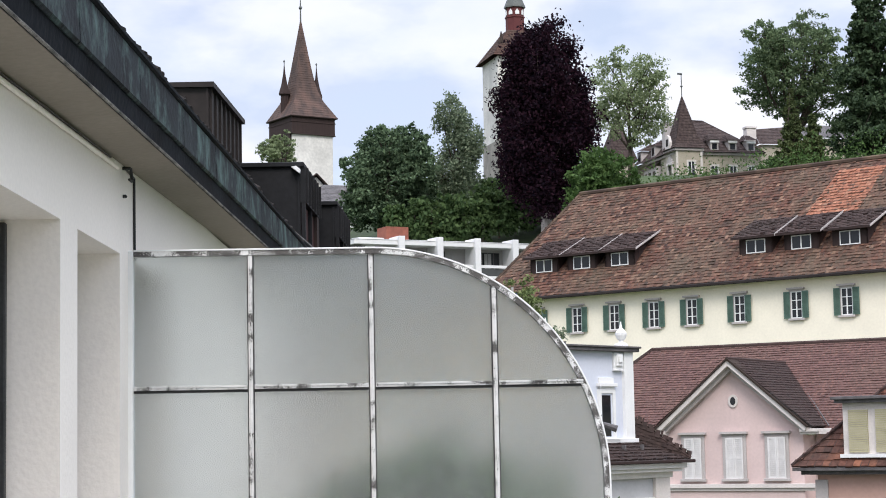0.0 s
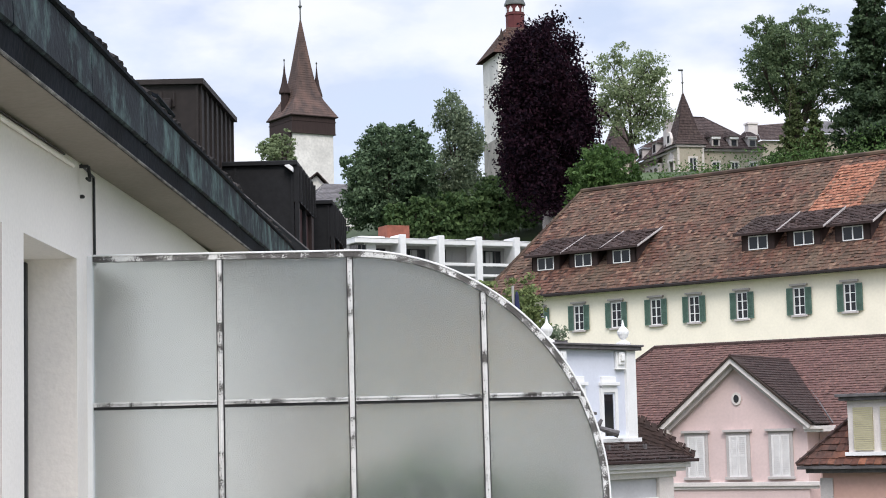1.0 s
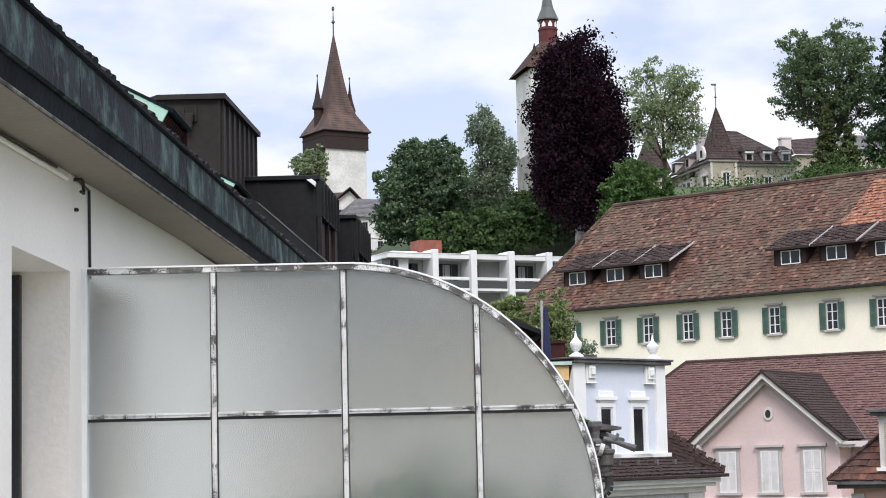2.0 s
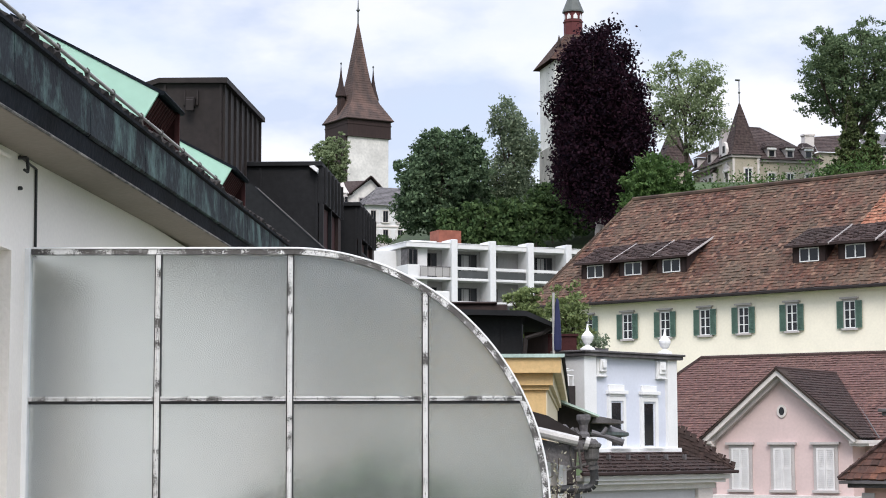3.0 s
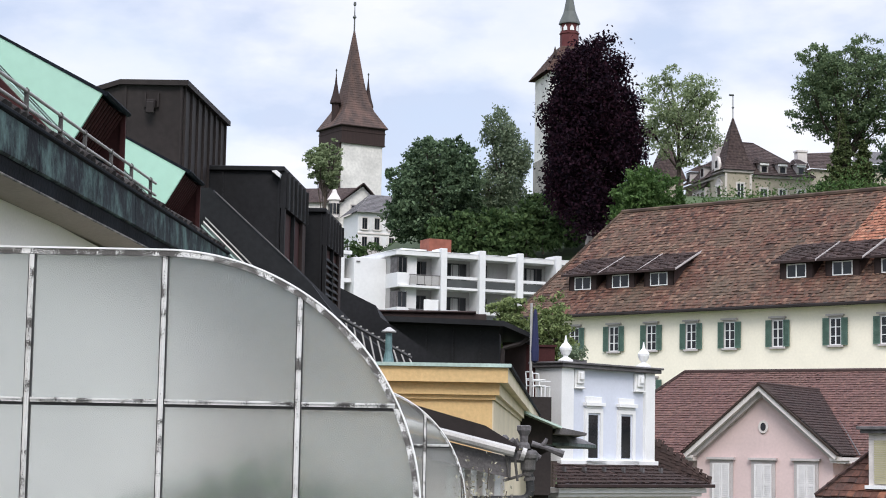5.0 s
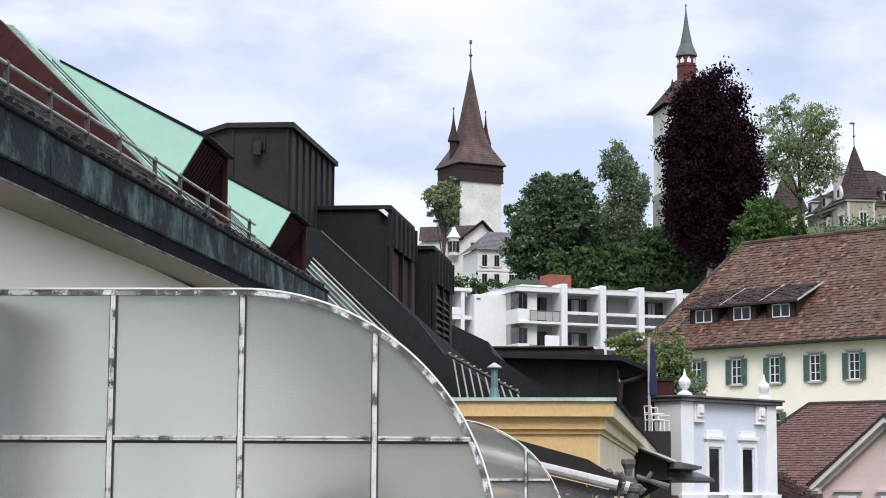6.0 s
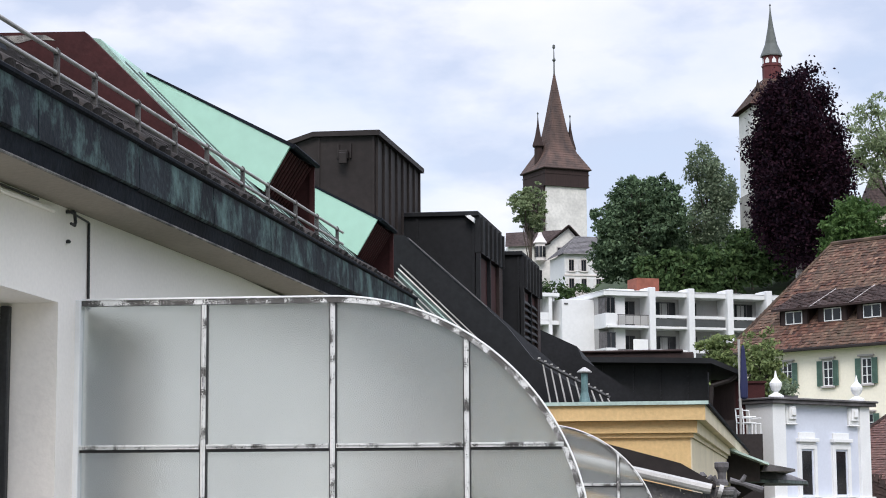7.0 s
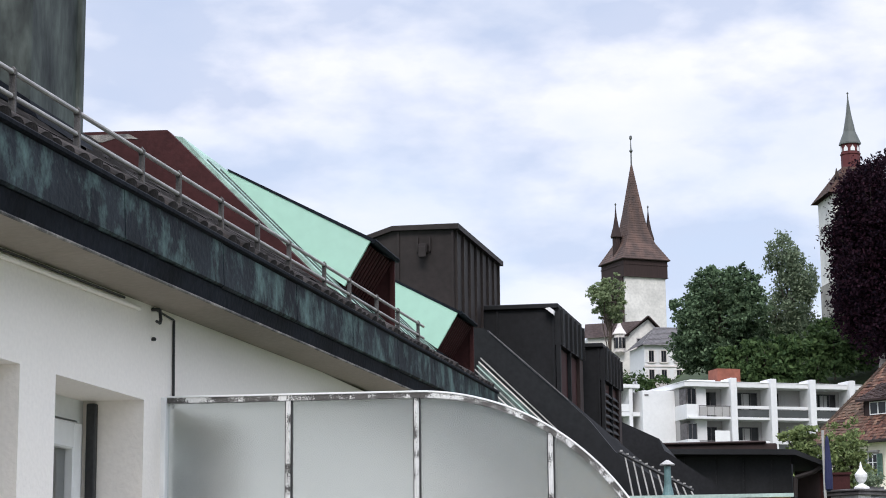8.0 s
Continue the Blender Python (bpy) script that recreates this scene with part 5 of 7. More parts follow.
    part("slope", prism([(-2.1, 15.75), (-2.98, 15.40), (-2.98, 15.372), (-2.1, 15.715)], 20.2, 24.0, "x"), M_VERDI, c)
    part("lower_slope", prism([(-2.95, 15.405), (-3.36, 15.325), (-3.36, 15.29), (-2.9, 15.30)], 20.9, 25.0, "x"), M_SLATE, c, "dark slated lower edge")
    top = [(21.9, -2.9), (22.2, -3.1), (26.0, -3.5), (30.0, -3.7), (30.0, -2.1), (21.9, -2.1)]
    rim = [(21.7, -2.86), (22.0, -3.16), (26.0, -3.78), (31.0, -4.05), (31.0, -2.1), (21.7, -2.1)]
    n = len(top)
    flat("flare", [(x, y, 15.30) for x, y in top] + [(x, y, 15.19) for x, y in rim],
         [tuple(range(n)), tuple(range(2 * n - 1, n - 1, -1))] + [(k, n + k, n + (k + 1) % n, (k + 1) % n) for k in range(n)], M_SLATE, c)
    part("cornice", prism(rim, 15.14, 15.186, "z"), M_OXIDE_GREEN, c)
    part("oriel_wall", prism([(-2.98, 15.139), (-2.1, 15.139), (-2.1, 14.6), (-2.5, 14.85)], 22.1, 25.0, "x"), M_BROWN, c)
    part("gable_cheek", prism([(-2.1, 15.70), (-2.86, 15.40), (-2.86, 15.15), (-2.1, 15.15)], 20.5, 20.6, "x"), M_BROWN, c)


awning_roof()
vine = thing("climbing_plant", NEAR @ Matrix.Translation((6.2, -1.9, 13.4)), "dry climbing plant at the edge of the balcony screen", "plant")
part("stem", tubes(((0, 0, 0), (0.0, -0.08, 1.5), 0.008, 0.004), ((0, 0, 0.2), (0.1, -0.2, 1.35), 0.007, 0.003), ((0.0, 0.05, 0.3), (-0.05, 0.1, 1.45), 0.007, 0.003), n=5), M_BARK, vine)
leaves("foliage", [(0, -0.06, 1.25, 0.16, 0.2, 0.3), (0, -0.15, 0.9, 0.2, 0.22, 0.3)], 900, 0.012, M_LEAF_DRY, vine, 41, 0.1, clump=6, spread=0.10)


# ---------------------------------------------------------------- white house with acorn finials
def white_house():
    m = frame_at(45, 5.21, 52.44)
    ob = thing("white_gabled_house", m, "narrow pale blue-white house front with white pilasters and urn finials", "house")
    part("wall", boxes((-0.2, 3.62, 0.0, 4.0, 14.86, 17.42)), M_BLUEWHITE, ob)
    part("lower_wall", boxes((-1.2, 4.6, -0.6, 4.4, 0.0, 13.75)), M_GREYWALL, ob)
    for x0, x1 in ((-0.36, 0.16), (3.36, 3.80)):
        part("pilaster", boxes((x0, x1, -0.10, 4.05, 14.86, 17.42), bevel=0.01), M_WHITE, ob)
    for x in (0.42, 3.1):
        part("console", boxes((x - 0.2, x + 0.2, -0.09, 0, 16.9, 17.38), (x - 0.14, x + 0.14, -0.15, -0.09, 17.0, 17.36), (x - 0.22, x + 0.22, -0.12, 0, 16.86, 16.9),
                              (x - 0.08, x + 0.08, -0.2, -0.15, 17.1, 17.3), bevel=0.015), M_WHITE, ob)
    part("parapet_cap", boxes((-0.46, 3.95, -0.22, 4.1, 17.42, 17.52), (-0.5, 4.0, -0.27, 4.15, 17.521, 17.58), bevel=0.012), M_SLATE, ob)
    part("base_band", boxes((-0.42, 3.9, -0.16, 0, 14.78, 14.9), bevel=0.01), M_WHITE, ob)
    for x in (1.09, 2.55):
        w = window(ob, x, 15.56, 0.54, 1.30, 0.0, M_BLUEWHITE, M_WHITE, bars=(0, 0), surround=0.12)
        part("hood", boxes((x - 0.42, x + 0.42, -0.14, 0, 16.40, 16.50), (x - 0.34, x + 0.34, -0.08, 0, 16.335, 16.4), (x - 0.34, x + 0.34, -0.06, 0, 16.5, 16.66), bevel=0.008), M_WHITE, w)
    for x in (0.02, 3.5):
        part("urn", lathe([(0.21, 0.0), (0.21, 0.06), (0.07, 0.14), (0.06, 0.17), (0.12, 0.22), (0.165, 0.33), (0.17, 0.40), (0.12, 0.47), (0.05, 0.55), (0.035, 0.62), (0.012, 0.74)], 14,
                          (x, 0.1, 17.58)), M_WHITE, ob)
    # tiled skirt roof and cornice below
    clay_roof("skirt_roof", (-1.75, -1.15, 14.28), (5.05, -1.15, 14.28), (3.85, -0.03, 14.80), (-0.45, -0.03, 14.80), M_CLAY_DARK, ob, 78, 0.2, 0.17, 0.5)
    clay_roof("skirt_roof", (5.05, -1.15, 14.28), (5.05, 4.6, 14.28), (3.85, 3.4, 15.95), (3.85, 0.05, 15.46), M_CLAY_DARK, ob, 79, 0.2, 0.17, 0.5)
    clay_roof("hip_roof", (3.85, -0.03, 14.80), (5.05, -1.15, 14.28), (3.87, 0.03, 15.46), (3.85, 0.0, 15.46), M_CLAY_DARK, ob, 83, 0.2, 0.17, 0.5)
    part("hip_tile", tubes(((5.05, -1.15, 14.3), (3.87, 0.04, 15.48), 0.06), n=7), M_CLAY_DARK, ob)
    part("eave_gutter", boxes((-1.85, 5.15, -1.27, -1.15, 14.17, 14.27), bevel=0.02), M_HOARD, ob)
    part("cornice", boxes((-1.6, 4.95, -1.1, 0, 14.02, 14.16), (-1.5, 4.85, -1.0, 0, 13.92, 14.02), (-1.3, 4.7, -0.75, 0, 13.75, 13.92), bevel=0.012), M_SHUT_W, ob)
    for i in range(6):
        part("snow_hook", boxes((-0.8 + i * 0.85, -0.72 + i * 0.85, -0.6, -0.5, 14.56, 14.72)), M_SLATE, ob)
    for x in (0.0, 1.75, 3.5):
        window(ob, x, 12.3, 0.75, 1.5, -0.6, M_WHITE, M_WHITE, surround=0.14)
    part("pilaster", boxes((3.9, 4.6, -0.72, -0.6, 0, 13.75), bevel=0.01), M_TRIM_PALE, ob)


white_house()


# ---------------------------------------------------------------- pink gabled house
def pink_house():
    m = frame_at(-34, 15.72, 79.63)
    ob = thing("pink_house", m, "pale pink house with a gabled front and closed white shutters", "house")
    pts = [(-3.05, 0.0), (3.05, 0.0), (3.05, 15.25), (0.0, 17.8), (-3.05, 15.25)]
    part("gable_wall", prism(pts, 0.0, 0.4), M_PINK, ob)
    part("side_wall", boxes((-3.05, 3.05, 0.4, 9.5, 0.0, 14.9)), M_PINK, ob)
    part("wing_wall", boxes((-9.8, -3.06, 1.4, 13, 0.0, 14.95), (3.06, 9.0, 1.4, 13, 0.0, 14.95)), M_PINK, ob)
    # gable boards and cornice
    for side in (-1, 1):
        e, t = Vector((side * 3.45, 0, 15.22)), Vector((0, 0, 18.12))
        d = (t - e).normalized()
        nn = Vector((side * abs(d.z), 0, abs(d.x)))
        for name, o0, o1, y0, y1, mt in (("verge_board", -0.20, -0.02, -0.55, 0.0, M_TRIM_PALE), ("verge_moulding", -0.36, -0.2, -0.28, 0.0, M_TRIM), ("verge_tile", -0.02, 0.06, -0.62, 0.3, M_TILE_D)):
            q = [e + nn * o0, t + Vector((0, 0, o0 / abs(d.x))), t + Vector((0, 0, o1 / abs(d.x))), e + nn * o1]
            part(name, prism([(p.x, p.z) for p in q], y0, y1), mt, ob)
    for side in (-1, 1):
        x0, x1 = (-3.4, -3.06) if side < 0 else (3.06, 3.9)
        part("cornice_return", boxes((x0, x1, -0.45, 1.1, 15.02, 15.16), (x0, x1, -0.36, 1.1, 14.92, 15.02), bevel=0.01), M_TRIM_PALE, ob)
    part("oculus_ring", prism([(0.22 * math.cos(k * math.pi / 10), 16.38 + 0.27 * math.sin(k * math.pi / 10)) for k in range(20)], -0.06, 0.0), M_TRIM_PALE, ob)
    part("oculus", prism([(0.12 * math.cos(k * math.pi / 8), 16.38 + 0.17 * math.sin(k * math.pi / 8)) for k in range(16)], -0.075, -0.061), M_PANE, ob)
    for x in (-1.9, 0.0, 1.9):
        window(ob, x, 13.98, 0.80, 1.72, 0.0, M_WHITE, M_TRIM, M_SHUT_W, closed=True, head=True, surround=0.13)
    part("string_course", boxes((-3.6, 3.6, -0.16, 0.0, 12.72, 12.9), (-3.5, 3.5, -0.08, 0.0, 12.6, 12.72), bevel=0.01), M_TRIM_PALE, ob)
    for x in (-1.9, 0.0, 1.9):
        w = window(ob, x, 10.55, 0.95, 1.75, 0.0, M_WHITE, M_TRIM, M_SHUT_W, head=True, surround=0.12, shut_w=0.46)
    # main tiled roof across, and the cross gable's roof running back
    clay_roof("main_roof", (-10.2, 0.9, 15.0), (9.6, 0.9, 15.0), (8.6, 7.6, 19.05), (-7.3, 7.6, 19.05), M_CLAY_PINK, ob, 74, 0.22, 0.18, 0.5)
    clay_roof("hip_roof", (-10.2, 14.0, 15.0), (-10.2, 0.9, 15.0), (-7.3, 7.6, 19.05), (-7.3, 7.6, 19.05), M_CLAY_PINK, ob, 75, 0.22, 0.18, 0.5)
    part("ridge_tile", tubes(((-7.3, 7.6, 19.06), (8.6, 7.6, 19.06), 0.12), ((-10.2, 0.9, 15.05), (-7.3, 7.6, 19.06), 0.1), n=7), M_CLAY_DARK, ob)
    clay_roof("gable_roof", (3.6, -0.5, 15.25), (3.6, 1.25, 15.25), (0.0, 6.3, 18.15), (0.0, -0.5, 18.15), M_CLAY_DARK, ob, 76, 0.2, 0.17, 0.4)
    clay_roof("gable_roof", (-3.6, 1.25, 15.25), (-3.6, -0.5, 15.25), (0.0, -0.5, 18.15), (0.0, 6.3, 18.15), M_CLAY_DARK, ob, 77, 0.2, 0.17, 0.4)
    part("ridge_tile", tubes(((0, -0.55, 18.17), (0, 6.2, 18.14), 0.08), n=7), M_CLAY_DARK, ob)
    part("valley_flashing", tubes(((0.0, 6.35, 18.2), (3.75, 1.2, 15.26), 0.03), n=6), M_SLATE, ob)


pink_house()


# ---------------------------------------------------------------- salmon house with blinds
def salmon_house():
    m = frame_at(-40, 13.46, 59.05)
    ob = thing("salmon_house", m, "salmon house with tiled hip roof and a blinds-down attic window", "house")
    part("wall", boxes((0.62, 9.0, 0.5, 7.0, 0.0, 13.66)), M_PINK_DEEP, ob)
    part("corner_quoin", boxes((0.56, 0.98, 0.44, 0.9, 0.0, 13.5)), M_TRIM, ob)
    part("eave", boxes((0.0, 9.3, 0.0, 7.2, 13.78, 13.88), (0.22, 9.2, 0.16, 7.1, 13.66, 13.78), bevel=0.01), M_SLATE, ob)
    clay_roof("roof_slope", (0.0, 0.0, 13.9), (9.3, 0.0, 13.9), (9.3, 3.6, 17.8), (3.6, 3.6, 17.8), M_CLAY_RUST, ob, 90, 0.3, 0.26, 0.6)
    clay_roof("roof_slope", (0.0, 7.2, 13.9), (0.0, 0.0, 13.9), (3.6, 3.6, 17.8), (3.6, 3.6, 17.8), M_CLAY_RUST, ob, 91, 0.3, 0.26, 0.6)
    part("ridge_tile", tubes(((0, 0, 13.95), (3.6, 3.6, 17.85), 0.07), ((3.6, 3.6, 17.85), (9.3, 3.6, 17.85), 0.07), n=7), M_CLAY_DARK, ob)
    d = part("attic_window", boxes((1.68, 7.5, 0.25, 2.3, 14.1, 15.86)), M_TRIM_PALE, ob)
    part("attic_roof", boxes((1.5, 7.7, 0.02, 2.4, 15.86, 15.97), (1.42, 7.8, -0.08, 2.4, 15.971, 16.07), bevel=0.012), M_SLATE, d)
    for x0, x1 in ((1.88, 2.52), (2.78, 4.1), (4.3, 5.6)):
        bm = bmesh.new()
        for k in range(20):
            z = 14.34 + k * 0.066
            box(bm, x0, x1, 0.19, 0.248, z, z + 0.056)
        part("roller_blind", bm, M_BLIND, d, kind="stuff")
    part("attic_sill", boxes((1.6, 7.6, 0.12, 0.25, 14.18, 14.29)), M_WHITE, d)
    for x in (1.75, 2.95):
        window(ob, x, 12.0, 0.6, 1.3, 0.5, M_DARKRED, M_TRIM, bars=(1, 1), surround=0.1)


salmon_house()


# ---------------------------------------------------------------- cream house with the long clay roof
def cream_house():
    m = frame_at(-43.4, 13.35, 115.69)
    ob = thing("cream_house", m, "long cream house with green shutters under an old clay tile roof", "house")
    part("wall", boxes((-6.9, 28.0, 0.0, 14.0, 0.0, 23.72)), M_CREAM, ob)
    for x in (-3.06, 0.0, 2.81, 5.70, 8.39, 11.65, 15.38, 18.55, 22.3):
        window(ob, x, 22.17, 0.72, 1.52, 0.0, M_WHITE, M_TRIM, M_SHUT_G, head=True, surround=0.09, shut_w=0.40)
        window(ob, x, 18.9, 0.72, 1.52, 0.0, M_WHITE, M_TRIM, M_SHUT_G, head=True, surround=0.09, shut_w=0.40)
    el, er, rr, rl = Vector((-7.6, -0.62, 23.75)), Vector((28.6, -0.62, 23.75)), Vector((28.6, 7.0, 31.0)), Vector((-4.75, 7.0, 31.0))
    clay_roof("roof_slope", el, er, rr, rl, M_CLAY_OLD, ob, 71)
    clay_roof("hip_slope", (-7.6, 14.6, 23.75), el, rl, rl, M_CLAY_OLD, ob, 72)
    sl = (31.0 - 23.75) / 7.62

    def on_slope(x, y, h=0.02):
        return (x, y, 23.75 + sl * (y + 0.62) + h)
    clay_roof("repaired_tiles", on_slope(14.2, 3.4), on_slope(17.6, 3.4), on_slope(18.0, 6.4), on_slope(14.9, 6.4), M_CLAY_NEW, ob, 73)
    part("ridge_tile", tubes((rl + Vector((0, 0, 0.05)), rr + Vector((0, 0, 0.05)), 0.16), (el, rl, 0.13), n=7), M_TILE_Y, ob)
    part("gutter", boxes((-7.6, 28.6, -0.74, -0.6, 23.56, 23.74), bevel=0.03), M_BROWN, ob)
    part("eave_soffit", boxes((-7.4, 28.4, -0.6, 0.0, 23.62, 23.68)), M_TRIM_PALE, ob)
    slope = (31.0 - 23.75) / 7.62
    for xs, zt in (((-3.3, -0.35, 2.55), 27.2), ((12.2, 15.2, 18.3), 27.2)):
        for i, x in enumerate(xs):
            d = thing("shed_dormer", m, "low timber shed dormer with tiled roof and white window", "dormer", "dormers in the clay roof")
            yf = 1.05
            zf = 23.75 + slope * (yf + 0.62)
            w = 1.28
            part("front", boxes((x - 1.1, x + 1.1, yf, yf + 0.1, zf - 0.1, zf + 1.02)), M_HOARD, d)
            for sx in (-1, 1):
                part("cheek", prism([(yf, zf), (yf, zf + 1.02), (yf + 1.9, zf + slope * 1.9 + 0.02), (yf + 1.0, zf + slope * 1.0)], x + sx * 1.06 - 0.05, x + sx * 1.06 + 0.05, "x"), M_HOARD, d)
            clay_roof("dormer_roof", (x - 1.45, yf - 0.35, zf + 1.0), (x + 1.45, yf - 0.35, zf + 1.0), (x + 1.45, yf + 2.35, zf + slope * 2.35 + 0.03), (x - 1.45, yf + 2.35, zf + slope * 2.35 + 0.03), M_CLAY_DARK, d, 80 + i)
            part("verge_board", prism([(yf - 0.36, zf + 0.93), (yf - 0.36, zf + 1.05), (yf + 2.35, zf + slope * 2.35 + 0.1), (yf + 2.35, zf + slope * 2.35 - 0.02)], x + 1.45, x + 1.48, "x"), M_TRIM, d)
            part("eave_board", boxes((x - 1.45, x + 1.45, yf - 0.40, yf - 0.36, zf + 0.9, zf + 1.03)), M_HOARD, d)
            window(d, x, zf + 0.47, w, 0.80, yf, M_WHITE, bars=(1, 0))


cream_house()


# ---------------------------------------------------------------- apartment block
def apartments():
    m = frame_at(24, 3.62, 166.4)
    ob = thing("apartment_block", m, "white modern apartment block with loggias and tall fins", "apartment building")
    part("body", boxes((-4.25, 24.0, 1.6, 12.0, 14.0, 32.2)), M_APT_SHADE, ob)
    part("roof_slab", boxes((-4.45, 24.2, -0.12, 12.2, 32.2, 32.62), (-4.5, 24.25, -0.17, 12.25, 32.621, 32.68), bevel=0.03), M_APT, ob)
    for z in (29.62, 26.6, 23.6):
        part("floor_slab", boxes((-0.2, 24.0, -0.1, 1.6, z - 0.22, z), bevel=0.02), M_APT, ob)
    xs = (0.0, 3.77, 7.55, 11.4, 15.2, 19.0)
    for x in xs:
        part("fin", boxes((x - 0.29, x + 0.29, -0.5, 1.6, 14.0, 32.98), bevel=0.03), M_APT, ob)
    for k, (a, b) in enumerate(zip(xs, xs[1:])):
        for z in (29.62, 26.6):
            part("balustrade", boxes((a + 0.3, b - 0.3, 0.0, 0.05, z + 0.04, z + 0.68)), M_RAILGLASS, ob)
            part("rail", boxes((a + 0.3, b - 0.3, -0.06, 0.1, z + 0.74, z + 1.0), bevel=0.01), M_APT, ob)
            for i in range(1, 4):
                part("rail_post", boxes((a + (b - a) * i / 4 - 0.02, a + (b - a) * i / 4 + 0.02, 0.055, 0.09, z, z + 0.74)), M_APT, ob)
            w = window(ob, (a + b) / 2 + (-0.1, -0.95, 0.1, 0, 0)[k], z + 1.22, (2.75, 1.0, 2.4, 2.75, 2.75)[k], 2.2, 1.6, M_SLATE, bars=(3 if k != 1 else 0, 0))
            part("pale_curtain", boxes(((a + b) / 2 - 0.25, (a + b) / 2 + 0.45, 1.565, 1.58, z + 0.2, z + 2.2)), M_CURTAIN, w)
    # corner bay: a window band that turns the corner over a white parapet
    part("corner_post", boxes((-3.32, -2.2, 0.5, 1.6, 14.0, 32.2)), M_APT, ob)
    for z in (29.62, 26.6):
        part("bay_parapet", boxes((-4.3, -3.25, -0.1, 0.0, z - 0.2, z + 1.06), (-4.3, -4.2, 0.0, 2.6, z - 0.2, z + 1.06), bevel=0.01), M_APT, ob)
        part("bay_floor", boxes((-4.2, -0.29, -0.3, 1.6, z - 0.22, z), bevel=0.02), M_APT, ob)
        part("front_window", boxes((-4.16, -3.34, 0.06, 0.1, z + 1.08, z + 2.4)), M_PANE, ob)
        part("side_blind", boxes((-4.24, -4.2, 0.14, 2.5, z + 1.08, z + 2.45)), M_SLATE, ob, "grey roller blind")
        for x in (-4.17, -3.78, -3.36):
            part("bay_mullion", boxes((x - 0.03, x + 0.03, 0.02, 0.058, z + 1.06, z + 2.45)), M_SLATE, ob)
        part("balustrade", boxes((-3.2, -0.3, -0.28, -0.24, z + 0.1, z + 0.85)), M_RAILGLASS if z < 28 else M_APT_SHADE, ob)
        part("rail", boxes((-3.24, -0.3, -0.3, -0.22, z + 0.88, z + 0.95)), M_SLATE, ob)
        for i in range(5):
            part("rail_post", boxes((-3.2 + i * 0.7, -3.17 + i * 0.7, -0.31, -0.285, z, z + 0.88)), M_SLATE, ob)
        window(ob, -1.35, z + 1.2, 1.15, 2.2, 1.6, M_SLATE, bars=(1, 0))
    part("light_box", boxes((-1.9, -0.5, -0.5, -0.44, 26.9, 28.4), bevel=0.02), M_WHITE, ob, "white awning screen")
    # blank white end and the stepped part behind it
    part("end_wall", boxes((-7.3, -4.255, 2.5, 10.0, 14.0, 32.05), bevel=0.02), M_APT, ob)
    part("end_lamp", boxes((-7.1, -6.75, 2.44, 2.499, 31.6, 31.72)), M_SLATE, ob)
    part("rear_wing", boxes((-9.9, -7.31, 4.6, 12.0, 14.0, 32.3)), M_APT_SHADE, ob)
    part("rear_roof", boxes((-10.0, -7.31, 3.0, 12.1, 32.3, 32.62), bevel=0.02), M_APT, ob)
    part("rear_pier", boxes((-8.3, -7.98, 3.1, 4.6, 14.0, 32.3)), M_APT, ob)
    for z in (30.2, 27.4):
        part("rear_slab", boxes((-9.9, -7.31, 3.1, 4.6, z - 0.35, z)), M_APT, ob)
        window(ob, -9.1, z + 1.0, 1.1, 1.5, 4.6, M_SLATE, bars=(1, 0))
        part("rear_balustrade", boxes((-9.85, -8.31, 3.1, 3.16, z + 0.05, z + 0.7)), M_APT, ob)
    part("chimney", boxes((0.1, 2.3, 3.0, 5.0, 32.68, 34.2), bevel=0.02), M_BRICK, ob, "red brick chimney block")
    part("roof_hut", boxes((-2.4, 0.05, 3.4, 6.0, 32.68, 33.2), bevel=0.02), M_APT, ob)


apartments()


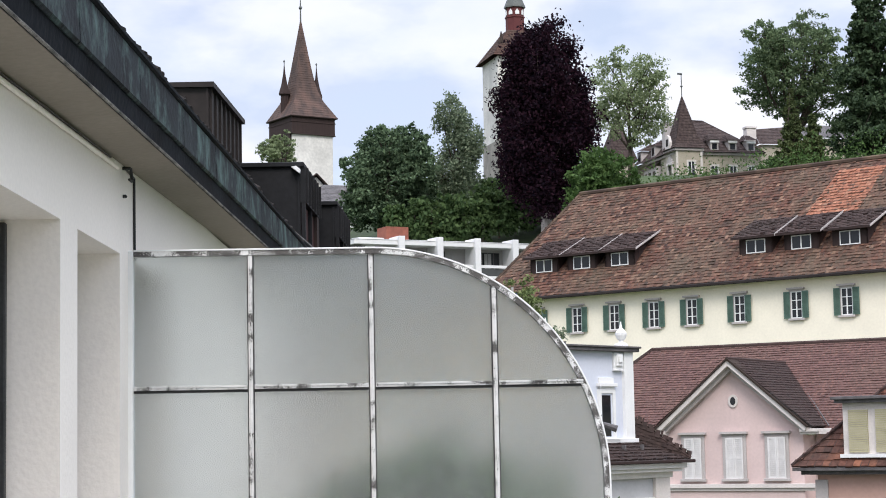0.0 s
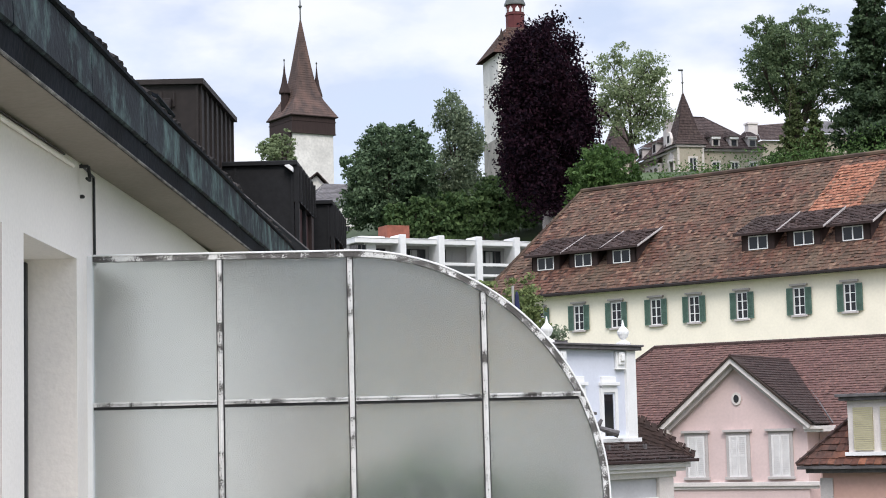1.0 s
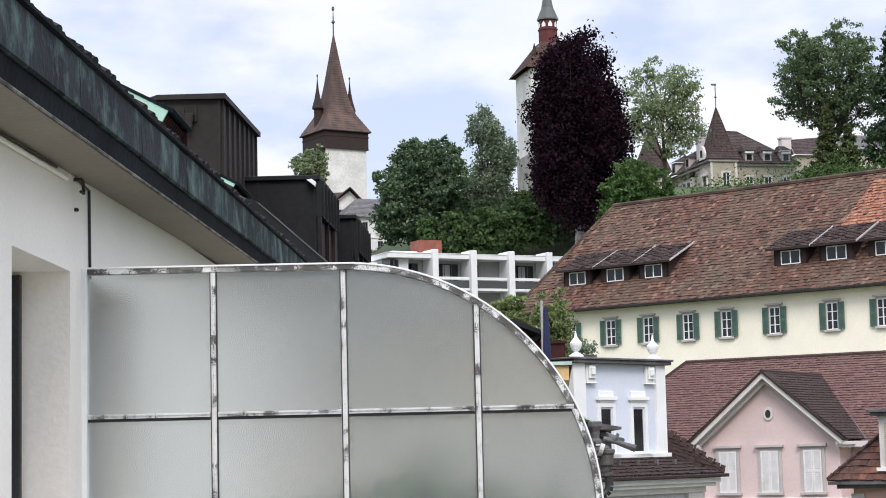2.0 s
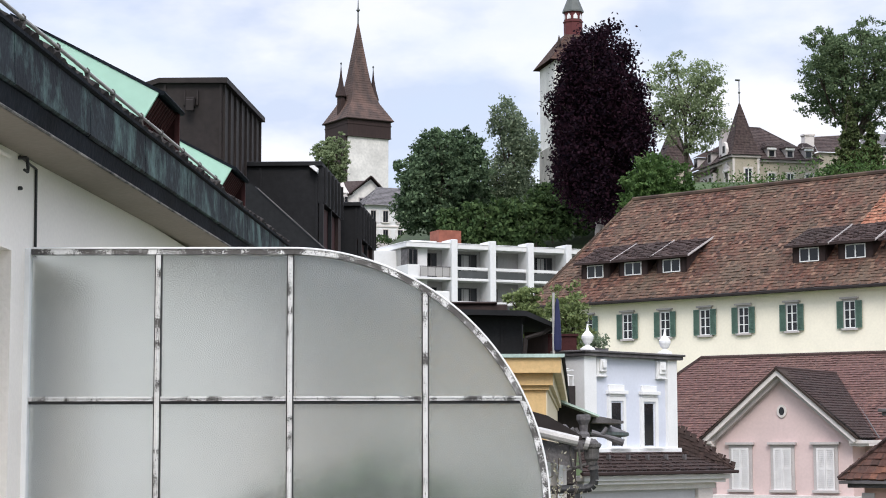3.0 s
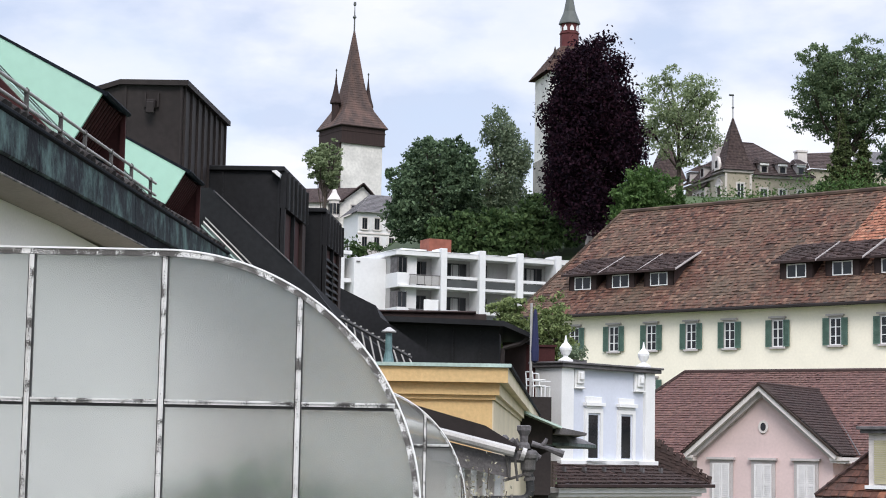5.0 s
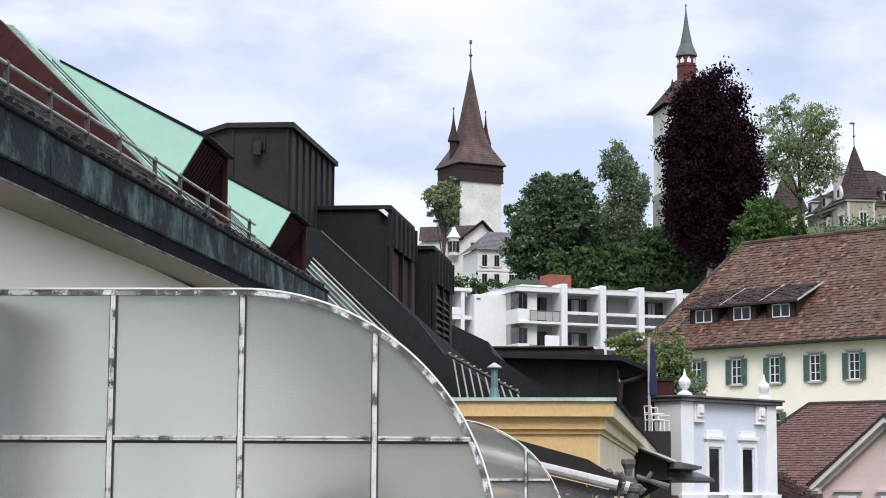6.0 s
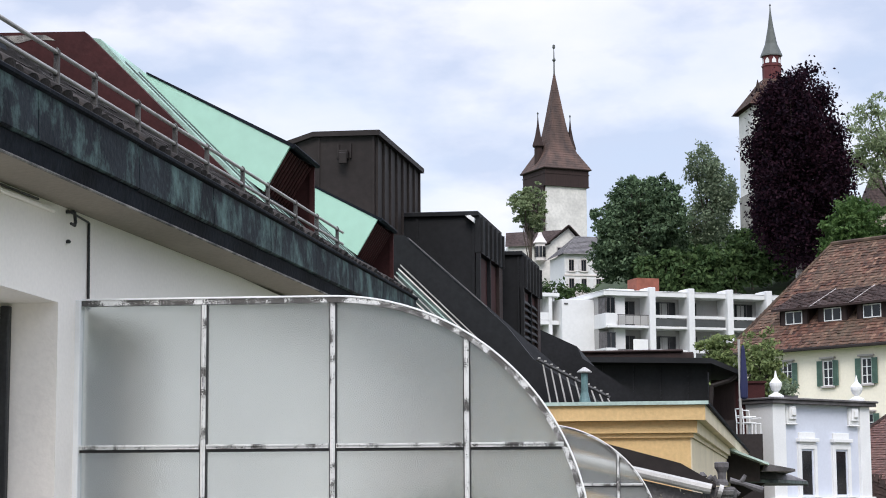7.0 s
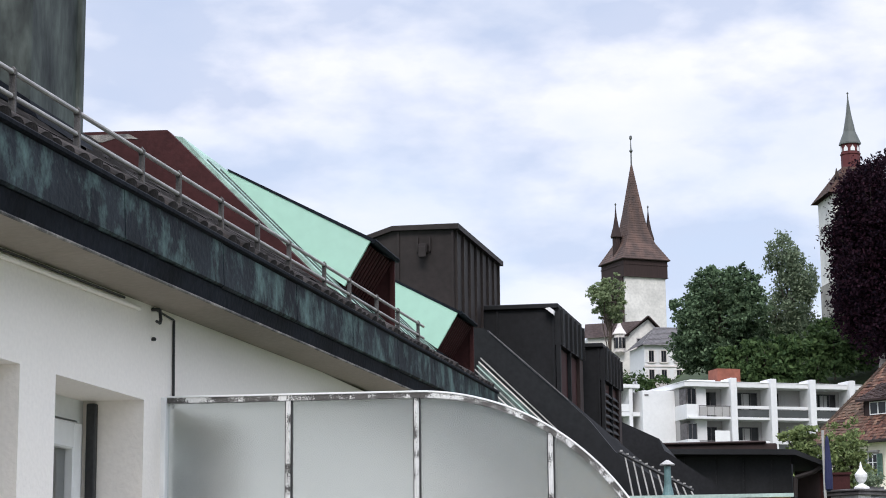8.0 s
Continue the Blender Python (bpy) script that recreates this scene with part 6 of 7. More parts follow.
# ---------------------------------------------------------------- wall towers on the hill
def hoarded_tower():
    m = frame_at(30, -7.9, 270.0)
    ob = thing("wall_tower", m, "medieval white tower with dark timber hoarding and steep tiled spire", "tower")
    part("shaft", boxes((-3.25, 3.25, -3.25, 3.25, 30.0, 59.0), bevel=0.05), M_TOWERWALL, ob)
    # dark panel covering the upper left face of the shaft
    part("timber_side", boxes((-3.5, -3.26, -2.9, 3.2, 48.0, 58.6)), M_HOARD, ob, "dark panel over the left side of the shaft")
    part("hoarding", boxes((-3.5, 3.5, -3.5, 3.5, 58.55, 61.1), bevel=0.04), M_HOARD, ob)
    part("hoarding_rail", boxes((-3.56, 3.56, -3.56, 3.56, 60.25, 60.4), (-3.56, 3.56, -3.56, 3.56, 58.5, 58.62)), M_HOARD, ob)
    # concave roof in shingle courses, square in plan
    shape = [(3.8, 61.1), (2.3, 63.7), (1.75, 65.2), (1.4, 66.7), (1.11, 68.4), (0.58, 72.0), (0.04, 75.8)]
    prof = []
    for (r0, z0), (r1, z1) in zip(shape, shape[1:]):
        n = max(2, round((z1 - z0) / 0.36))
        for i in range(n):
            f, g = i / n, (i + 1) / n
            prof += [(1.414 * (r0 + (r1 - r0) * f) + 0.035, z0 + (z1 - z0) * f), (1.414 * (r0 + (r1 - r0) * g), z0 + (z1 - z0) * g - 0.01)]
    part("spire", lathe(prof, 4, turn=math.pi / 4), M_SHINGLE, ob)
    part("eave_board", lathe([(5.30, 60.95), (5.40, 61.0), (5.42, 61.12), (5.2, 61.2)], 4, turn=math.pi / 4), M_HOARD, ob)
    part("finial", lathe([(0.12, 75.4), (0.1, 77.3), (0.3, 77.6), (0.1, 77.9), (0.05, 79.2), (0.22, 79.4), (0.2, 79.8), (0.04, 79.9)], 8), M_LEAD, ob)
    for x in (-2.75, 2.5):
        t = part("turret", lathe([(0.62, 61.6), (0.62, 64.6), (0.9, 64.62), (0.92, 64.75), (0.5, 66.1), (0.2, 67.6), (0.06, 69.0)], 6, (x, 0, 0)), M_HOARD, ob)
        part("finial", lathe([(0.07, 68.6), (0.06, 69.3), (0.15, 69.5), (0.04, 69.7)], 7, (x, 0, 0)), M_LEAD, t)


hoarded_tower()


def red_lantern_tower():
    m = frame_at(12, 25.7, 300.0) @ Matrix.Diagonal((0.93, 0.93, 1.0, 1.0))
    ob = thing("wall_tower", m, "tall stone tower with a red timber lantern and slim spire", "tower")
    part("shaft", boxes((-4.7, 4.7, -4.7, 4.7, 40.0, 75.4), bevel=0.06), M_TOWERWALL, ob)
    part("lower_masonry", boxes((-4.85, 4.85, -4.85, 4.85, 40.0, 62.0), bevel=0.06), M_STONE, ob)
    e = 5.7
    b = [(-e, -e, 75.4), (e, -e, 75.4), (e, e, 75.4), (-e, e, 75.4)]
    t = [(-1.9, -1.9, 80.2), (1.9, -1.9, 80.2), (1.9, 1.9, 80.2), (-1.9, 1.9, 80.2)]
    for k in range(4):
        roof("broach_roof", b[k], b[(k + 1) % 4], t[(k + 1) % 4], t[k], M_TILE_T, ob, 0.4)
    part("lantern", lathe([(1.62, 79.4), (1.62, 82.4), (1.75, 82.5), (1.75, 82.7), (1.58, 82.75), (1.58, 84.2)], 8, turn=math.pi / 8), M_REDTIMBER, ob)
    for k in range(8):
        a = math.pi / 4 * k
        part("lantern_window", prism([(-0.36, 82.95), (0.36, 82.95), (0.36, 83.4), (0.0, 83.9), (-0.36, 83.4)], -1.53, -1.49), M_WHITE, ob).matrix_local = Matrix.Rotation(a, 4, "Z")
    part("spire", lathe([(1.9, 84.15), (1.85, 84.4), (1.05, 86.2), (0.48, 89.0), (0.12, 91.6), (0.08, 92.4), (0.2, 92.55), (0.05, 92.8)], 8, turn=math.pi / 8), M_LEAD, ob)
    part("turret", lathe([(0.4, 75.4), (0.4, 77.6), (0.55, 77.65), (0.06, 79.6)], 7, (-3.6, -3.6, 0)), M_TILE_T, ob)


red_lantern_tower()


# ---------------------------------------------------------------- sandstone villa on the hill
def villa():
    m = frame_at(13, 36.9, 212.0)
    ob = thing("hill_villa", m, "sandstone villa with brown tiled hip roof and corner turret", "villa")
    part("turret_wall", boxes((-0.65, 2.55, 0.3, 3.5, 36.0, 47.4), bevel=0.03), M_SANDSTONE, ob)
    part("turret_cornice", boxes((-0.85, 2.75, 0.1, 3.7, 47.3, 47.62), bevel=0.04), M_TRIM, ob)
    cx, cy = 0.95, 1.9
    rows = [(1.95, 47.62), (1.6, 48.2), (1.18, 49.4), (0.75, 51.2), (0.03, 53.9)]
    for (r0, z0), (r1, z1) in zip(rows, rows[1:]):
        for (ax, ay), (bx, by) in (((-1, -1), (1, -1)), ((1, -1), (1, 1)), ((1, 1), (-1, 1)), ((-1, 1), (-1, -1))):
            roof("turret_roof", (cx + ax * r0, cy + ay * r0, z0), (cx + bx * r0, cy + by * r0, z0), (cx + bx * r1, cy + by * r1, z1), (cx + ax * r1, cy + ay * r1, z1), M_TILE_C, ob, 0.35)
    part("weather_vane", tubes(((cx, cy, 53.6), (cx, cy, 56.6), 0.06), ((cx - 0.45, cy, 56.5), (cx + 0.1, cy, 56.5), 0.12), n=6), M_LEAD, ob)
    part("vane_ball", lathe([(0.05, 54.9), (0.17, 55.05), (0.05, 55.2)], 8, (cx, cy, 0)), M_LEAD, ob)
    part("body_wall", boxes((-0.45, 10.0, 0.9, 13.0, 36.0, 47.1)), M_SANDSTONE, ob)
    part("body_cornice", boxes((-0.7, 10.25, 0.65, 13.2, 46.95, 47.25), bevel=0.04), M_TRIM, ob)
    a, b, c, d = (3.2, 5.4, 51.7), (5.3, 6.2, 51.8), (3.4, 9.2, 51.7), (-1.0, 0.4, 47.25)
    roof("hip_roof", d, (10.5, 0.4, 47.25), b, a, M_TILE_C, ob, 0.35)
    roof("hip_roof", (-1.0, 13.4, 47.25), d, a, c, M_TILE_C, ob, 0.35)
    roof("hip_roof", (10.5, 0.4, 47.25), (10.5, 13.4, 47.25), c, b, M_TILE_C, ob, 0.35)
    part("ridge_cap", tubes((a, b, 0.1), (b, (10.5, 0.4, 47.3), 0.08), (a, c, 0.1), n=6), M_HOARD, ob)
    for x in (4.3, 6.55, 8.85):
        e = part("dormer", boxes((x - 0.5, x + 0.5, 0.75, 2.6, 47.5, 48.75)), M_TRIM, ob)
        roof("dormer_roof", (x - 0.75, 0.5, 48.75), (x + 0.75, 0.5, 48.75), (x + 0.3, 1.9, 49.5), (x - 0.3, 1.9, 49.5), M_TILE_C, e, 0.3)
        roof("dormer_roof", (x - 0.75, 2.9, 48.75), (x - 0.75, 0.5, 48.75), (x - 0.3, 1.9, 49.5), (x - 0.3, 2.6, 49.5), M_TILE_C, e, 0.3)
        part("dormer_window", boxes((x - 0.3, x + 0.3, 0.71, 0.749, 47.65, 48.3)), M_PANE, e)
        part("dormer_hood", boxes((x - 0.55, x + 0.55, 0.6, 0.74, 48.4, 48.62)), M_WHITE, e)
    for y in (7.0, 11.4):
        e = part("dormer", boxes((-0.75, 1.6, y - 0.6, y + 0.6, 47.5, 48.8)), M_TRIM, ob)
        roof("dormer_roof", (-1.0, y + 0.9, 48.8), (-1.0, y - 0.9, 48.8), (0.6, y - 0.3, 49.7), (0.6, y + 0.3, 49.7), M_TILE_C, e, 0.3)
        roof("dormer_roof", (-1.0, y - 0.9, 48.8), (1.8, y - 0.9, 48.8), (1.8, y - 0.3, 49.7), (0.6, y - 0.3, 49.7), M_TILE_C, e, 0.3)
        part("dormer_window", boxes((-0.79, -0.751, y - 0.35, y + 0.35, 47.7, 48.6)), M_PANE, e)
    # oriel on the side front and ornate turret window
    o = part("oriel", boxes((-1.1, -0.46, 5.2, 9.2, 43.0, 46.2), bevel=0.03), M_TRIM, ob)
    roof("oriel_roof", (-1.35, 9.4, 46.2), (-1.35, 5.0, 46.2), (-0.45, 5.4, 46.95), (-0.45, 9.0, 46.95), M_TILE_C, o, 0.25)
    for y in (6.0, 7.3, 8.5):
        part("oriel_window", boxes((-1.14, -1.101, y - 0.35, y + 0.35, 43.4, 45.7)), M_PANE, o)
    for k, (y, w, h) in enumerate(((1.9, 0.5, 2.0),)):
        win = part("side_window", boxes((-0.69, -0.651, y - w, y + w, 43.8, 43.8 + h)), M_PANE, ob)
        part("surround", boxes((-0.8, -0.652, y - w - 0.25, y - w, 43.6, 46.0), (-0.8, -0.652, y + w, y + w + 0.25, 43.6, 46.0), (-0.9, -0.652, y - w - 0.4, y + w + 0.4, 45.82, 46.1)), M_TRIM_PALE, win)
        part("pediment", prism([(y - 1.0, 46.1), (y + 1.0, 46.1), (y, 46.9)], -0.85, -0.652, "x"), M_TRIM, win)
        part("scroll_gable", prism([(y - 0.7, 47.7), (y + 0.7, 47.7), (y + 0.75, 48.4), (y + 0.4, 49.1), (y, 49.3), (y - 0.4, 49.1), (y - 0.75, 48.4)], -1.05, -0.75, "x"), M_TRIM_PALE, win)
        part("scroll_window", boxes((-1.09, -1.051, y - 0.3, y + 0.3, 48.0, 48.8)), M_PANE, win)
    window(ob, 1.2, 45.2, 0.85, 1.8, 0.3, M_WHITE, M_TRIM_PALE, bars=(1, 1), surround=0.16)
    for x in (-0.65, 2.35):
        part("quoin", boxes((x - 0.03, x + 0.23, 0.25, 0.299, 36.0, 47.3)), M_TRIM_PALE, ob)
    for x in (4.3, 6.6, 8.9):
        window(ob, x, 44.9, 0.85, 1.7, 0.9, M_WHITE, M_TRIM_PALE, bars=(1, 1), surround=0.16)
    part("chimney", boxes((-0.3, 0.6, 4.2, 5.2, 47.5, 51.0), (-0.42, 0.72, 4.08, 5.32, 51.0, 51.25), bevel=0.03), M_TRIM, ob)
    pyramid("left_spire", [(-5.2, 10.2, 47.6), (-1.4, 10.2, 47.6), (-1.4, 14.0, 47.6), (-5.2, 14.0, 47.6)], (-3.2, 12.1, 53.4), M_TILE_C, ob, 0.35)
    part("left_turret", boxes((-4.9, -1.7, 10.5, 13.7, 36.0, 47.6)), M_SANDSTONE, ob)
    h = thing("hill_house", frame_at(13, 36.9, 212.0) @ Matrix.Translation((0.4, 6.0, 0)), "grey-roofed house behind the garden trees", "house")
    part("wall", boxes((12.2, 17.0, 0, 8, 36.0, 49.2), (20.5, 27.0, 0.5, 8, 36.0, 50.2)), M_SANDSTONE, h)
    roof("roof_slope", (11.8, -0.4, 49.2), (17.6, -0.4, 49.2), (17.0, 3.0, 51.9), (12.6, 3.0, 51.5), M_TILE_C, h, 0.4)
    roof("roof_slope", (11.8, 8.4, 49.2), (11.8, -0.4, 49.2), (12.6, 3.0, 51.5), (12.6, 5.0, 51.5), M_TILE_C, h, 0.4)
    roof("roof_slope", (17.5, 0.0, 50.2), (27.4, 0.0, 50.2), (25.0, 4.0, 52.4), (19.5, 4.0, 52.4), M_SLATE, h, 0.4)
    part("chimney", boxes((10.9, 12.1, 1.0, 2.0, 47.0, 51.3), (10.8, 12.2, 0.9, 2.1, 51.3, 51.5)), M_TRIM_PALE, h)


villa()


# ---------------------------------------------------------------- small white houses under the tower
def small_houses():
    ob = thing("hillside_house", frame_at(8, -5.6, 222.0), "white hillside house with grey gabled roof and corner turret", "house")
    part("wall", prism([(-6.4, 30.0), (2.2, 30.0), (2.2, 44.55), (0.7, 46.2), (-1.9, 44.2), (-6.4, 44.2)], 0.0, 7.0), M_TOWERWALL, ob)
    roof("roof_slope", (2.6, -0.6, 44.4), (2.6, 7.0, 44.4), (0.7, 7.0, 46.5), (0.7, -0.6, 46.5), M_TILE_C, ob, 0.3)
    roof("roof_slope", (-2.2, 7.0, 44.05), (-2.2, -0.6, 44.05), (0.7, -0.6, 46.5), (0.7, 7.0, 46.5), M_TILE_C, ob, 0.3)
    roof("wing_roof", (-6.8, -0.4, 43.95), (-1.6, -0.4, 44.2), (0.5, 2.6, 46.4), (-6.4, 3.2, 46.1), M_TILE_C, ob, 0.3)
    part("barge_board", tubes(((2.65, -0.62, 44.4), (0.7, -0.62, 46.5), 0.1), ((0.7, -0.62, 46.5), (-2.2, -0.62, 44.1), 0.1), n=5), M_HOARD, ob)
    part("turret", lathe([(0.1, 41.9), (0.62, 42.3), (0.66, 44.3), (0.82, 44.36), (0.82, 44.44), (0.35, 45.2), (0.04, 46.1)], 8, (-2.7, -0.5, 0)), M_TRIM_PALE, ob)
    for k in range(5):
        a = math.pi * (1.1 + 0.2 * k)
        part("turret_window", boxes((-0.17, 0.17, -0.03, 0.0, 42.7, 43.95)), M_PANE, ob).matrix_local = Matrix.Translation((-2.7 + 0.64 * math.cos(a), -0.5 + 0.64 * math.sin(a), 0)) @ Matrix.Rotation(a + math.pi / 2, 4, "Z")
    for x, z in ((-0.26, 43.3), (-0.4, 41.3), (1.3, 43.3)):
        window(ob, x, z, 0.72, 1.25, 0.0, M_SLATE, M_TRIM, bars=(1, 1))
    o2 = thing("hillside_house", frame_at(18, -4.6, 214.0), "tall white hillside house with rows of windows", "house")
    part("wall", boxes((-0.6, 6.0, 0.0, 6.0, 28.0, 42.15)), M_APT, o2)
    roof("roof_slope", (-1.0, -0.5, 42.1), (6.4, -0.5, 42.1), (5.0, 3.0, 44.6), (1.6, 3.0, 44.6), M_SLATE, o2, 0.3)
    roof("roof_slope", (-1.0, 6.4, 42.1), (-1.0, -0.5, 42.1), (1.6, 3.0, 44.6), (1.6, 3.0, 44.6), M_SLATE, o2, 0.3)
    for x in (0.2, 1.65, 3.4):
        for z in (40.85, 38.7, 36.4):
            window(o2, x, z, 0.6, 1.3, 0.0, M_SLATE, M_TRIM_PALE, M_SHUT_W, bars=(1, 0), shut_w=0.3)
    part("balcony_rail", boxes((-0.7, 4.0, -0.9, -0.82, 37.3, 38.0), (-0.7, 4.0, -0.9, 0.0, 37.2, 37.29)), M_TRIM, o2)
    part("belt_course", boxes((-0.65, 6.05, -0.1, 0.0, 39.65, 39.85), bevel=0.01), M_TRIM_PALE, o2)


small_houses()


# ---------------------------------------------------------------- trees and hedges
def at_ground(x, y):
    return (x, y, ground_z(x, y) - 0.2)


def grow(label, x, y, top, bottom, rx, leaf, count, size, seed, n=16, bark=None, trunk_r=0.4, shell=0.55, lobe=0.5, droop=0.0, taper=0.0, spread=0.16, ry=None):
    b = at_ground(x, y)
    cz = (top + bottom) / 2 - b[2]
    rz = (top - bottom) / 2
    return tree(label, b, max(cz, 1.0), trunk_r, lobed(0, cz, rx, rz, n, seed, lobe, ry, taper), count, size, leaf, bark, seed, shell, droop, spread=spread)


grow("broad dark green chestnut tree with dense foliage", 3.2, 186, 46.6, 34.4, 4.75, M_LEAF_CHEST, 42000, 0.18, 11, 26, trunk_r=0.5, lobe=0.38, spread=0.13)
grow("slender grey-green birch tree", 10.1, 192, 50.6, 37.0, 2.95, M_LEAF_BIRCH, 19000, 0.15, 12, 20, trunk_r=0.3, lobe=0.38, droop=0.9, taper=0.15)
grow("large copper beech with near-black purple foliage", 17.7, 176, 54.6, 35.8, 4.4, M_LEAF_BEECH, 76000, 0.165, 13, 40, bark=M_BARK_PALE, trunk_r=0.55, lobe=0.36, droop=1.1, taper=0.12, spread=0.22)
grow("airy light green ash tree", 29.5, 202, 57.2, 46.0, 4.3, M_LEAF_ASH, 11000, 0.165, 14, 20, trunk_r=0.3, lobe=0.38, spread=0.2)
grow("rounded bright green garden tree", 19.75, 150, 38.0, 30.5, 3.25, M_LEAF_BUSH, 21000, 0.15, 15, 16, trunk_r=0.25, lobe=0.45)
grow("spreading green oak tree with open branching", 47.9, 203, 60.8, 48.8, 6.3, M_LEAF_OAK, 27000, 0.17, 16, 30, trunk_r=0.5, lobe=0.30, spread=0.16)
grow("young green tree beside the tower", -8.4, 200, 47.9, 42.8, 1.9, M_LEAF_ASH, 5200, 0.16, 17, 12, trunk_r=0.2, lobe=0.45)


def conifer(label, x, y, top, bottom, r, count, size, seed, ragged=0.2, leaf=None):
    b = at_ground(x, y)
    h0, h1 = bottom - b[2], top - b[2]
    leaf = leaf or M_LEAF_YEW
    rng = random.Random(seed)
    lobes = []
    n = 34
    for i in range(n):
        f = (i + 0.5) / n
        rr = r * (1 - f) ** 0.8 * rng.uniform(1 - ragged, 1 + ragged) + 0.1
        a = i * 2.4
        lobes.append((0.45 * rr * math.cos(a), 0.45 * rr * math.sin(a), h0 + (h1 - h0) * f, rr * 0.62, rr * 0.62, (h1 - h0) / n * 1.3))
    tree(label, b, h1 * 0.82, 0.22, lobes, count, size, leaf, M_BARK, seed, 0.3, 0.25, "conifer", 0.14, even=0.4)


conifer("tall dark conifer with ragged outline", 50.6, 182, 62.0, 42.5, 5.0, 34000, 0.2, 21, 0.22, M_LEAF_CONIF)
conifer("small pointed green conifer", 40.0, 171, 46.6, 38.5, 1.75, 17000, 0.12, 22)
conifer("small dark conifer beside the hedge", 42.2, 172, 44.4, 38.5, 1.6, 15000, 0.12, 23)


def hedge(label, x0, y0, x1, y1, z0, z1, depth, count, size, seed, leaf=None):
    rng = random.Random(seed)
    L = math.hypot(x1 - x0, y1 - y0)
    n = max(3, int(L / 1.6))
    ob = thing("hedge", Matrix.Translation((x0, y0, 0)), label, "hedge", kind="stuff")
    lobes = []
    for i in range(n):
        f = (i + 0.5) / n
        zb = ground_z(x0 + (x1 - x0) * f, y0 + (y1 - y0) * f) - 0.3
        t = max(z1[0] + (z1[1] - z1[0]) * f + rng.uniform(-0.4, 0.4), zb + 0.8)
        zb = min(z0, zb) if z0 is not None else zb
        lobes.append(((x1 - x0) * f, (y1 - y0) * f + rng.uniform(-0.5, 0.5), (zb + t) / 2, L / n * rng.uniform(0.7, 1.0), depth, (t - zb) / 2))
    leaves("foliage", lobes, count, size, leaf or M_LEAF_HEDGE, ob, seed, 0.5)
    bm = bmesh.new()
    for l in lobes:
        tube(bm, (l[0], l[1], l[2] - l[5]), (l[0], l[1], l[2] + l[5] * 0.6), 0.12, 0.05, 5)
    part("stem", bm, M_BARK, ob)


hedge("dark clipped hedge row along the terrace above the flats", 3, 181, 24, 181, None, (38.0, 39.6), 1.6, 20000, 0.24, 31)
hedge("dark green thicket behind the chestnut", 4, 196, 26, 198, None, (41.5, 43.5), 2.5, 12000, 0.28, 32)
hedge("clipped garden hedge above the clay roof", 24, 152, 45, 154, None, (36.3, 38.9), 1.5, 60000, 0.12, 33, M_LEAF_BUSH)
hedge("low hedge beside the villa garden", 43, 198, 66, 200, None, (44.0, 46.0), 1.8, 7000, 0.25, 34)
hedge("bushes at the foot of the white hillside houses", -12, 205, 0, 206, None, (38.6, 38.0), 1.5, 4000, 0.2, 35)

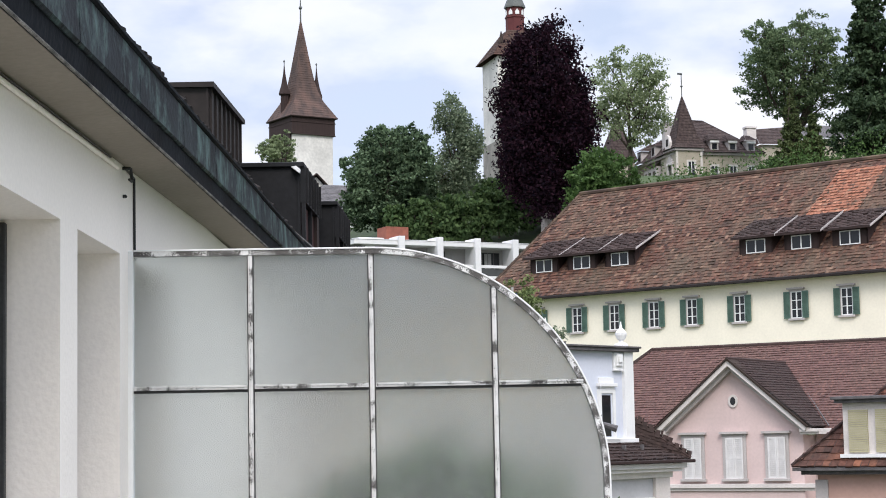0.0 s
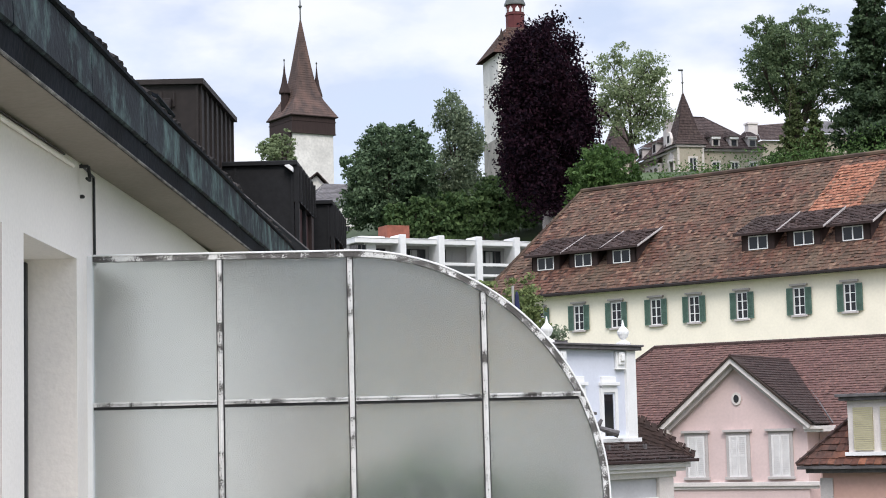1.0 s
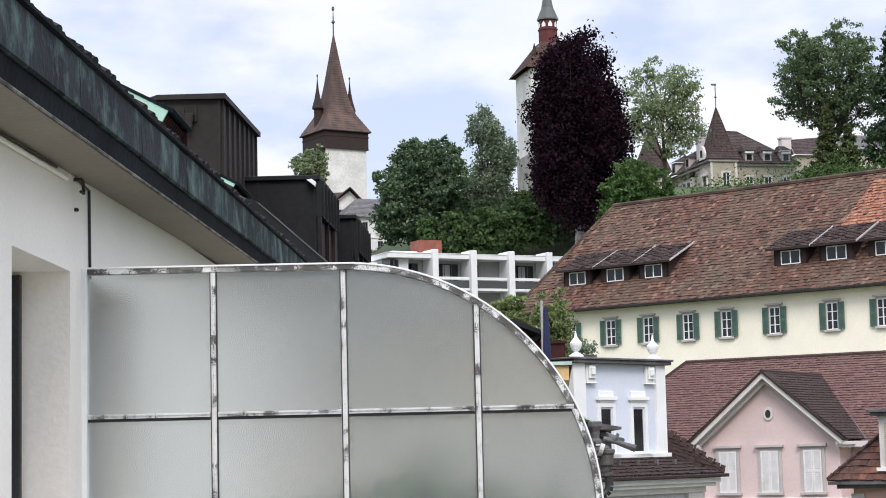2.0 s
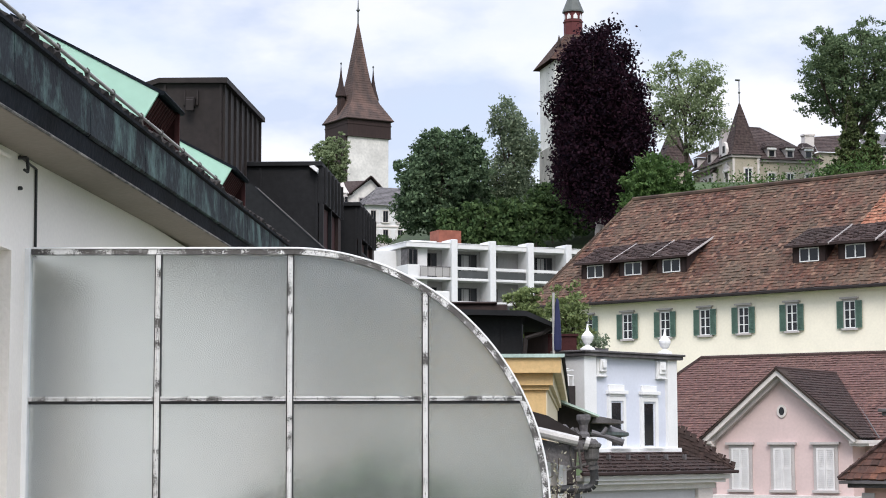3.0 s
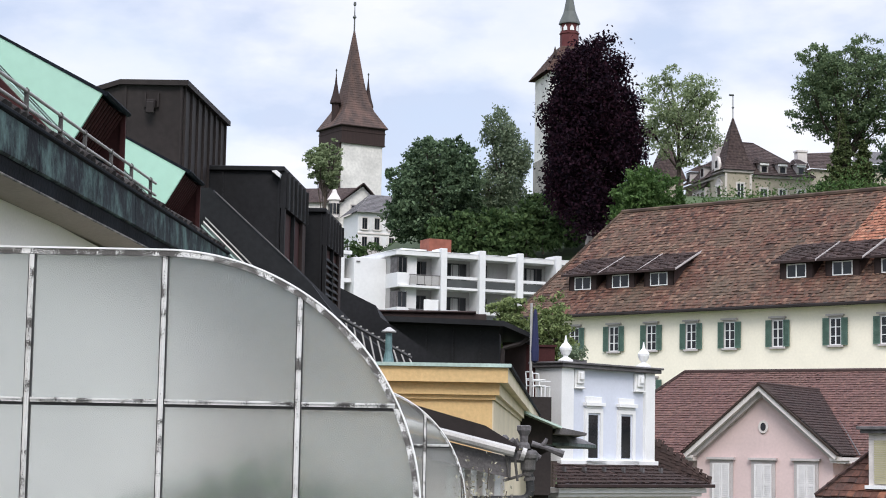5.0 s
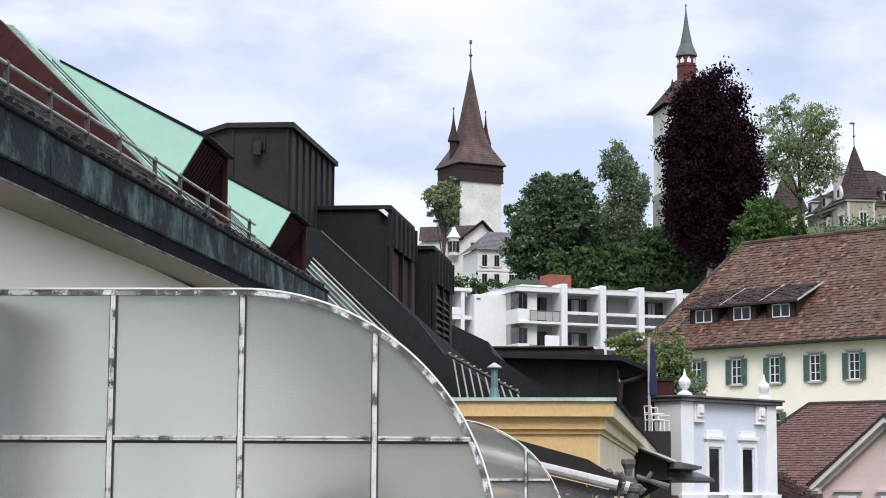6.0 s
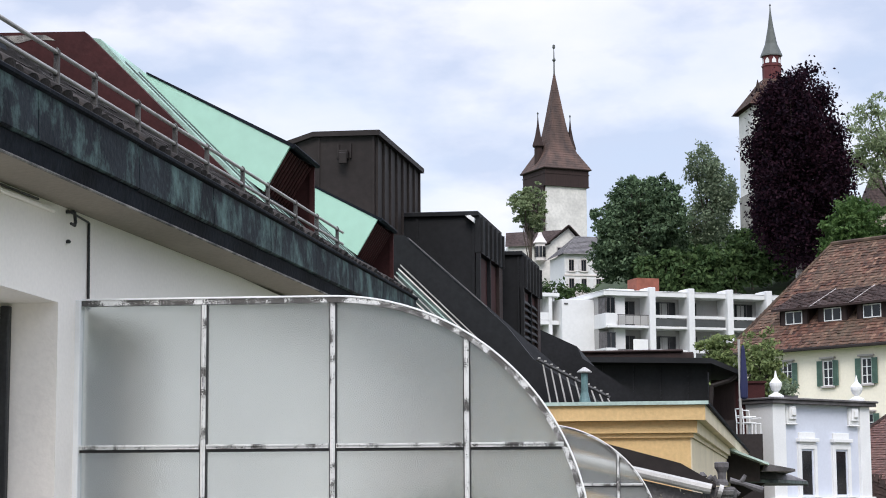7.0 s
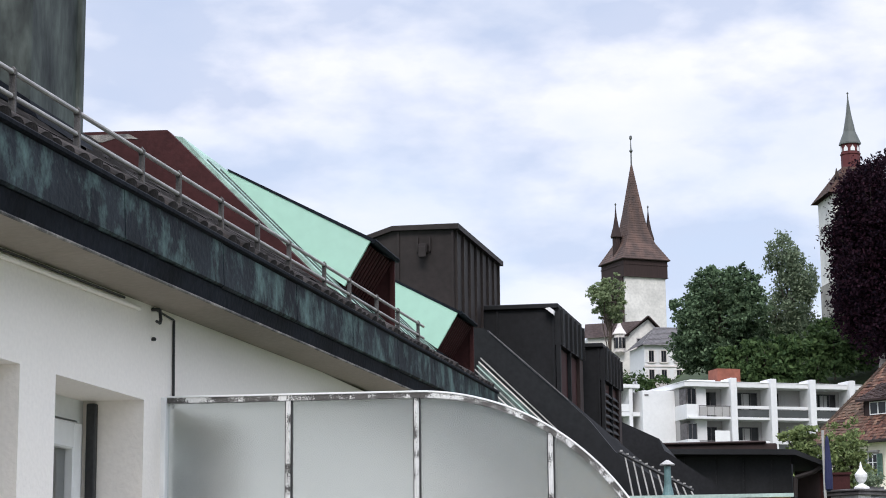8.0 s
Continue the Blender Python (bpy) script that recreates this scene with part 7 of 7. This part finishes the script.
# roof-garden trees between the attic terrace and the long house
grow("leafy street tree in front of the cream house", 6.55, 76, 21.4, 17.4, 1.0, M_LEAF_POT, 8000, 0.085, 51, 16, trunk_r=0.14, lobe=0.5)
grow("leafy street tree in front of the cream house", 4.9, 78, 21.7, 18.6, 0.8, M_LEAF_POT, 5000, 0.085, 52, 12, trunk_r=0.12, lobe=0.5)
pot = thing("parapet_plant", frame_at(45, 5.21, 52.44) @ Matrix.Translation((0.9, 0.5, 17.58)), "small tufted plant on the white house parapet", "plant")
part("trough", boxes((-0.4, 0.4, -0.1, 0.1, 0.0, 0.12)), M_SLATE, pot)
leaves("foliage", [(0, 0, 0.25, 0.42, 0.2, 0.22)], 420, 0.05, M_LEAF_BIRCH, pot, 53, 0.1, clump=7)


# ---------------------------------------------------------------- roof tiles along the near eave
def eave_tiles():
    """Curved pan tiles in courses up the near slope; the first courses are single pieces."""
    holder = thing("tiled_roof", NEAR, "old dark brown curved roof tiles above the copper gutter", "roof", kind="structure")
    n, ln = 6, 0.36

    def tile(arch, w, material=M_TILE_NEAR):
        verts, faces = [], []
        for y in (0.0, 1.0):
            for k in range(n + 1):
                a = math.pi * k / n
                verts.append((-w / 2 * math.cos(a), y * ln, arch * (1.0 - 0.4 * y) * math.sin(a)))
        m = n + 1
        for k in range(n):
            faces.append((k, k + 1, m + k + 1, m + k))
        c = len(verts)
        verts += [(-w / 2, -0.018, -0.026), (w / 2, -0.018, -0.026)]
        faces.append((c, c + 1) + tuple(range(n, -1, -1)))
        me = bpy.data.meshes.new("roof_tile")
        me.from_pydata(verts, [], faces)
        me.materials.append(material)
        return me, verts, faces

    first = tile(0.026, 0.098, M_TILE_EDGE)[0]
    me, verts, faces = tile(0.004, 0.196)
    slope = math.atan(0.65)
    rng = random.Random(4)
    rest_v, rest_f = [], []
    for row in range(14):
        d = -0.012 + row * 0.30
        y, z = -0.155 + d * math.cos(slope), 16.266 + d * math.sin(slope)
        s = -9.4
        while s < EAVE_S1 - 0.08:
            mm = Matrix.Translation((s + rng.uniform(-0.008, 0.008), y + rng.uniform(-0.012, 0.012), z + RISE * (s - 2.0) + rng.uniform(-0.003, 0.005))) @ Matrix.Rotation(slope - 0.05, 4, "X")
            if (row < 5 and -2.4 < s) or row == 0:
                t = new("roof_tile", me if row else first)
                t.parent = holder
                t.matrix_local = mm
            else:
                k = len(rest_v)
                rest_v += [mm @ Vector(v) for v in verts]
                rest_f += [tuple(k + i for i in f) for f in faces]
            s += 0.182 if row else 0.097
    flat("further_tiles", rest_v, rest_f, M_TILE_NEAR, holder, kind="stuff")


eave_tiles()
